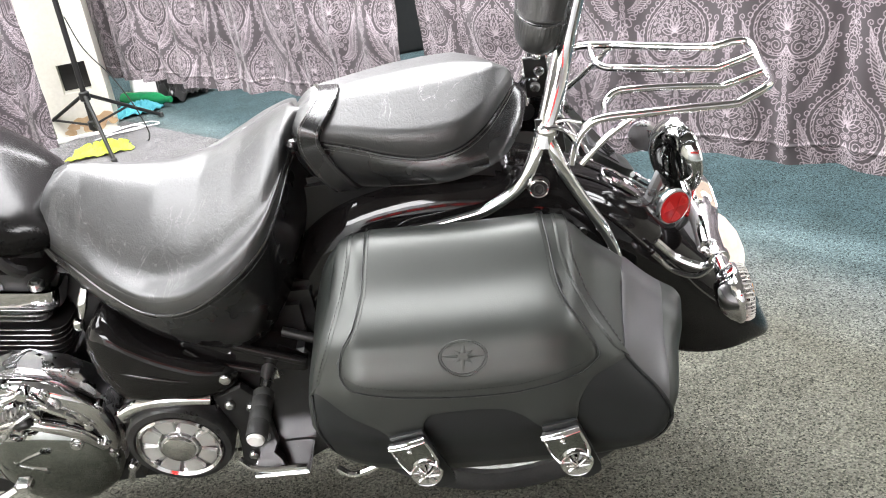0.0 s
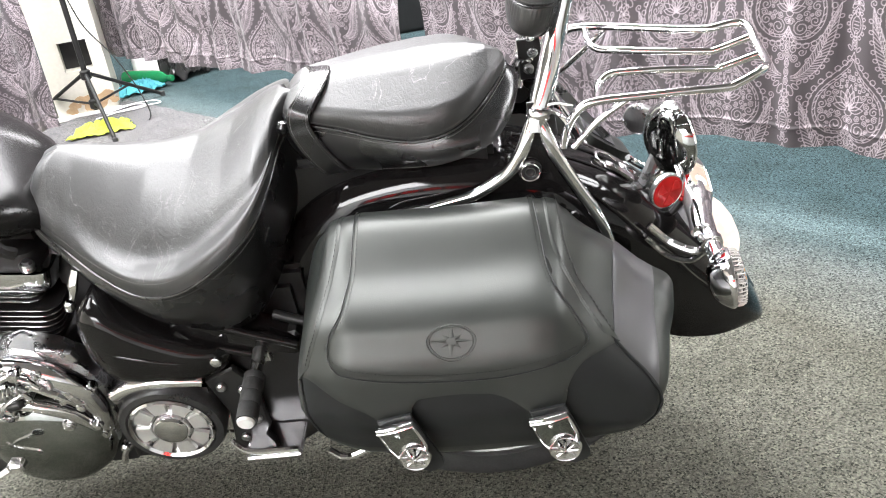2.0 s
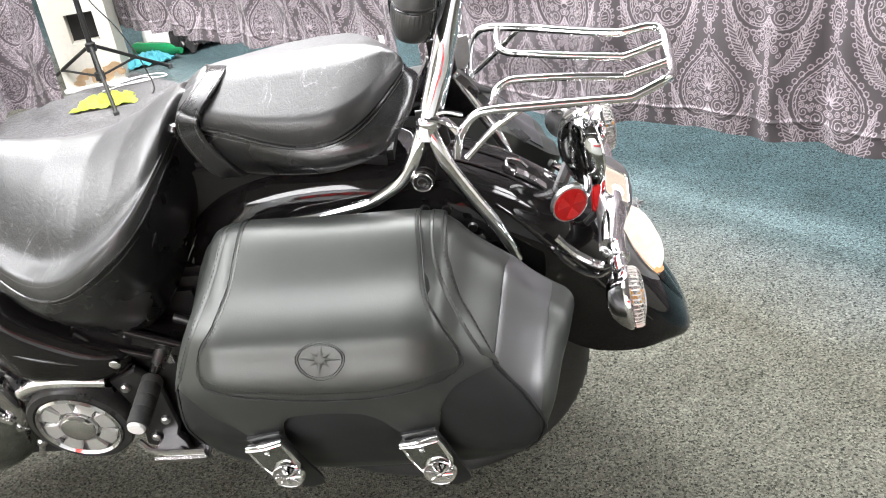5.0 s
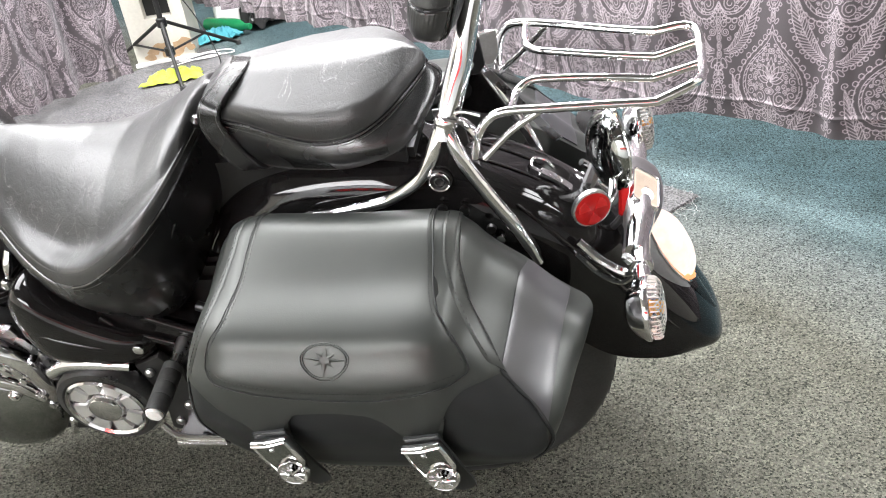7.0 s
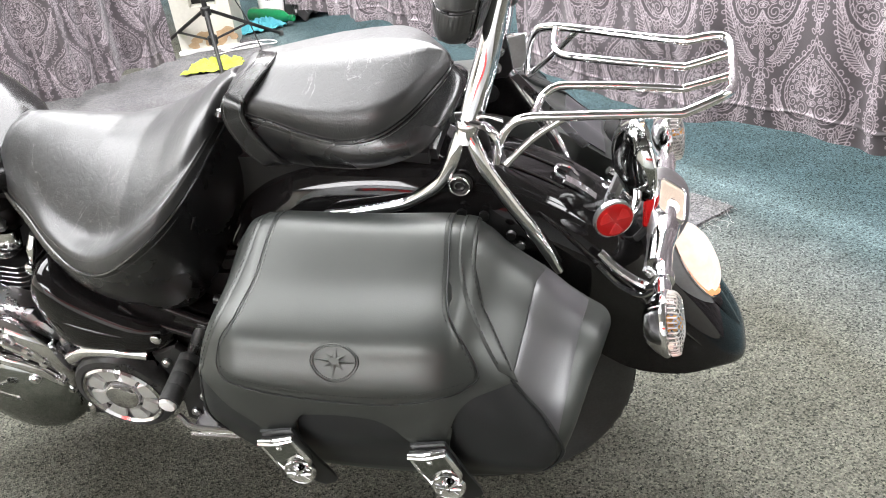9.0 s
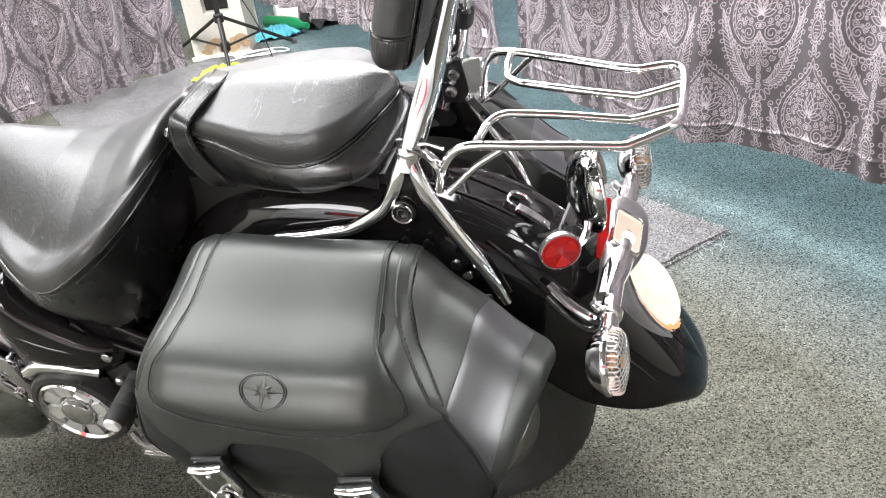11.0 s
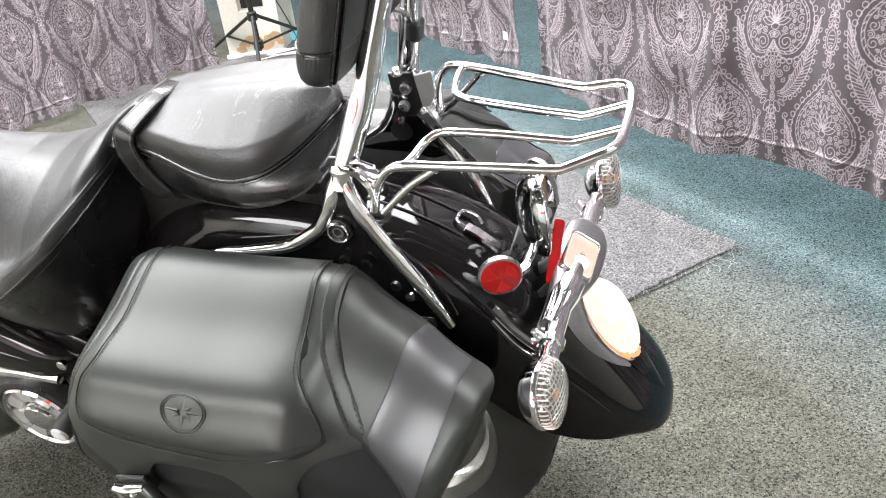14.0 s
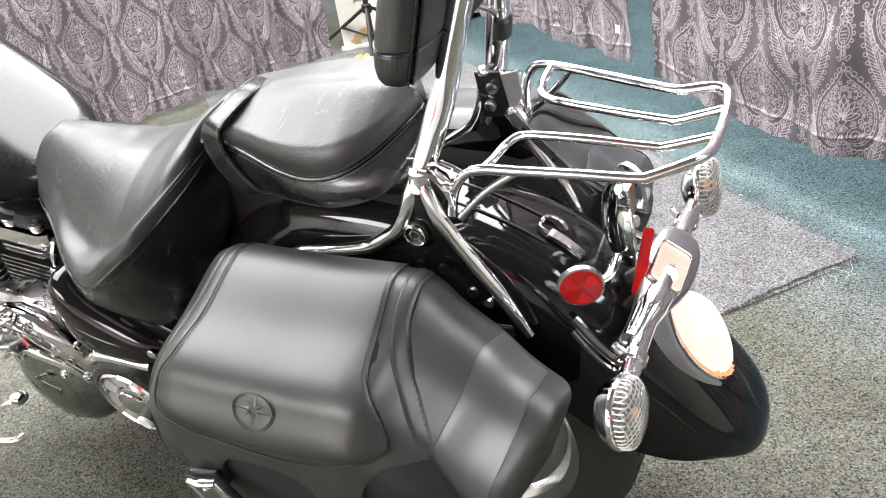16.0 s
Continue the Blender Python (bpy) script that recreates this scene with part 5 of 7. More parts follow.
for h in (-1, 1):
    part("reflector_arm", tube([(0.285, h * 0.04, 0.672), (0.283, h * 0.08, 0.668), (0.272, h * 0.10, 0.667)], 0.006, 8, 4, 0.4), CHROME, cover)
    ax = np.array((0.42, h * 0.90, 0.02))
    part("reflector_cup", revolve([(0.024, -0.006), (0.0280, -0.004), (0.0280, 0.003), (0.0258, 0.004)], (0.255, h * 0.108, 0.667), ax, 36), DULL, cover)
    part("reflector", revolve([(0.0255, 0.001), (0.0255, 0.004), (0.0225, 0.0055), (0.001, 0.0062)], (0.255, h * 0.108, 0.667), ax, 36), REDREF, cover, "round red reflector")
    x3 = np.cross(ax / np.linalg.norm(ax), (0, 0, 1))
    x3 /= np.linalg.norm(x3)
    z3 = np.cross(x3, ax / np.linalg.norm(ax))
    cc = np.array((0.255, h * 0.108, 0.667)) + ax / np.linalg.norm(ax) * 0.0066
    unit = ax / np.linalg.norm(ax)
    for k in range(3):
        a0 = 0.5 + k * 2.0944
        tri_ = [cc + unit * 0.0004 + (x3 * math.cos(a0 + q) + z3 * math.sin(a0 + q)) * r for q, r in ((0, 0.003), (-0.5, 0.0205), (-0.25, 0.0212), (0, 0.0215), (0.25, 0.0212), (0.5, 0.0205))]
        part("reflector_facet", loft([[p - unit * 0.001 for p in tri_], tri_]), REDFACET, cover, "faceted prism field", smooth=False)

# rear wheel
prof = []
for a in np.linspace(-0.06, math.pi + 0.06, 25):
    prof.append((0.245 + 0.075 * math.copysign(abs(math.sin(a)) ** 0.75, math.sin(a)), -0.083 * math.copysign(abs(math.cos(a)) ** 0.55, math.cos(a))))
wheel = part("rear_wheel", revolve([(0.232, -0.070), *prof, (0.232, 0.070)], (AXLE[0], 0, AXLE[1]), (0, 1, 0), 72, False), RUBBER, bike, "black rubber rear tyre")
part("rim", join(revolve([(0.218, -0.066), (0.236, -0.076), (0.240, -0.072), (0.228, -0.056), (0.208, -0.040), (0.203, 0.0), (0.208, 0.040), (0.228, 0.056), (0.240, 0.072), (0.236, 0.076), (0.218, 0.066), (0.198, 0.040), (0.194, 0.0), (0.198, -0.040), (0.218, -0.066)], (AXLE[0], 0, AXLE[1]), (0, 1, 0), 72, False), *[revolve([(0.205, k * 0.050), (0.190, k * 0.046), (0.165, k * 0.030), (0.120, k * 0.024), (0.070, k * 0.030), (0.040, k * 0.050)], (AXLE[0], 0, AXLE[1]), (0, 1, 0), 72, False) for k in (-1, 1)]), RIMMETAL, wheel, "smooth satin alloy rim")
part("hub", revolve([(0.02, -0.10), (0.045, -0.09), (0.05, 0.0), (0.045, 0.09), (0.02, 0.10)], (AXLE[0], 0, AXLE[1]), (0, 1, 0), 32), DULL, wheel)
part("tread_groove", join(*[tube([(AXLE[0] + (0.3188 - 0.004 * abs(y) * 12) * math.cos(a + y * 3), y, AXLE[1] + (0.3188 - 0.004 * abs(y) * 12) * math.sin(a + y * 3)) for y in (0.0, h * 0.03, h * 0.050)], 0.0018, 4, 2) for a in np.linspace(-0.6, 1.0, 16) for h in (-1, 1)]), BLACK, wheel)

# ---- saddlebags
BAG_T = [(-0.292, 0.592), (-0.28, 0.632), (-0.255, 0.686), (-0.23, 0.706), (-0.20, 0.715), (-0.06, 0.714), (0.03, 0.717), (0.057, 0.712), (0.093, 0.674), (0.135, 0.640), (0.185, 0.596), (0.226, 0.570), (0.25, 0.562)]
BAG_B = [(-0.292, 0.490), (-0.28, 0.464), (-0.255, 0.445), (-0.22, 0.435), (-0.06, 0.420), (0.10, 0.424), (0.185, 0.430), (0.25, 0.436)]
BAG_K = [(-0.292, 0.80), (-0.28, 0.856), (-0.25, 0.912), (-0.20, 0.965), (0.10, 0.983), (0.16, 0.965), (0.20, 0.945), (0.25, 0.92)]
BAG_I = [(-0.29, 0.034), (-0.22, 0.020), (0.05, 0.014), (0.12, 0.014), (0.18, 0.004), (0.25, 0.0)]
BAG_V = [(-0.29, -0.130), (0.05, -0.149), (0.12, -0.154), (0.18, -0.166), (0.25, -0.170)]
ROUND = 0.030


def bag_section(x):
    """The bag's cross-section at x, from the inner top edge over the lid and down the outer side to the inner bottom; the rear end slants."""
    top, bot, k = smooth_table(x, BAG_T), smooth_table(x, BAG_B), smooth_table(x, BAG_K)
    inn, vi = table(x, BAG_I), table(x, BAG_V)
    q = min(1.0, (top - bot) / 0.30)
    pts = [(vi, top - inn), (vi - 0.018, top - 0.3 * inn), (vi - 0.055, top), (-0.269, top - 0.028 * q), (-0.340, top - 0.048 * q), (-0.379, top - 0.085 * q), (-0.394, top - 0.146 * q), (-0.398, lerp(top, bot, 0.62)), (-0.384, lerp(top, bot, 0.80)), (-0.366, bot + 0.012 * q), (-0.310, bot), (-0.24, bot - 0.006 * q), (vi, bot - 0.010 * q)]
    pts = [(vi + (y - vi) * k, z) for y, z in pts]
    e = max(0.0, (x - 0.25 + ROUND) / ROUND)
    inset = ROUND * (1 - math.sqrt(max(0.0, 1 - e * e)))
    if inset > 0:
        cy, cz = (sum(p[i] for p in pts) / len(pts) for i in (0, 1))
        pts = [(y + (cy - y) * min(0.9, inset / max(math.hypot(cy - y, cz - z), 1e-4)), z + (cz - z) * min(0.9, inset / max(math.hypot(cy - y, cz - z), 1e-4))) for y, z in pts]
    f = min(max((x + 0.05) / 0.25, 0.0), 1.0)
    return [np.array((x + f * (0.16 * (y + 0.175) + 0.39 * (z - 0.54)), y, z)) for y, z in pts]


SECTION_N = 12


def bag_curve(x):
    """The cross-section as a smooth line: pressed in under the lid's bend and flared below the badge."""
    line = np.array(curve(bag_section(x), SECTION_N))
    u = np.linspace(0, 1, len(line))
    w = min(max((x + 0.29) / 0.06, 0.0), 1.0) * min(max((0.16 - x) / 0.08, 0.0), 1.0)
    line[:, 1] += w * (0.0050 * np.exp(-((u - 0.392) / 0.030) ** 2) - 0.0015 * np.exp(-((u - 0.455) / 0.030) ** 2))
    return line


BAG_X = [-0.292 + 0.002 * k for k in range(260)] + [0.2265 + 0.0005 * k for k in range(48)]
BAG_LINES = [bag_curve(x) for x in BAG_X]


def bag_line(x, s):
    """The skin's line at section x, and its point at s."""
    k = min(max(int(np.searchsorted(BAG_X, x)), 1), len(BAG_X) - 1)
    w = min(max((x - BAG_X[k - 1]) / (BAG_X[k] - BAG_X[k - 1]), 0.0), 1.0)
    a, b = BAG_LINES[k - 1], BAG_LINES[k]
    f = min(max(s, 0), 1) * (len(a) - 1)
    i = min(int(f), len(a) - 2)
    lo, hi = a[i] * (1 - w) + b[i] * w, a[i + 1] * (1 - w) + b[i + 1] * w
    return a, i, lo * (1 - (f - i)) + hi * (f - i)


def bag_point(x, s, lift=0.0):
    """A point of the bag's skin: x along the machine, s from 0 (inner top edge) to 1 (inner bottom)."""
    at = x
    if x > -0.05:
        for _ in range(5):
            at = min(at + 0.8 * (x - bag_line(at, s)[2][0]), 0.2495)
    line, i, p = bag_line(at, s)
    if lift:
        d = line[min(i + 2, len(line) - 1)] - line[max(i - 1, 0)]
        e = bag_line(min(at + 0.006, 0.25), s)[2] - bag_line(at - 0.006, s)[2]
        nrm = np.cross(e, d)
        nrm /= np.linalg.norm(nrm) or 1
        if nrm @ (p - np.array((0.0, -0.25, 0.55)) * np.array((0, 1, 1)) - np.array((min(p[0], 0.1), 0, 0))) < 0:
            nrm = -nrm
        p = p + nrm * lift
    return p


def bag_patch(left, right, low, lift, nx=56, ns=40, s0=0.05, hang=0.0):
    """A leather layer on the bag: its left and right edges are functions of s, its lower edge one of 0..1 across."""
    rings = []
    for i in range(nx + 1):
        p = i / nx
        s1 = low(p)
        top, under = [], []
        for j in range(ns + 1):
            s = lerp(s0, s1, j / ns)
            x = lerp(left(s), right(s), p)
            edge = min(p, 1 - p, 1 - j / ns) < 0.012
            top.append(bag_point(x, s, lift * (0.7 if edge else 1.0) + hang * min(max((s - 0.42) / 0.15, 0.0), 1.0)))
            under.append(bag_point(x, s, -0.002))
        rings.append(top + under[::-1])
    return loft(rings)


def build_bag():
    xs = [-0.292, -0.289, -0.284, -0.276, -0.266, -0.254, *np.linspace(-0.24, 0.216, 36), 0.220, 0.224, 0.229, 0.234, 0.238, 0.242, 0.245, 0.2475, 0.249, 0.2497]
    out = {"body": loft([bag_curve(x) for x in xs])}
    # the lid panel inside its stitched seam
    lidl = lambda s: table(s, [(0.0, -0.194), (0.17, -0.194), (0.25, -0.198), (0.32, -0.208), (0.36, -0.224), (0.39, -0.235), (0.44, -0.237), (0.60, -0.237)])  # noqa: E731
    lidr = lambda s: smooth_table(s, [(0.0, 0.056), (0.15, 0.057), (0.20, 0.060), (0.26, 0.063), (0.30, 0.070), (0.33, 0.087), (0.345, 0.100), (0.365, 0.105), (0.60, 0.105)])  # noqa: E731
    low = lambda p: smooth_table(p, [(0.0, 0.385), (0.03, 0.422), (0.065, 0.439), (0.23, 0.453), (0.45, 0.458), (0.66, 0.459), (0.80, 0.452), (0.88, 0.437), (0.95, 0.405), (0.985, 0.378), (1.0, 0.355)])  # noqa: E731
    # the flap under it, with an arch between the two strap tongues
    flapl = lambda s: table(s, [(0.0, -0.222), (0.20, -0.228), (0.34, -0.252), (0.41, -0.277), (0.75, -0.277)])  # noqa: E731
    flapr = lambda s: table(s, [(0.0, 0.084), (0.20, 0.086), (0.26, 0.098), (0.30, 0.122), (0.335, 0.143), (0.75, 0.143)])  # noqa: E731
    flow = lambda p: smooth_table(p, [(0.0, 0.413), (0.06, 0.455), (0.12, 0.489), (0.17, 0.512), (0.208, 0.532), (0.245, 0.560), (0.275, 0.575), (0.31, 0.570), (0.335, 0.540), (0.352, 0.510), (0.378, 0.492), (0.5, 0.486), (0.596, 0.491), (0.63, 0.500), (0.663, 0.516), (0.705, 0.550), (0.74, 0.572), (0.78, 0.565), (0.81, 0.525), (0.825, 0.490), (0.85, 0.450), (0.883, 0.420), (0.93, 0.388), (1.0, 0.341)])  # noqa: E731
    # lower front in the darkened leather, its shade painted in
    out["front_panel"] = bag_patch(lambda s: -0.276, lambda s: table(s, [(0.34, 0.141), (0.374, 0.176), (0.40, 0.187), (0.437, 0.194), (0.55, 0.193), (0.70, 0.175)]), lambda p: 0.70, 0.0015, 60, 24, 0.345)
    out["flap"] = bag_patch(flapl, flapr, flow, 0.0035, 100, 44, 0.06, 0.009)
    out["lid"] = bag_patch(lidl, lidr, low, 0.0060, 60, 36, 0.055)
    # a paler layer standing in for the reflection on the bag's rear
    out["rear_reflection"] = bag_patch(lambda s: table(s, [(0.0, 0.170), (0.107, 0.166), (0.33, 0.143)]), lambda s: table(s, [(0.0, 0.222), (0.107, 0.220), (0.30, 0.205), (0.42, 0.196)]), lambda p: table(p, [(0.0, 0.335), (0.5, 0.362), (1.0, 0.42)]), 0.0025, 16, 20, 0.04)
    bandl = lambda s: smooth_table(s, [(0.0, 0.068), (0.14, 0.070), (0.20, 0.071), (0.26, 0.081), (0.30, 0.103), (0.34, 0.129)])  # noqa: E731
    bandr = lambda s: smooth_table(s, [(0.0, 0.088), (0.14, 0.090), (0.20, 0.090), (0.25, 0.100), (0.28, 0.118), (0.34, 0.150)])  # noqa: E731
    out["rear_band"] = bag_patch(bandl, bandr, lambda p: 0.336, 0.0052, 6, 30, 0.045)
    fbl = lambda s: table(s, [(0.0, -0.232), (0.20, -0.238), (0.34, -0.262), (0.42, -0.284)])  # noqa: E731
    fbr = lambda s: table(s, [(0.0, -0.210), (0.20, -0.214), (0.34, -0.240), (0.42, -0.262)])  # noqa: E731
    out["front_band"] = bag_patch(fbl, fbr, lambda p: 0.415, 0.0055, 6, 30, 0.045)
    seam = [bag_point(lidl(s), s, 0.0068) for s in np.linspace(0.06, 0.36, 16)] + [bag_point(lerp(lidl(low(p)), lidr(low(p)), p), low(p), 0.0072) for p in np.linspace(0.02, 0.98, 30)] + [bag_point(lidr(s), s, 0.0068) for s in np.linspace(0.365, 0.06, 16)]
    out["lid_piping"] = tube(seam, 0.0010, 6, 2)
    st = []
    for line in (curve([bag_point(lidl(s) + 0.006, s, 0.0066) for s in np.linspace(0.07, 0.36, 12)], 8), curve([bag_point(lidr(s) - 0.006, s, 0.0066) for s in np.linspace(0.07, 0.36, 12)], 8), curve([bag_point(bandr(s) - 0.004, s, 0.0060) for s in np.linspace(0.06, 0.33, 12)], 8), curve([bag_point(bandl(s) + 0.004, s, 0.0060) for s in np.linspace(0.06, 0.33, 12)], 8), curve([bag_point(fbr(s) - 0.004, s, 0.0060) for s in np.linspace(0.06, 0.41, 12)], 8), curve([bag_point(lerp(lidl(0.44), lidr(0.44), p), low(p) - 0.012, 0.0066) for p in np.linspace(0.04, 0.96, 16)], 8)):
        for a, b in zip(line[::2], line[1::2]):
            st.append(tube([a, lerp(a, b, 0.9)], 0.0005, 5, 1))
    out["stitching"] = join(*st)
    out["rear_piping"] = tube([bag_point(x, s, 0.002) for x, s in ((0.141, 0.338), (0.160, 0.354), (0.178, 0.374), (0.190, 0.402), (0.197, 0.437), (0.200, 0.49), (0.196, 0.55), (0.186, 0.615), (0.172, 0.66))], 0.0024, 6, 4)
    out["front_piping"] = tube([bag_point(x, s, 0.002) for x, s in ((-0.279, 0.415), (-0.280, 0.47), (-0.279, 0.54), (-0.276, 0.60), (-0.270, 0.68), (-0.260, 0.76))], 0.0018, 6, 4)
    # embossed compass rose in a ring
    c0 = (-0.068, 0.390)
    flat = lambda a, b, l=0.0063: bag_point(c0[0] + a, c0[1] + b * 1.13, l + 0.0007)  # noqa: E731
    em = [tube([flat(r * math.cos(a), r * math.sin(a)) for a in np.linspace(0, 6.2832, 33)], 0.0007, 6, 1) for r in (0.0318, 0.0285)]
    for k in range(8):
        a = k * math.pi / 4 + 0.1
        r = 0.0300 if k % 2 == 0 else 0.019
        tip, l, q = flat(r * math.cos(a), r * math.sin(a), 0.0064), flat(0.0085 * math.cos(a + 0.45), 0.0085 * math.sin(a + 0.45), 0.0062), flat(0.0085 * math.cos(a - 0.45), 0.0085 * math.sin(a - 0.45), 0.0062)
        mid = flat(0.006 * math.cos(a), 0.006 * math.sin(a), 0.0080)
        v = [tip, l, mid, q]
        em.append(([tuple(p) for p in v], [(0, 1, 2), (0, 2, 3), (0, 3, 1), (1, 3, 2)]))
    out["emblem"] = join(*em)
    for i, u in enumerate((-0.154, 0.045)):
        # the strap's free end, leaning back, under the buckle's frame
        top = bag_point(u, 0.534, 0.014)
        rings = []
        for t, w in ((0, 0.0225), (0.5, 0.0215), (0.8, 0.020), (0.93, 0.016), (1.0, 0.008)):
            c = top + np.array((0.040 * t, -0.006 + 0.014 * t * t, 0.005 - 0.124 * t))
            rings.append([c + np.array((-w, -0.002, -0.004)), c + np.array((w, -0.002, 0.004)), c + np.array((w, 0.002, 0.004)), c + np.array((-w, 0.002, -0.004))])
        out[f"strap_tongue{i}"] = loft(rings)
        out[f"strap_tab{i}"] = bag_patch(lambda s, u=u: u - 0.0205 - 0.010 * max(0.0, (0.54 - s) / 0.06), lambda s, u=u: u + 0.0205 + 0.008 * max(0.0, (0.54 - s) / 0.06), lambda p: 0.585, 0.0028, 12, 16, 0.48, 0.009)

        def at(a, b, lift=0.0):
            """A point of the buckle's face: a across, b down from its top bar."""
            a *= 0.84
            return top + np.array((a + 0.26 * b, -0.013 - lift + 0.02 * b, -0.006 - b + 0.22 * a))

        frame = [tube([at(-0.028, 0.0), at(0.0, -0.001, 0.003), at(0.028, 0.0)], [0.0075, 0.0085, 0.0075], 10, 3, 0.5), tube([at(0.027, 0.0), at(0.0295, 0.022), at(0.028, 0.045), at(0.018, 0.062)], [0.007, 0.0085, 0.0085, 0.006], 8, 4, 0.35), tube([at(-0.027, 0.0), at(-0.0265, 0.022), at(-0.023, 0.045), at(-0.014, 0.062)], 0.0065, 8, 4, 0.35)]
        disc = at(0.004, 0.058, 0.004)
        frame.append(revolve([(0.021, 0.004), (0.0225, -0.001), (0.020, -0.005), (0.0175, -0.0035), (0.001, -0.0045)], disc, (0.0, 1, -0.10), 32))
        for k in range(8):
            a = k * math.pi / 4
            frame.append(tube([disc + np.array((0.003 * math.cos(a), -0.0065, 0.003 * math.sin(a))), disc + np.array((0.0165 * math.cos(a), -0.006, 0.0165 * math.sin(a)))], [0.0022, 0.0008], 5, 1))
        frame.append(revolve([(0.004, 0.004), (0.004, -0.004), (0.001, -0.006)], at(-0.002, 0.012, 0.002), (0, 1, 0), 10))
        # chrome plate, its dark reflection painted into the metal
        plate = []
        for b, w in ((0.002, 0.0275), (0.012, 0.0270), (0.030, 0.0265), (0.046, 0.0245), (0.060, 0.0190)):
            face = [at(w * e, b, 0.0035 * e * e + 0.0012) for e in np.linspace(-1, 1, 9)]
            plate.append(face + [p + np.array((0, 0.003, 0)) for p in face[::-1]])
        out[f"buckle_plate{i}"] = loft(plate)
        out[f"buckle{i}"] = join(*frame)
    return out


BAGMAT = {"front_panel": BAGLOW, "flap": BAG, "rear_reflection": BAGGLOSS, "lid": BAG, "rear_band": BAG, "front_band": BAG, "lid_piping": BAGLOW, "stitching": BAGSTITCH, "rear_piping": BAGLOW, "front_piping": BAGLOW, "emblem": BAG, "strap_tab0": BAG, "strap_tab1": BAG, "strap_tongue0": BAGLOW, "strap_tongue1": BAGLOW, "buckle0": CHROME, "buckle1": CHROME, "buckle_plate0": DARKCHROME, "buckle_plate1": DARKCHROME}
BAGNAME = {"strap_tab0": "strap_tab", "strap_tab1": "strap_tab", "strap_tongue0": "strap_tongue", "strap_tongue1": "strap_tongue", "buckle0": "buckle", "buckle1": "buckle", "buckle_plate0": "buckle_plate", "buckle_plate1": "buckle_plate", "emblem": "embossed_emblem", "lid": "lid_panel"}
shapes = build_bag()
for side in (-1, 1):
    fit = (lambda q: q) if side < 0 else mirrored
    bag = part("saddlebag", fit(shapes["body"]), BAG, bike, "stitched black leather saddlebag with two chrome buckles", sharp=70)
    for key, material in BAGMAT.items():
        piece = part(BAGNAME.get(key, key), fit(shapes[key]), material, bag, {"buckle0": "chrome buckle with a star boss", "buckle1": "chrome buckle with a star boss", "emblem": "compass rose embossed in the leather"}.get(key, ""), sharp=60)
        if key == "stitching":
            stuff(piece)

# ---- middle of the machine: side cover, frame, pegs, engine, tank
COVER = [(-0.657, 0.575), (-0.650, 0.600), (-0.636, 0.618), (-0.618, 0.628), (-0.598, 0.612), (-0.572, 0.590), (-0.545, 0.570), (-0.515, 0.553), (-0.48, 0.535), (-0.450, 0.520), (-0.433, 0.508), (-0.430, 0.495), (-0.440, 0.475), (-0.458, 0.460), (-0.48, 0.452), (-0.53, 0.450), (-0.58, 0.453), (-0.61, 0.460), (-0.634, 0.472), (-0.648, 0.500), (-0.656, 0.535)]
cc = np.mean(np.array(COVER), axis=0)
cover = part("side_cover", loft([[(lerp(x, cc[0], k), y, lerp(z, cc[1], k)) for x, z in COVER] for k, y in ((0.0, -0.12), (0.0, -0.168), (0.03, -0.182), (0.10, -0.193), (0.25, -0.203), (0.5, -0.209), (0.8, -0.211), (0.97, -0.211))]), PAINT, bike, "glossy black side cover", sharp=75)
part("crease", tube([(-0.652, -0.180, 0.562), (-0.62, -0.199, 0.545), (-0.56, -0.208, 0.527), (-0.50, -0.203, 0.508), (-0.448, -0.186, 0.499)], [0.003, 0.0065, 0.0070, 0.0065, 0.003], 12, 6), PAINT, cover)
part("cover_bolt", revolve([(0.009, 0), (0.009, -0.004), (0.006, -0.006), (0.001, -0.006)], (-0.452, -0.200, 0.502), (0, 1, 0), 16), CHROME, cover, "chrome domed bolt")
part("frame_gusset", slab([(-0.515, 0.560), (-0.483, 0.524), (-0.401, 0.492), (-0.330, 0.478), (-0.325, 0.500), (-0.388, 0.530), (-0.449, 0.560), (-0.49, 0.575)], -0.120, -0.176, 0.006), PAINT, bike, "angular glossy black frame gusset")
part("gusset_edge", tube([(-0.508, -0.177, 0.552), (-0.483, -0.178, 0.524), (-0.401, -0.178, 0.492)], 0.0075, 12, 1), PAINT, bike)
part("gusset_edge", tube([(-0.449, -0.177, 0.558), (-0.388, -0.178, 0.529), (-0.328, -0.176, 0.500)], 0.0075, 12, 1), PAINT, bike)
part("frame_rail", tube([(-0.36, -0.145, 0.540), (-0.30, -0.150, 0.520), (-0.22, -0.140, 0.505)], 0.008, 10, 4), BLACK, bike)
# unseen block and pipes, added to keep far-side light off the floor
part("lower_frame_blocker", block(-1.15, -0.34, -0.07, 0.14, 0.17, 0.34, 0.03), BLACK, bike)
for z, y in ((0.30, 0.205), (0.21, 0.225)):
    part("exhaust_pipe_blocker", tube([(-1.05, 0.17, z + 0.06), (-0.9, y, z), (-0.4, y, z - 0.01), (0.30, y, z)], [0.03, 0.035, 0.045, 0.045], 16, 4), CHROME, bike, "long chrome exhaust pipe, unseen, added to block light")
part("under_seat_box", block(-0.60, -0.30, -0.12, 0.12, 0.42, 0.60, 0.03), BLACK, bike)
part("rear_frame_plate", slab([(-0.45, 0.50), (-0.33, 0.51), (-0.29, 0.44), (-0.30, 0.30), (-0.40, 0.24), (-0.47, 0.32)], -0.10, -0.16, 0.006), BLACK, bike)
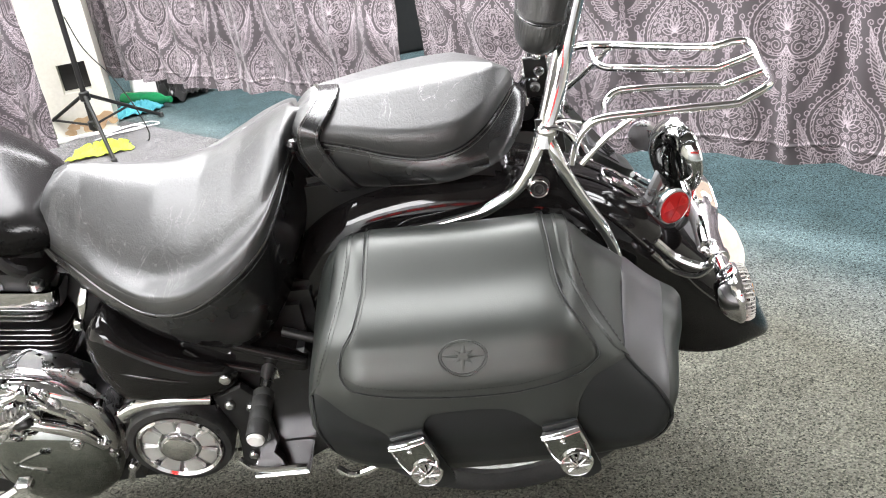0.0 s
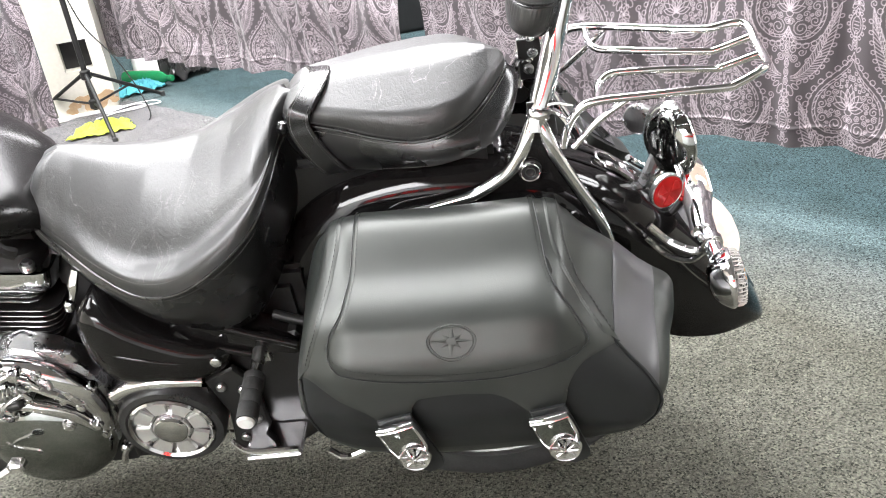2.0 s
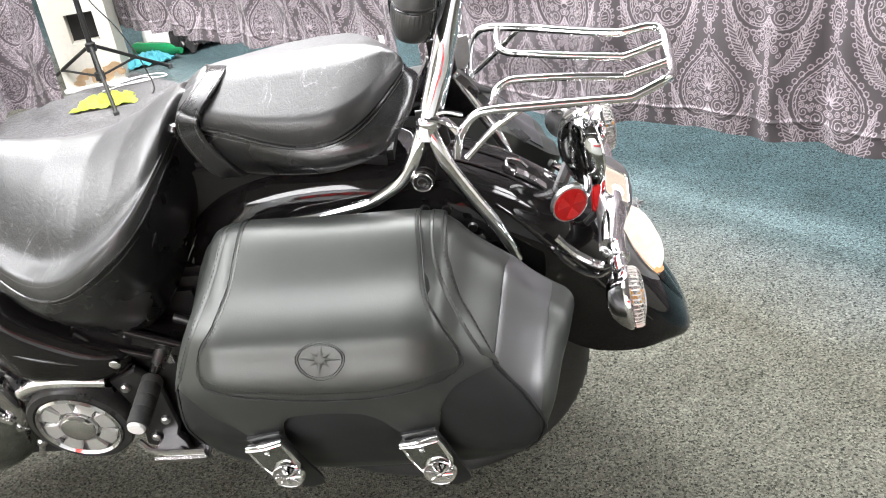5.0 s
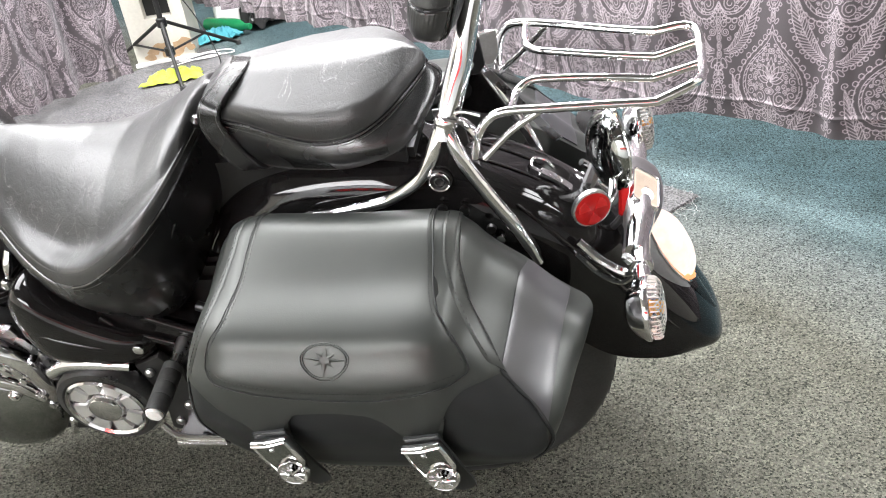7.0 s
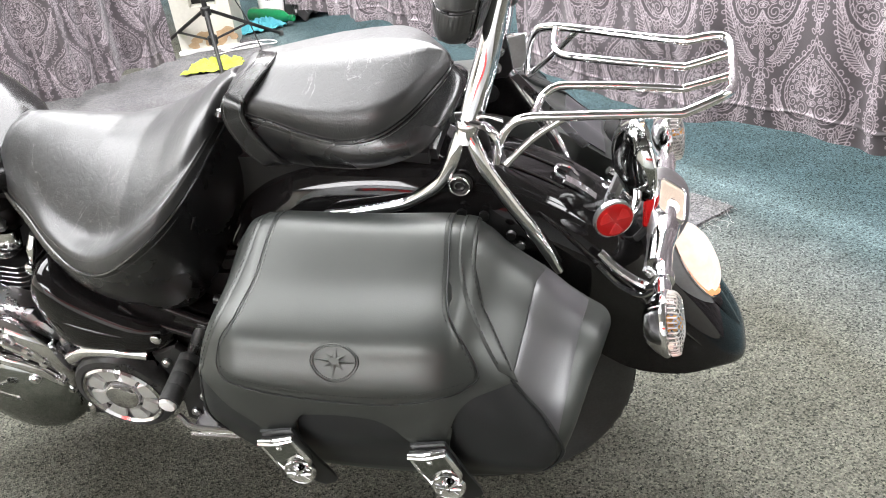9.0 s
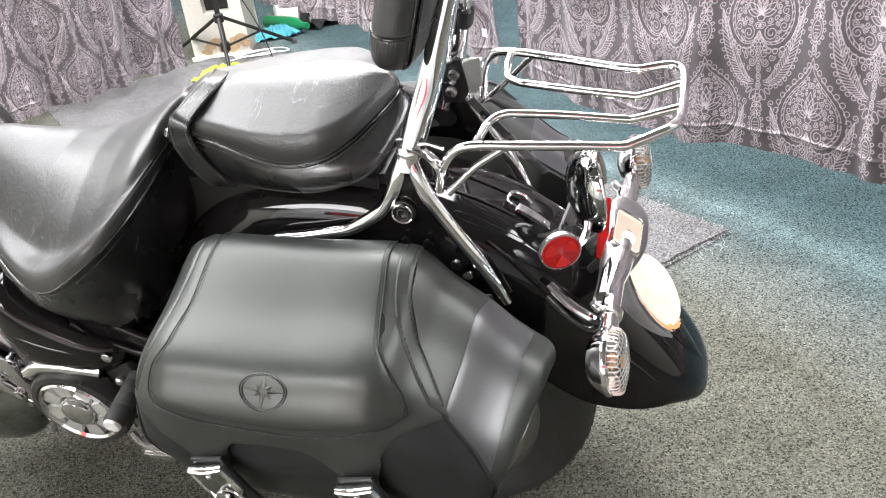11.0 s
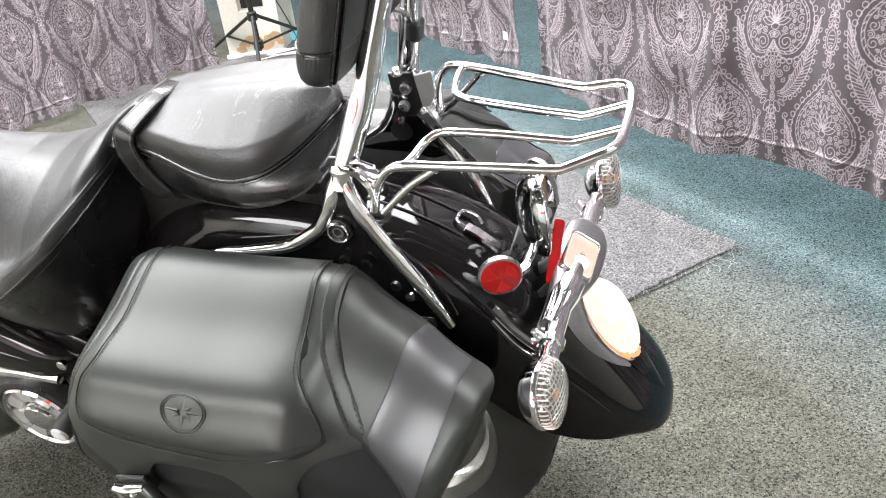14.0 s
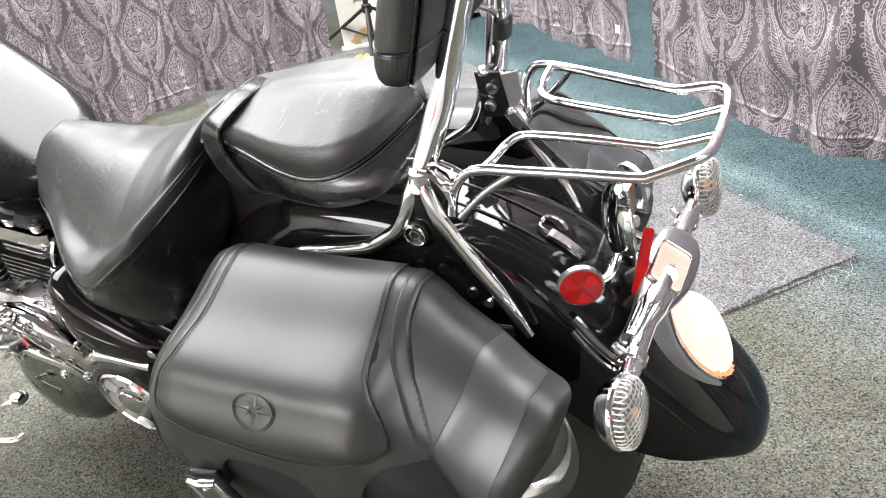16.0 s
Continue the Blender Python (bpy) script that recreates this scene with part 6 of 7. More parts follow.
part("swingarm", join(block(-0.45, 0.02, -0.135, -0.105, 0.29, 0.36, 0.01), block(-0.45, 0.02, 0.105, 0.135, 0.29, 0.36, 0.01)), BLACK, bike)
part("belt_guard", block(-0.48, -0.02, -0.155, -0.137, 0.375, 0.392, 0.004), PAINT, bike)
peg = part("passenger_peg", revolve([(0.012, 0.0), (0.0165, -0.004), (0.0165, -0.014), (0.0155, -0.016), (0.0165, -0.018), (0.0165, -0.036), (0.0155, -0.038), (0.0165, -0.040), (0.0165, -0.058), (0.0155, -0.060), (0.0165, -0.062), (0.0165, -0.080), (0.0160, -0.088)], (-0.392, -0.216, 0.483), (0.02, 1, 0.13), 24), RUBBER, bike, "ribbed black rubber passenger footpeg")
part("peg_cap", revolve([(0.0130, 0.0), (0.0138, -0.004), (0.012, -0.008), (0.001, -0.0095)], (-0.3945, -0.300, 0.4718), (0.02, 1, 0.13), 24), WHITEPL, peg, "white end cap")
part("peg_mount", join(tube([(-0.385, -0.15, 0.50), (-0.39, -0.19, 0.488), (-0.392, -0.218, 0.483)], [0.014, 0.011, 0.009], 10, 4), block(-0.405, -0.375, -0.165, -0.14, 0.455, 0.525, 0.005)), DULL, peg)

# drive pulley cover: a ring with eight windows round a turned hub
P0 = (-0.562, -0.200, 0.372)
DARKCAST = surface("dark_cast_metal", (0.05, 0.05, 0.05), (0.09, 0.09, 0.09), 0.32, 0.7, 30, 300, 0.05)
PETAL = surface("cast_bright_alloy", (0.70, 0.70, 0.68), (0.80, 0.80, 0.78), 0.36, 0.75, 40, 300, 0.05)
pul = part("pulley_cover", revolve([(0.086, 0.03), (0.088, 0.0), (0.084, -0.008), (0.074, -0.010), (0.070, -0.006), (0.068, 0.0), (0.03, 0.002), (0.03, 0.03)], P0, (0, 1, 0.06), 56), DARKCAST, bike, "round brushed metal pulley cover with eight windows")
part("face_plate", revolve([(0.066, 0.004), (0.066, -0.001), (0.028, -0.002), (0.028, 0.004)], P0, (0, 1, 0.06), 56, False), DULL, pul)
part("outer_ring", revolve([(0.068, -0.004), (0.071, -0.010), (0.068, -0.014), (0.064, -0.010), (0.064, -0.002), (0.068, -0.004)], P0, (0, 1, 0.06), 56, False), CHROME, pul)
part("hub", revolve([(0.030, 0.0), (0.030, -0.012), (0.027, -0.016), (0.012, -0.019), (0.001, -0.020)], P0, (0, 1, 0.06), 40), CHROME, pul, "turned bright hub")
for k in range(8):
    a = k * math.pi / 4 + 0.2
    ring0 = [(0.036, -0.30), (0.060, -0.27), (0.062, 0.0), (0.060, 0.27), (0.036, 0.30), (0.035, 0.0)]
    part("spoke_panel", loft([[(P0[0] + r * math.cos(a + q), P0[1] - y, P0[2] + r * math.sin(a + q)) for r, q in ring0] for y in (0.002, 0.009)]), PETAL, pul, smooth=False)
part("pulley_case", join(block(-0.65, -0.47, -0.185, -0.10, 0.29, 0.455, 0.02), tube([(-0.64, -0.19, 0.44), (-0.60, -0.195, 0.462), (-0.55, -0.197, 0.468), (-0.49, -0.19, 0.455)], 0.012, 10, 5)), CHROME, bike, "chrome gear case")
part("case_bracket", slab([(-0.49, 0.45), (-0.44, 0.47), (-0.41, 0.43), (-0.41, 0.33), (-0.44, 0.27), (-0.48, 0.29), (-0.47, 0.37)], -0.17, -0.185, 0.004), BLACK, bike)
for x, z in ((-0.465, 0.435), (-0.432, 0.425), (-0.425, 0.355), (-0.455, 0.315), (-0.64, 0.43)):
    part("case_bolt", revolve([(0.008, 0), (0.008, -0.006), (0.005, -0.009), (0.001, -0.009)], (x, -0.186, z), (0, 1, 0), 10), DULL, bike)
part("step_bar", join(tube([(-0.47, -0.215, 0.335), (-0.44, -0.225, 0.318), (-0.36, -0.225, 0.315)], 0.006, 8, 4), block(-0.45, -0.355, -0.235, -0.16, 0.300, 0.312, 0.003)), CHROME, bike, "chrome edged step plate")
part("stand_pivot", join(tube([(-0.32, -0.20, 0.275), (-0.29, -0.21, 0.265), (-0.24, -0.205, 0.280)], 0.006, 8, 4)), CHROME, bike)
part("side_stand", join(tube([(-1.32, -0.12, 0.20), (-1.31, -0.20, 0.11), (-1.30, -0.26, 0.055)], 0.011, 10, 4), block(-1.33, -1.27, -0.285, -0.24, 0.044, 0.056, 0.003)), BLACK, bike)

# engine: crankcase, clutch cover, two finned cylinders
case = part("crankcase", block(-1.05, -0.64, -0.13, 0.14, 0.17, 0.44, 0.05), BLACK, bike, "black engine case")
part("clutch_cover", revolve([(0.100, 0.05), (0.112, 0.0), (0.110, -0.014), (0.100, -0.030), (0.080, -0.044), (0.05, -0.053), (0.02, -0.056), (0.001, -0.0565)], (-0.800, -0.150, 0.330), (0, 1, 0.05), 64), DARKCHROME, case, "domed chrome engine cover with its dark reflection painted in")
part("cover_base", slab([(-0.95, 0.50), (-0.86, 0.522), (-0.79, 0.530), (-0.735, 0.510), (-0.695, 0.478), (-0.675, 0.435), (-0.675, 0.36), (-0.690, 0.30), (-0.74, 0.24), (-0.86, 0.23), (-0.95, 0.30)], -0.10, -0.160, 0.008), DULL, case, "cast grey cover base")
part("upper_cover", tube([(-0.885, -0.165, 0.470), (-0.845, -0.175, 0.502), (-0.80, -0.180, 0.516), (-0.758, -0.182, 0.507), (-0.722, -0.180, 0.482), (-0.698, -0.174, 0.446), (-0.690, -0.168, 0.400), (-0.696, -0.162, 0.350), (-0.708, -0.158, 0.322)], [0.012, 0.016, 0.018, 0.019, 0.020, 0.020, 0.018, 0.014, 0.008], 14, 6), CHROME, case, "sculpted chrome upper cover")
part("inner_lip", tube([(-0.870, -0.186, 0.420), (-0.83, -0.196, 0.444), (-0.790, -0.200, 0.450), (-0.754, -0.198, 0.436), (-0.726, -0.190, 0.408), (-0.710, -0.180, 0.372), (-0.706, -0.170, 0.340)], [0.006, 0.009, 0.011, 0.012, 0.011, 0.009, 0.006], 12, 6), CHROME, case)
part("cover_well", tube([(-0.845, -0.168, 0.475), (-0.79, -0.172, 0.484), (-0.745, -0.170, 0.468), (-0.712, -0.168, 0.430), (-0.700, -0.164, 0.385)], 0.014, 10, 5), BLACK, case)
part("cover_rib", tube([(-0.775, -0.196, 0.492), (-0.742, -0.202, 0.478), (-0.715, -0.196, 0.448), (-0.703, -0.186, 0.412)], [0.004, 0.007, 0.007, 0.004], 8, 5), CHROME, case)
for x, y, z in ((-0.744, -0.195, 0.505), (-0.6835, -0.178, 0.448), (-0.700, -0.172, 0.338), (-0.712, -0.172, 0.318), (-0.80, -0.195, 0.525), (-0.735, -0.196, 0.388)):
    part("cover_bolt", join(revolve([(0.011, 0.012), (0.011, -0.002), (0.0095, -0.004), (0.0075, -0.004)], (x, y, z), (0, 1, 0.05), 16, False), revolve([(0.0075, 0.0), (0.0065, -0.007), (0.001, -0.008)], (x, y, z), (0, 1, 0.05), 8)), CHROME, case)
for x, z, r in ((-0.765, 0.492, 0.016), (-0.735, 0.488, 0.013)):
    part("cover_boss", join(revolve([(r, 0.0), (r, -0.010), (r * 0.8, -0.012), (r * 0.62, -0.011), (r * 0.62, -0.002)], (x, -0.192, z), (0, 1, 0.05), 24, False), revolve([(r * 0.6, -0.003), (r * 0.3, -0.006), (0.001, -0.006)], (x, -0.192, z), (0, 1, 0.05), 16)), DULL, case)
linkage = part("shift_linkage", join(tube([(-0.95, -0.200, 0.455), (-0.86, -0.205, 0.487), (-0.775, -0.205, 0.519)], 0.0055, 10, 2), revolve([(0.008, -0.012), (0.011, -0.008), (0.011, 0.008), (0.008, 0.012)], (-0.770, -0.203, 0.520), (0, 1, 0), 16)), CHROME, bike, "polished shift rod and lever")
part("link_arm", tube([(-0.770, -0.205, 0.520), (-0.752, -0.206, 0.508), (-0.742, -0.204, 0.492)], [0.009, 0.008, 0.006], 10, 3, 0.5), CHROME, linkage)
part("second_rod", tube([(-0.95, -0.212, 0.420), (-0.86, -0.216, 0.448), (-0.79, -0.214, 0.462)], 0.0045, 8, 2), CHROME, linkage)
part("rod_joint", revolve([(0.006, -0.012), (0.0085, -0.008), (0.0085, 0.008), (0.006, 0.012)], (-0.79, -0.214, 0.462), (1, 0, 0.2), 12), BLACK, linkage)
part("spring", tube([(-0.815 + 0.0016 * k, -0.212 + 0.009 * math.cos(k * 1.2), 0.478 + 0.0006 * k + 0.009 * math.sin(k * 1.2)) for k in range(30)], 0.0016, 5, 2), DULL, linkage)
part("clamp_ring", revolve([(0.014, -0.006), (0.018, -0.004), (0.018, 0.004), (0.014, 0.006), (0.012, 0.0), (0.014, -0.006)], (-0.815, -0.208, 0.438), (0.1, 1, 0.2), 24, False), CHROME, linkage)
part("cross_link", tube([(-0.86, -0.21, 0.42), (-0.83, -0.216, 0.440), (-0.80, -0.214, 0.466), (-0.775, -0.206, 0.478)], 0.005, 8, 4), DULL, linkage)
for x, y, z, r, h in ((-0.835, -0.19, 0.488, 0.012, 0.02), (-0.812, -0.20, 0.500, 0.009, 0.016), (-0.70, -0.185, 0.425, 0.010, 0.014), (-0.695, -0.180, 0.372, 0.009, 0.012), (-0.772, -0.198, 0.462, 0.008, 0.012), (-0.722, -0.192, 0.445, 0.008, 0.010)):
    part("cover_stud", revolve([(r, 0.008), (r, -h * 0.5), (r * 0.75, -h * 0.6), (r * 0.75, -h * 0.9), (r * 0.5, -h), (0.001, -h)], (x, y, z), (0.05, 1, 0.1), 12), CHROME, case)
for pts, r in (([(-0.86, -0.178, 0.515), (-0.82, -0.195, 0.508), (-0.785, -0.204, 0.490), (-0.765, -0.206, 0.465)], 0.0042), ([(-0.845, -0.20, 0.470), (-0.82, -0.208, 0.492), (-0.79, -0.208, 0.500)], 0.0035), ([(-0.725, -0.192, 0.470), (-0.708, -0.196, 0.455), (-0.700, -0.194, 0.432)], 0.0040), ([(-0.90, -0.19, 0.452), (-0.865, -0.204, 0.455), (-0.835, -0.210, 0.448), (-0.80, -0.212, 0.456)], 0.0038)):
    part("cover_pipe", tube(pts, r, 8, 5), CHROME, case)
part("cover_bracket", slab([(-0.745, 0.535), (-0.690, 0.522), (-0.684, 0.505), (-0.700, 0.500), (-0.735, 0.512)], -0.160, -0.172, 0.002), DULL, case)
pedal = part("heel_lever", tube([(-0.93, -0.262, 0.300), (-0.875, -0.262, 0.338), (-0.828, -0.258, 0.362), (-0.806, -0.252, 0.372)], [0.009, 0.010, 0.009, 0.006], 10, 4, 0.6), CHROME, bike, "chrome heel shift lever")
part("pedal_pad", block(-0.822, -0.795, -0.268, -0.244, 0.362, 0.380, 0.004), CHROME, pedal)
part("floorboard_edge", tube([(-1.02, -0.30, 0.258), (-0.93, -0.295, 0.262), (-0.865, -0.286, 0.270), (-0.852, -0.270, 0.272)], 0.008, 10, 4), CHROME, bike, "chrome floorboard edge")
part("drain_bolt", join(revolve([(0.010, 0), (0.010, -0.012), (0.006, -0.016), (0.001, -0.016)], (-0.672, -0.165, 0.300), (0.3, 1, 0.1), 12), tube([(-0.672, -0.170, 0.300), (-0.682, -0.172, 0.285), (-0.690, -0.172, 0.262)], 0.006, 8, 3)), CHROME, bike)


FIN = surface("polished_fin_edge", (0.62, 0.62, 0.62), (0.78, 0.78, 0.78), 0.22, 1.0)


def cylinder(base, lean):
    """A finned barrel: a dark core, a stack of thin plates with polished edges that widen upward, and a bright head plate."""
    ax = np.array((math.sin(lean), 0, math.cos(lean)))
    tilt = lean - 0.12 if lean > 0 else lean
    fx, fz = np.array((math.cos(tilt), 0, -math.sin(tilt))), np.array((math.sin(tilt), 0, math.cos(tilt)))
    core = part("cylinder", revolve([(0.050, 0.0), (0.056, 0.20)], base, ax, 40), BLACK, bike, "black finned engine cylinder with polished fin edges")
    for k in range(13):
        c = np.array(base) + ax * (0.030 + 0.0112 * k)
        w = min(1.0, 0.74 + 0.035 * k)
        out = rounded(0.085 * w, 0.104 * (0.5 + 0.5 * w), 0.026 * w, 6)
        rim = [[c + fx * a * q + np.array((0, 1, 0)) * b * q + fz * z for a, b in out] for q, z in ((0.96, -0.0018), (1.0, -0.0011), (1.0, 0.0011), (0.96, 0.0018))]
        fin = part("fin", loft(rim), BLACK, core, sharp=30)
        fin.data.materials.append(FIN)
        for face in fin.data.polygons:
            if len(face.vertices) == 4 and abs(face.normal.dot(Vector(fz))) < 0.5:
                face.material_index = 1
    head = np.array(base) + ax * 0.195
    for k in (0, 1):
        part("short_fin", loft([[head + fx * a * q + np.array((0, 1, 0)) * b * q + fz * (z + 0.010 * k - 0.012) for a, b in rounded(0.060, 0.103, 0.02, 6)] for q, z in ((0.97, -0.0016), (1.0, -0.0008), (1.0, 0.0008), (0.97, 0.0016))]), FIN, core, sharp=30)
    part("rocker_cover", loft([[head + fx * a * q + np.array((0, 1, 0)) * b * q + fz * z for a, b in rounded(0.066, 0.090, 0.04, 6)] for q, z in ((1.0, 0.0), (1.0, 0.055), (0.96, 0.068), (0.80, 0.076))]), BLACK, core)
    part("head_plate", loft([[head + fx * a * q + np.array((0, 1, 0)) * (b * q) + fz * z for a, b in rounded(0.085, 0.106, 0.022, 6)] for q, z in ((0.94, 0.006), (0.98, 0.012), (1.0, 0.020), (1.02, 0.044), (1.015, 0.048), (0.96, 0.049))]), CHROME, core, "chrome head trim plate")
    for sx in (-0.048, -0.014, 0.050):
        c = head + fx * sx - np.array((0, 0.088, 0)) + fz * 0.049
        part("head_bolt", join(revolve([(0.012, 0.0), (0.012, 0.006), (0.010, 0.008), (0.008, 0.007)], c, fz, 16, False), revolve([(0.0075, 0.002), (0.007, 0.012), (0.001, 0.013)], c, fz, 8)), DULL, core)


cylinder((-0.848, 0.0, 0.41), 0.26)
cylinder((-0.985, 0.0, 0.41), -0.42)
part("intake_cover", join(tube([(-0.645, -0.128, 0.655), (-0.655, -0.136, 0.630), (-0.664, -0.138, 0.608)], [0.009, 0.013, 0.008], 12, 4, 0.6), revolve([(0.006, -0.01), (0.009, -0.006), (0.009, 0.006), (0.006, 0.01)], (-0.672, -0.140, 0.594), (0.4, 0, 1), 12)), CHROME, bike, "small chrome intake bracket")

# fuel tank
rings = []
for x, hw, z0, z1 in ((-1.37, 0.03, 0.86, 0.90), (-1.36, 0.08, 0.82, 0.95), (-1.31, 0.13, 0.78, 0.99), (-1.18, 0.17, 0.745, 1.02), (-1.05, 0.178, 0.730, 1.005), (-0.95, 0.172, 0.722, 0.955), (-0.88, 0.164, 0.716, 0.900), (-0.82, 0.154, 0.708, 0.852), (-0.77, 0.143, 0.700, 0.812), (-0.73, 0.124, 0.694, 0.778), (-0.70, 0.092, 0.690, 0.750), (-0.685, 0.060, 0.692, 0.732), (-0.678, 0.030, 0.698, 0.718)):
    ring = []
    for a in np.linspace(0, 2 * math.pi, 48, endpoint=False):
        c, q = math.cos(a), math.sin(a)
        ring.append((x, hw * math.copysign(abs(c) ** 0.75, c), lerp(z0, z1, 0.5 + 0.5 * math.copysign(abs(q) ** 0.8, q))))
    rings.append(ring)
tank = part("fuel_tank", loft(rings), TANKP, bike, "glossy black teardrop fuel tank", sharp=70)
part("tank_trim", tube([(-0.95, -0.166, 0.745), (-0.87, -0.156, 0.734), (-0.80, -0.138, 0.722), (-0.75, -0.108, 0.712), (-0.715, -0.066, 0.708)], 0.004, 8, 4), CHROME, tank)
part("tank_mount", join(tube([(-0.76, -0.12, 0.725), (-0.74, -0.13, 0.705), (-0.73, -0.12, 0.69)], 0.010, 8, 4), revolve([(0.018, 0), (0.018, -0.02), (0.012, -0.024), (0.011, -0.014), (0.001, -0.014)], (-0.775, -0.11, 0.725), (0, 1, 0), 20)), BLACK, bike)
part("backbone_frame", join(block(-1.25, -0.72, -0.05, 0.05, 0.64, 0.73, 0.015), block(-0.72, -0.30, -0.05, 0.05, 0.57, 0.64, 0.015)), BLACK, bike)
part("battery_box", block(-0.735, -0.600, -0.045, 0.06, 0.42, 0.655, 0.012), BLACK, bike, "plain black battery box")
part("rear_shock_cover", block(-0.36, -0.30, -0.11, -0.07, 0.40, 0.60, 0.01), BLACK, bike)
part("bag_mount", join(block(-0.22, 0.16, -0.128, -0.122, 0.58, 0.60, 0.002), *[revolve([(0.007, 0), (0.007, -0.006), (0.001, -0.007)], (x, -0.125, z), (0, 1, 0), 12) for x, z in ((0.055, 0.692), (0.085, 0.688), (0.118, 0.654))]), BLACK, bike)

# fender inner trim seen beside the rack: tool roll strap and latch
part("fender_latch", join(loft([[(x - 0.002, y - 0.007, z), (x + 0.002, y - 0.007, z + 0.004), (x + 0.002, y + 0.007, z + 0.004), (x - 0.002, y + 0.007, z)] for x, y, z in ((0.180, -0.010, 0.661), (0.194, -0.011, 0.653), (0.210, -0.012, 0.640), (0.222, -0.013, 0.629))]), tube([(0.180, -0.014, 0.666), (0.168, -0.008, 0.672), (0.170, 0.012, 0.672), (0.186, 0.016, 0.664), (0.198, 0.006, 0.656)], 0.0025, 8, 5)), CHROME, bike, "small chrome latch on the fender")
for y in (-0.026, 0.014):
    part("fender_seam", tube([(0.04, y, 0.722), (0.10, y, 0.702), (0.15, y, 0.678), (0.18, y, 0.659)], 0.0016, 6, 4), BLACK, bike)
for h in (-1, 1):
    plate = part("strut_plate", slab([(0.062, 0.835), (0.098, 0.836), (0.103, 0.782), (0.092, 0.768), (0.064, 0.766)], h * 0.100, h * 0.106, 0.0015), BLACK, bike, "black strut plate with two bolts")
    for x, z in ((0.086, 0.814), (0.078, 0.786)):
        part("plate_bolt", revolve([(0.0085, 0), (0.0085, -h * 0.005), (0.006, -h * 0.0075), (0.001, -h * 0.0075)], (x, h * 0.100, z), (0, 1, 0), 14), DULL, plate)
    if h < 0:
        continue
    part("stay_strip", loft([[(x - 0.006, h * y, z - 0.003), (x + 0.006, h * y, z + 0.003), (x + 0.006, h * (y - 0.002), z + 0.004), (x - 0.006, h * (y - 0.002), z - 0.002)] for x, y, z in ((0.104, 0.100, 0.772), (0.134, 0.102, 0.730), (0.166, 0.104, 0.686), (0.20, 0.106, 0.64))]), DULL, bike, "flat grey metal stay")
    part("angle_bracket", join(slab([(0.100, 0.832), (0.126, 0.838), (0.126, 0.800), (0.116, 0.784), (0.104, 0.782)], h * 0.100, h * 0.104, 0.001)), ZINC, bike)

# ---------------------------------------------------------------- round the room
pillar = thing("pillar", pose(-1.60, 4.62, 0, 0, 0, 14), "cream painted pillar with chipped plaster at its foot", "pillar", kind="structure")
W, D = 0.142, 0.20
HX0, HX1, HZ0, HZ1 = -0.050, 0.080, 0.225, 0.365
part("shaft", join(block(-W, HX0, -D, D, 0, CEILING), block(HX1, W, -D, D, 0, CEILING), block(HX0, HX1, -D, D, 0, HZ0), block(HX0, HX1, -D, D, HZ1, CEILING), block(HX0, HX1, -D + 0.09, D, HZ0, HZ1)), WALLP, pillar, smooth=False)
part("opening_lining", block(HX0, HX1, -D + 0.080, -D + 0.086, HZ0, HZ1), BLACK, pillar, "dark square opening in the plaster", smooth=False)
chips = []
rng = random.Random(9)
for k in range(9):
    cx, cz = -0.07 + 0.024 * k + rng.uniform(-0.01, 0.01), 0.02 + 0.05 * math.sin(k * 0.7) ** 2
    r = rng.uniform(0.022, 0.045)
    ring = [(cx + r * rng.uniform(0.7, 1.2) * math.cos(a), cz + 0.02 + 0.75 * r * rng.uniform(0.6, 1.1) * math.sin(a)) for a in np.linspace(0, 6.2832, 11, endpoint=False)]
    chips.append(loft([[(x, y, max(z, 0.004)) for x, z in ring] for y in (-D + 0.002, -D - 0.0015 - 0.0006 * k)]))
part("bare_patch", join(*chips), PLASTER, pillar, "chipped brown plaster", smooth=False)
part("skirting", block(-W - 0.012, W + 0.012, -D - 0.018, -D, 0.0, 0.022, 0.003), WHITEPL, pillar, smooth=False)

stand = thing("light_stand", pose(-1.47, 4.30, 0), "black folding tripod light stand", "light stand")
part("pole", join(tube([(0, 0, 0.06), (0, 0, 1.0)], 0.013, 14, 1), tube([(0, 0, 1.0), (0, 0, 1.9)], 0.010, 14, 1)), STANDBLK, stand)
for z in (0.23, 0.09, 0.74):
    part("collar", revolve([(0.014, -0.025), (0.024, -0.018), (0.024, 0.018), (0.014, 0.025)], (0, 0, z), (0, 0, 1), 20), STANDBLK, stand)
part("knob", join(tube([(0, 0, 0.78), (0.03, -0.03, 0.78)], 0.007, 8, 1), revolve([(0.01, -0.012), (0.016, -0.008), (0.016, 0.008), (0.01, 0.012)], (0.035, -0.035, 0.78), (1, -1, 0), 12)), STANDBLK, stand)
for fx, fy in ((0.24, 0.30), (-0.39, 0.18), (0.17, -0.37)):
    leg = part("leg", tube([(fx * 0.05, fy * 0.05, 0.23), (fx, fy, 0.012)], 0.009, 10, 1), STANDBLK, stand)
    part("brace", tube([(fx * 0.04, fy * 0.04, 0.09), (fx * 0.55, fy * 0.55, 0.115)], 0.006, 8, 1), STANDBLK, stand)
    part("foot", revolve([(0.008, -0.012), (0.013, -0.010), (0.013, 0.010), (0.008, 0.012)], (fx, fy, 0.013), (0, 0, 1), 12), RUBBER, leg)
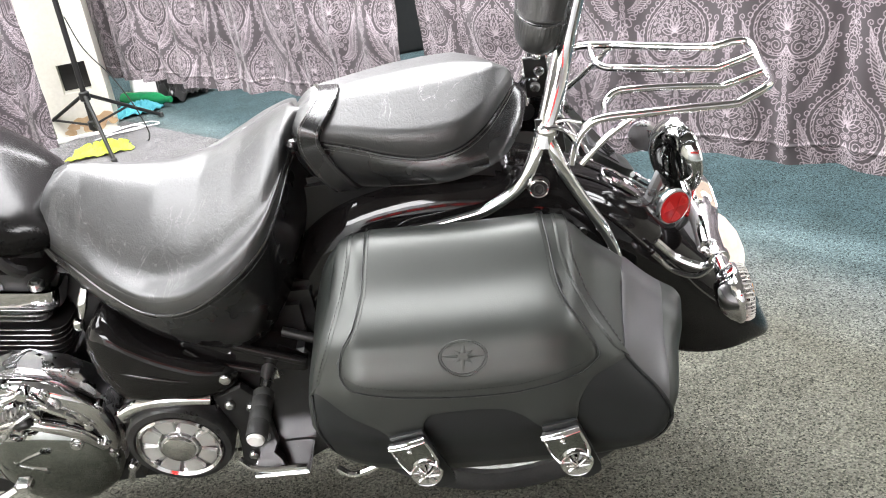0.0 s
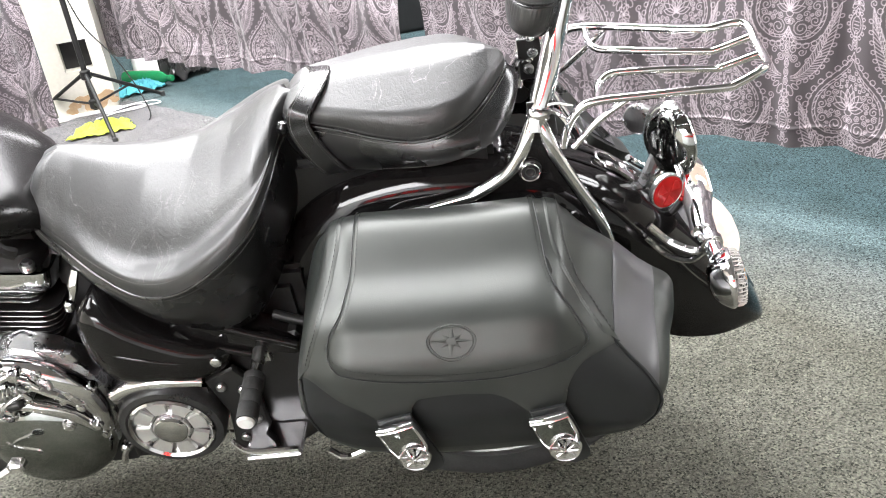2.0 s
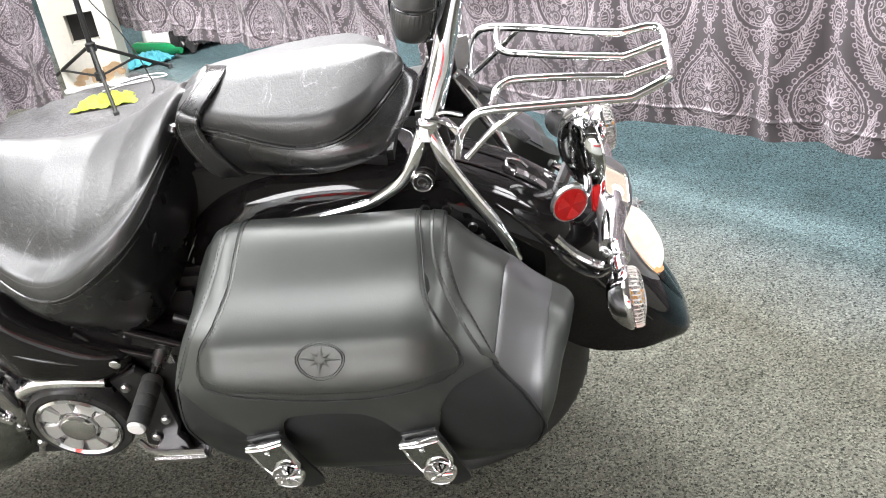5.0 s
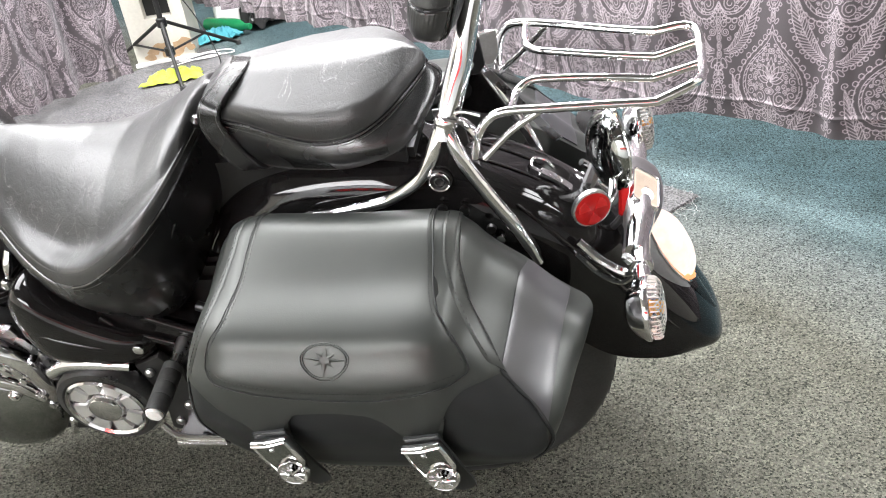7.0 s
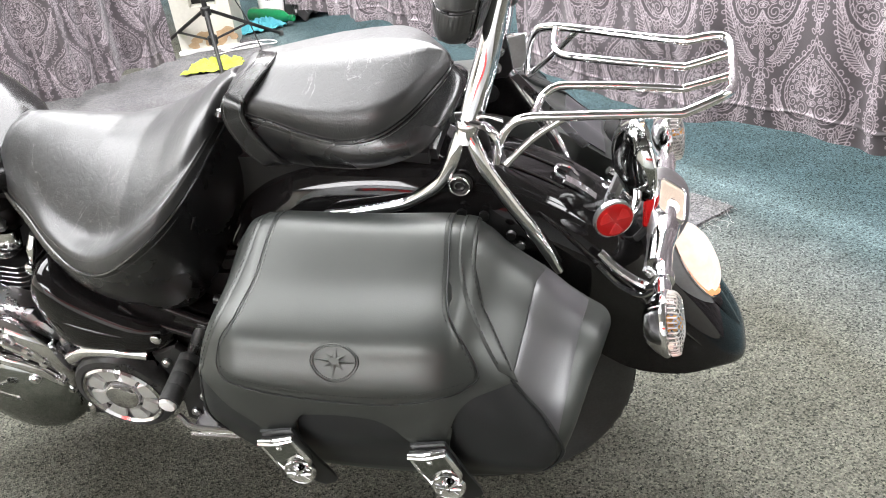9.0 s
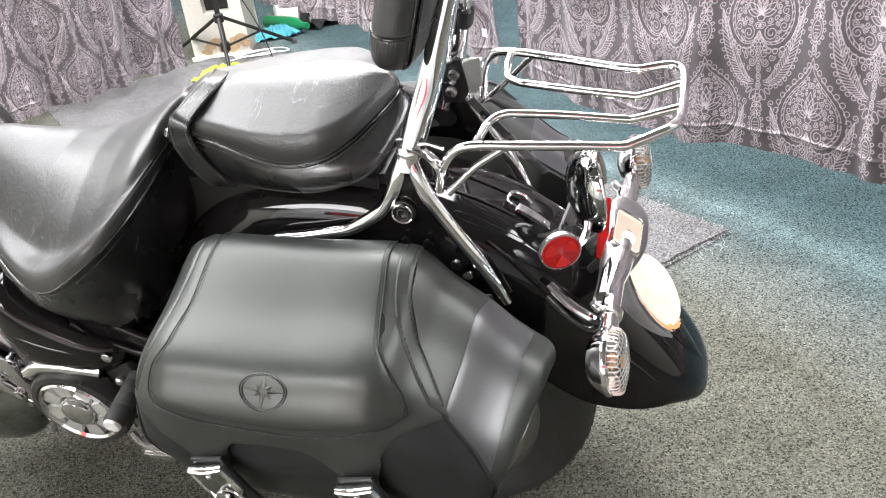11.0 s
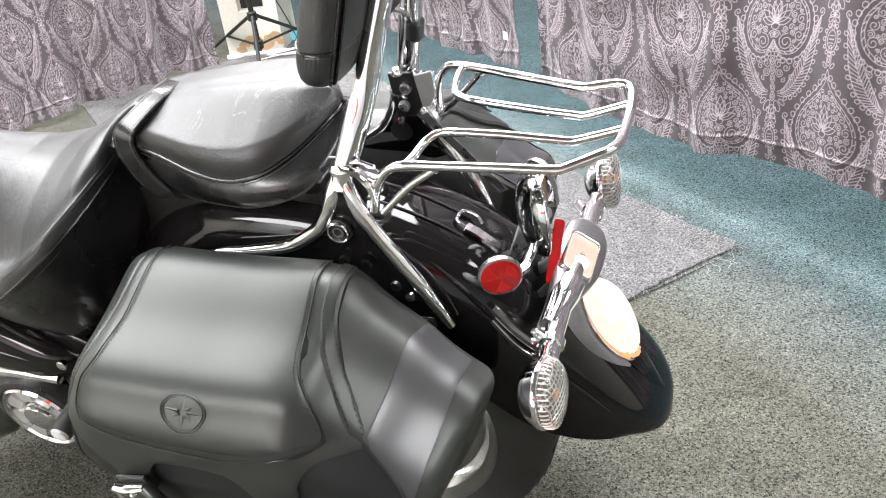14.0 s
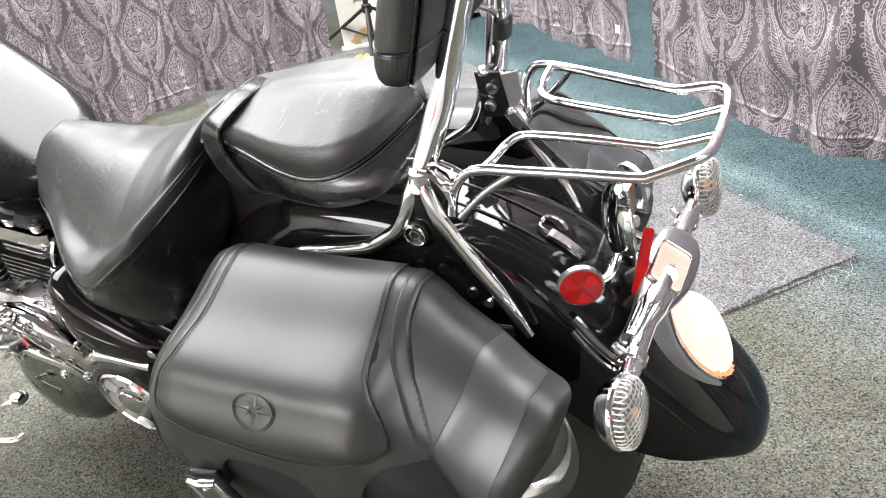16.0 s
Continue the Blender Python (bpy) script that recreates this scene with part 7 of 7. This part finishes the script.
solid("stand_cable", tube([(-1.45, 4.29, 0.60), (-1.40, 4.27, 0.45), (-1.30, 4.25, 0.30), (-1.22, 4.22, 0.12), (-1.21, 4.18, 0.006), (-1.40, 4.12, 0.005), (-1.62, 4.15, 0.005), (-1.80, 4.22, 0.005)], 0.003, 8, 8), STANDBLK, "thin black cable hanging from the light stand", "cable", smooth=True)
solid("white_cable", tube([(-1.46, 4.40, 0.010), (-1.34, 4.46, 0.016), (-1.27, 4.42, 0.012), (-1.36, 4.36, 0.018), (-1.46, 4.35, 0.024), (-1.38, 4.41, 0.028), (-1.26, 4.48, 0.018), (-1.21, 4.44, 0.012), (-1.33, 4.38, 0.022), (-1.49, 4.31, 0.012)], 0.0028, 8, 8), WHITEPL, "loosely coiled white cable on the rug", "cable", smooth=True)


def crumpled(w, d, h, seed, n=30):
    """A dropped cloth: a sheet with ridges, draped to the ground at its ragged border."""
    noise.seed_set(seed)
    v = []
    for j in range(n + 1):
        for i in range(n + 1):
            a, b = i / n * 2 - 1, j / n * 2 - 1
            p = Vector((a * 1.7, b * 1.7, seed))
            r = noise.noise(p * 1.3)
            ridge = (1 - abs(noise.noise(p * 2.1))) ** 3
            fall = max(0.0, 1 - max(abs(a), abs(b)) ** 3)
            v.append((w * a * (0.85 + 0.3 * noise.noise(Vector((b * 2, seed, 1)))) + 0.1 * w * r, d * b * (0.85 + 0.3 * noise.noise(Vector((seed, a * 2, 2)))), 0.004 + h * ridge * (0.25 + 0.75 * fall)))
    f = [(j * (n + 1) + i, j * (n + 1) + i + 1, (j + 1) * (n + 1) + i + 1, (j + 1) * (n + 1) + i) for j in range(n) for i in range(n)]
    return v, f


def cloth(name, shape, material, label, m):
    ob = solid(name, shape, material, label, "cloth", smooth=True, m=m)
    mod = ob.modifiers.new("thickness", "SOLIDIFY")
    mod.thickness = 0.003
    return ob


cloth("microfibre_cloth", crumpled(0.15, 0.08, 0.055, 3), CLOTHY, "crumpled lime yellow microfibre cloth on the grey rug", pose(-1.40, 4.10, 0.008, 0, 0, 12))
cloth("teal_rag", crumpled(0.13, 0.08, 0.06, 5), TEAL, "crumpled teal rag beside the pillar", pose(-1.37, 4.74, 0.004, 0, 0, 20))
bottle = thing("green_bottle", pose(-1.345, 4.84, 0.042, 0, 0, -28), "green plastic bottle lying on the carpet", "bottle")
part("body", revolve([(0.012, -0.16), (0.036, -0.155), (0.040, -0.14), (0.040, 0.05), (0.034, 0.09), (0.018, 0.12), (0.015, 0.135)], (0, 0, 0), (1, 0, 0), 28), GREENP, bottle)
part("cap", revolve([(0.017, 0.13), (0.018, 0.135), (0.018, 0.158), (0.015, 0.162)], (0, 0, 0), (1, 0, 0), 20), GREENP, bottle)
jug = thing("white_jug", pose(-1.38, 4.97, 0, 0, 0, 15), "white plastic jug standing behind a green bottle", "jug")
part("body", loft([[(a * s, b * s, z) for a, b in rounded(0.065, 0.10, 0.03, 5)] for s, z in ((0.92, 0.0), (1.0, 0.012), (1.0, 0.12), (0.85, 0.16), (0.45, 0.18))]), WHITEPL, jug)
part("neck", revolve([(0.02, 0.175), (0.022, 0.19), (0.022, 0.205), (0.012, 0.21)], (0, -0.03, 0), (0, 0, 1), 18), GREENP, jug)
bin_bag = solid("black_bag", crumpled(0.22, 0.14, 0.16, 8), BLACK, "crumpled black bag lying under the curtain hem", "bag", smooth=True, m=pose(-1.22, 5.02, 0, 0, 0, -45))
bin_bag.modifiers.new("thickness", "SOLIDIFY").thickness = 0.003
crate = thing("storage_case", pose(0.05, 5.35, 0, 0, 0, 8), "black storage case standing on the carpet behind the curtains", "case")
part("body", block(-0.25, 0.25, -0.18, 0.18, 0.0, 0.42, 0.02), BLACK, crate)
part("lid", block(-0.26, 0.26, -0.19, 0.19, 0.42, 0.46, 0.012), BLACK, crate)
banner = thing("red_sign", pose(-0.4, -3.39, 1.95), "long lit red sign of plain blocks on the wall", "sign")
part("board", block(-2.2, 2.2, 0.0, 0.02, -0.25, 0.25, 0.004), BLACK, banner)
for k in range(9):
    part("letter_block", block(-2.0 + 0.46 * k, -1.66 + 0.46 * k, 0.02, 0.03, -0.17, 0.17, 0.004), SIGNGLOW, banner)
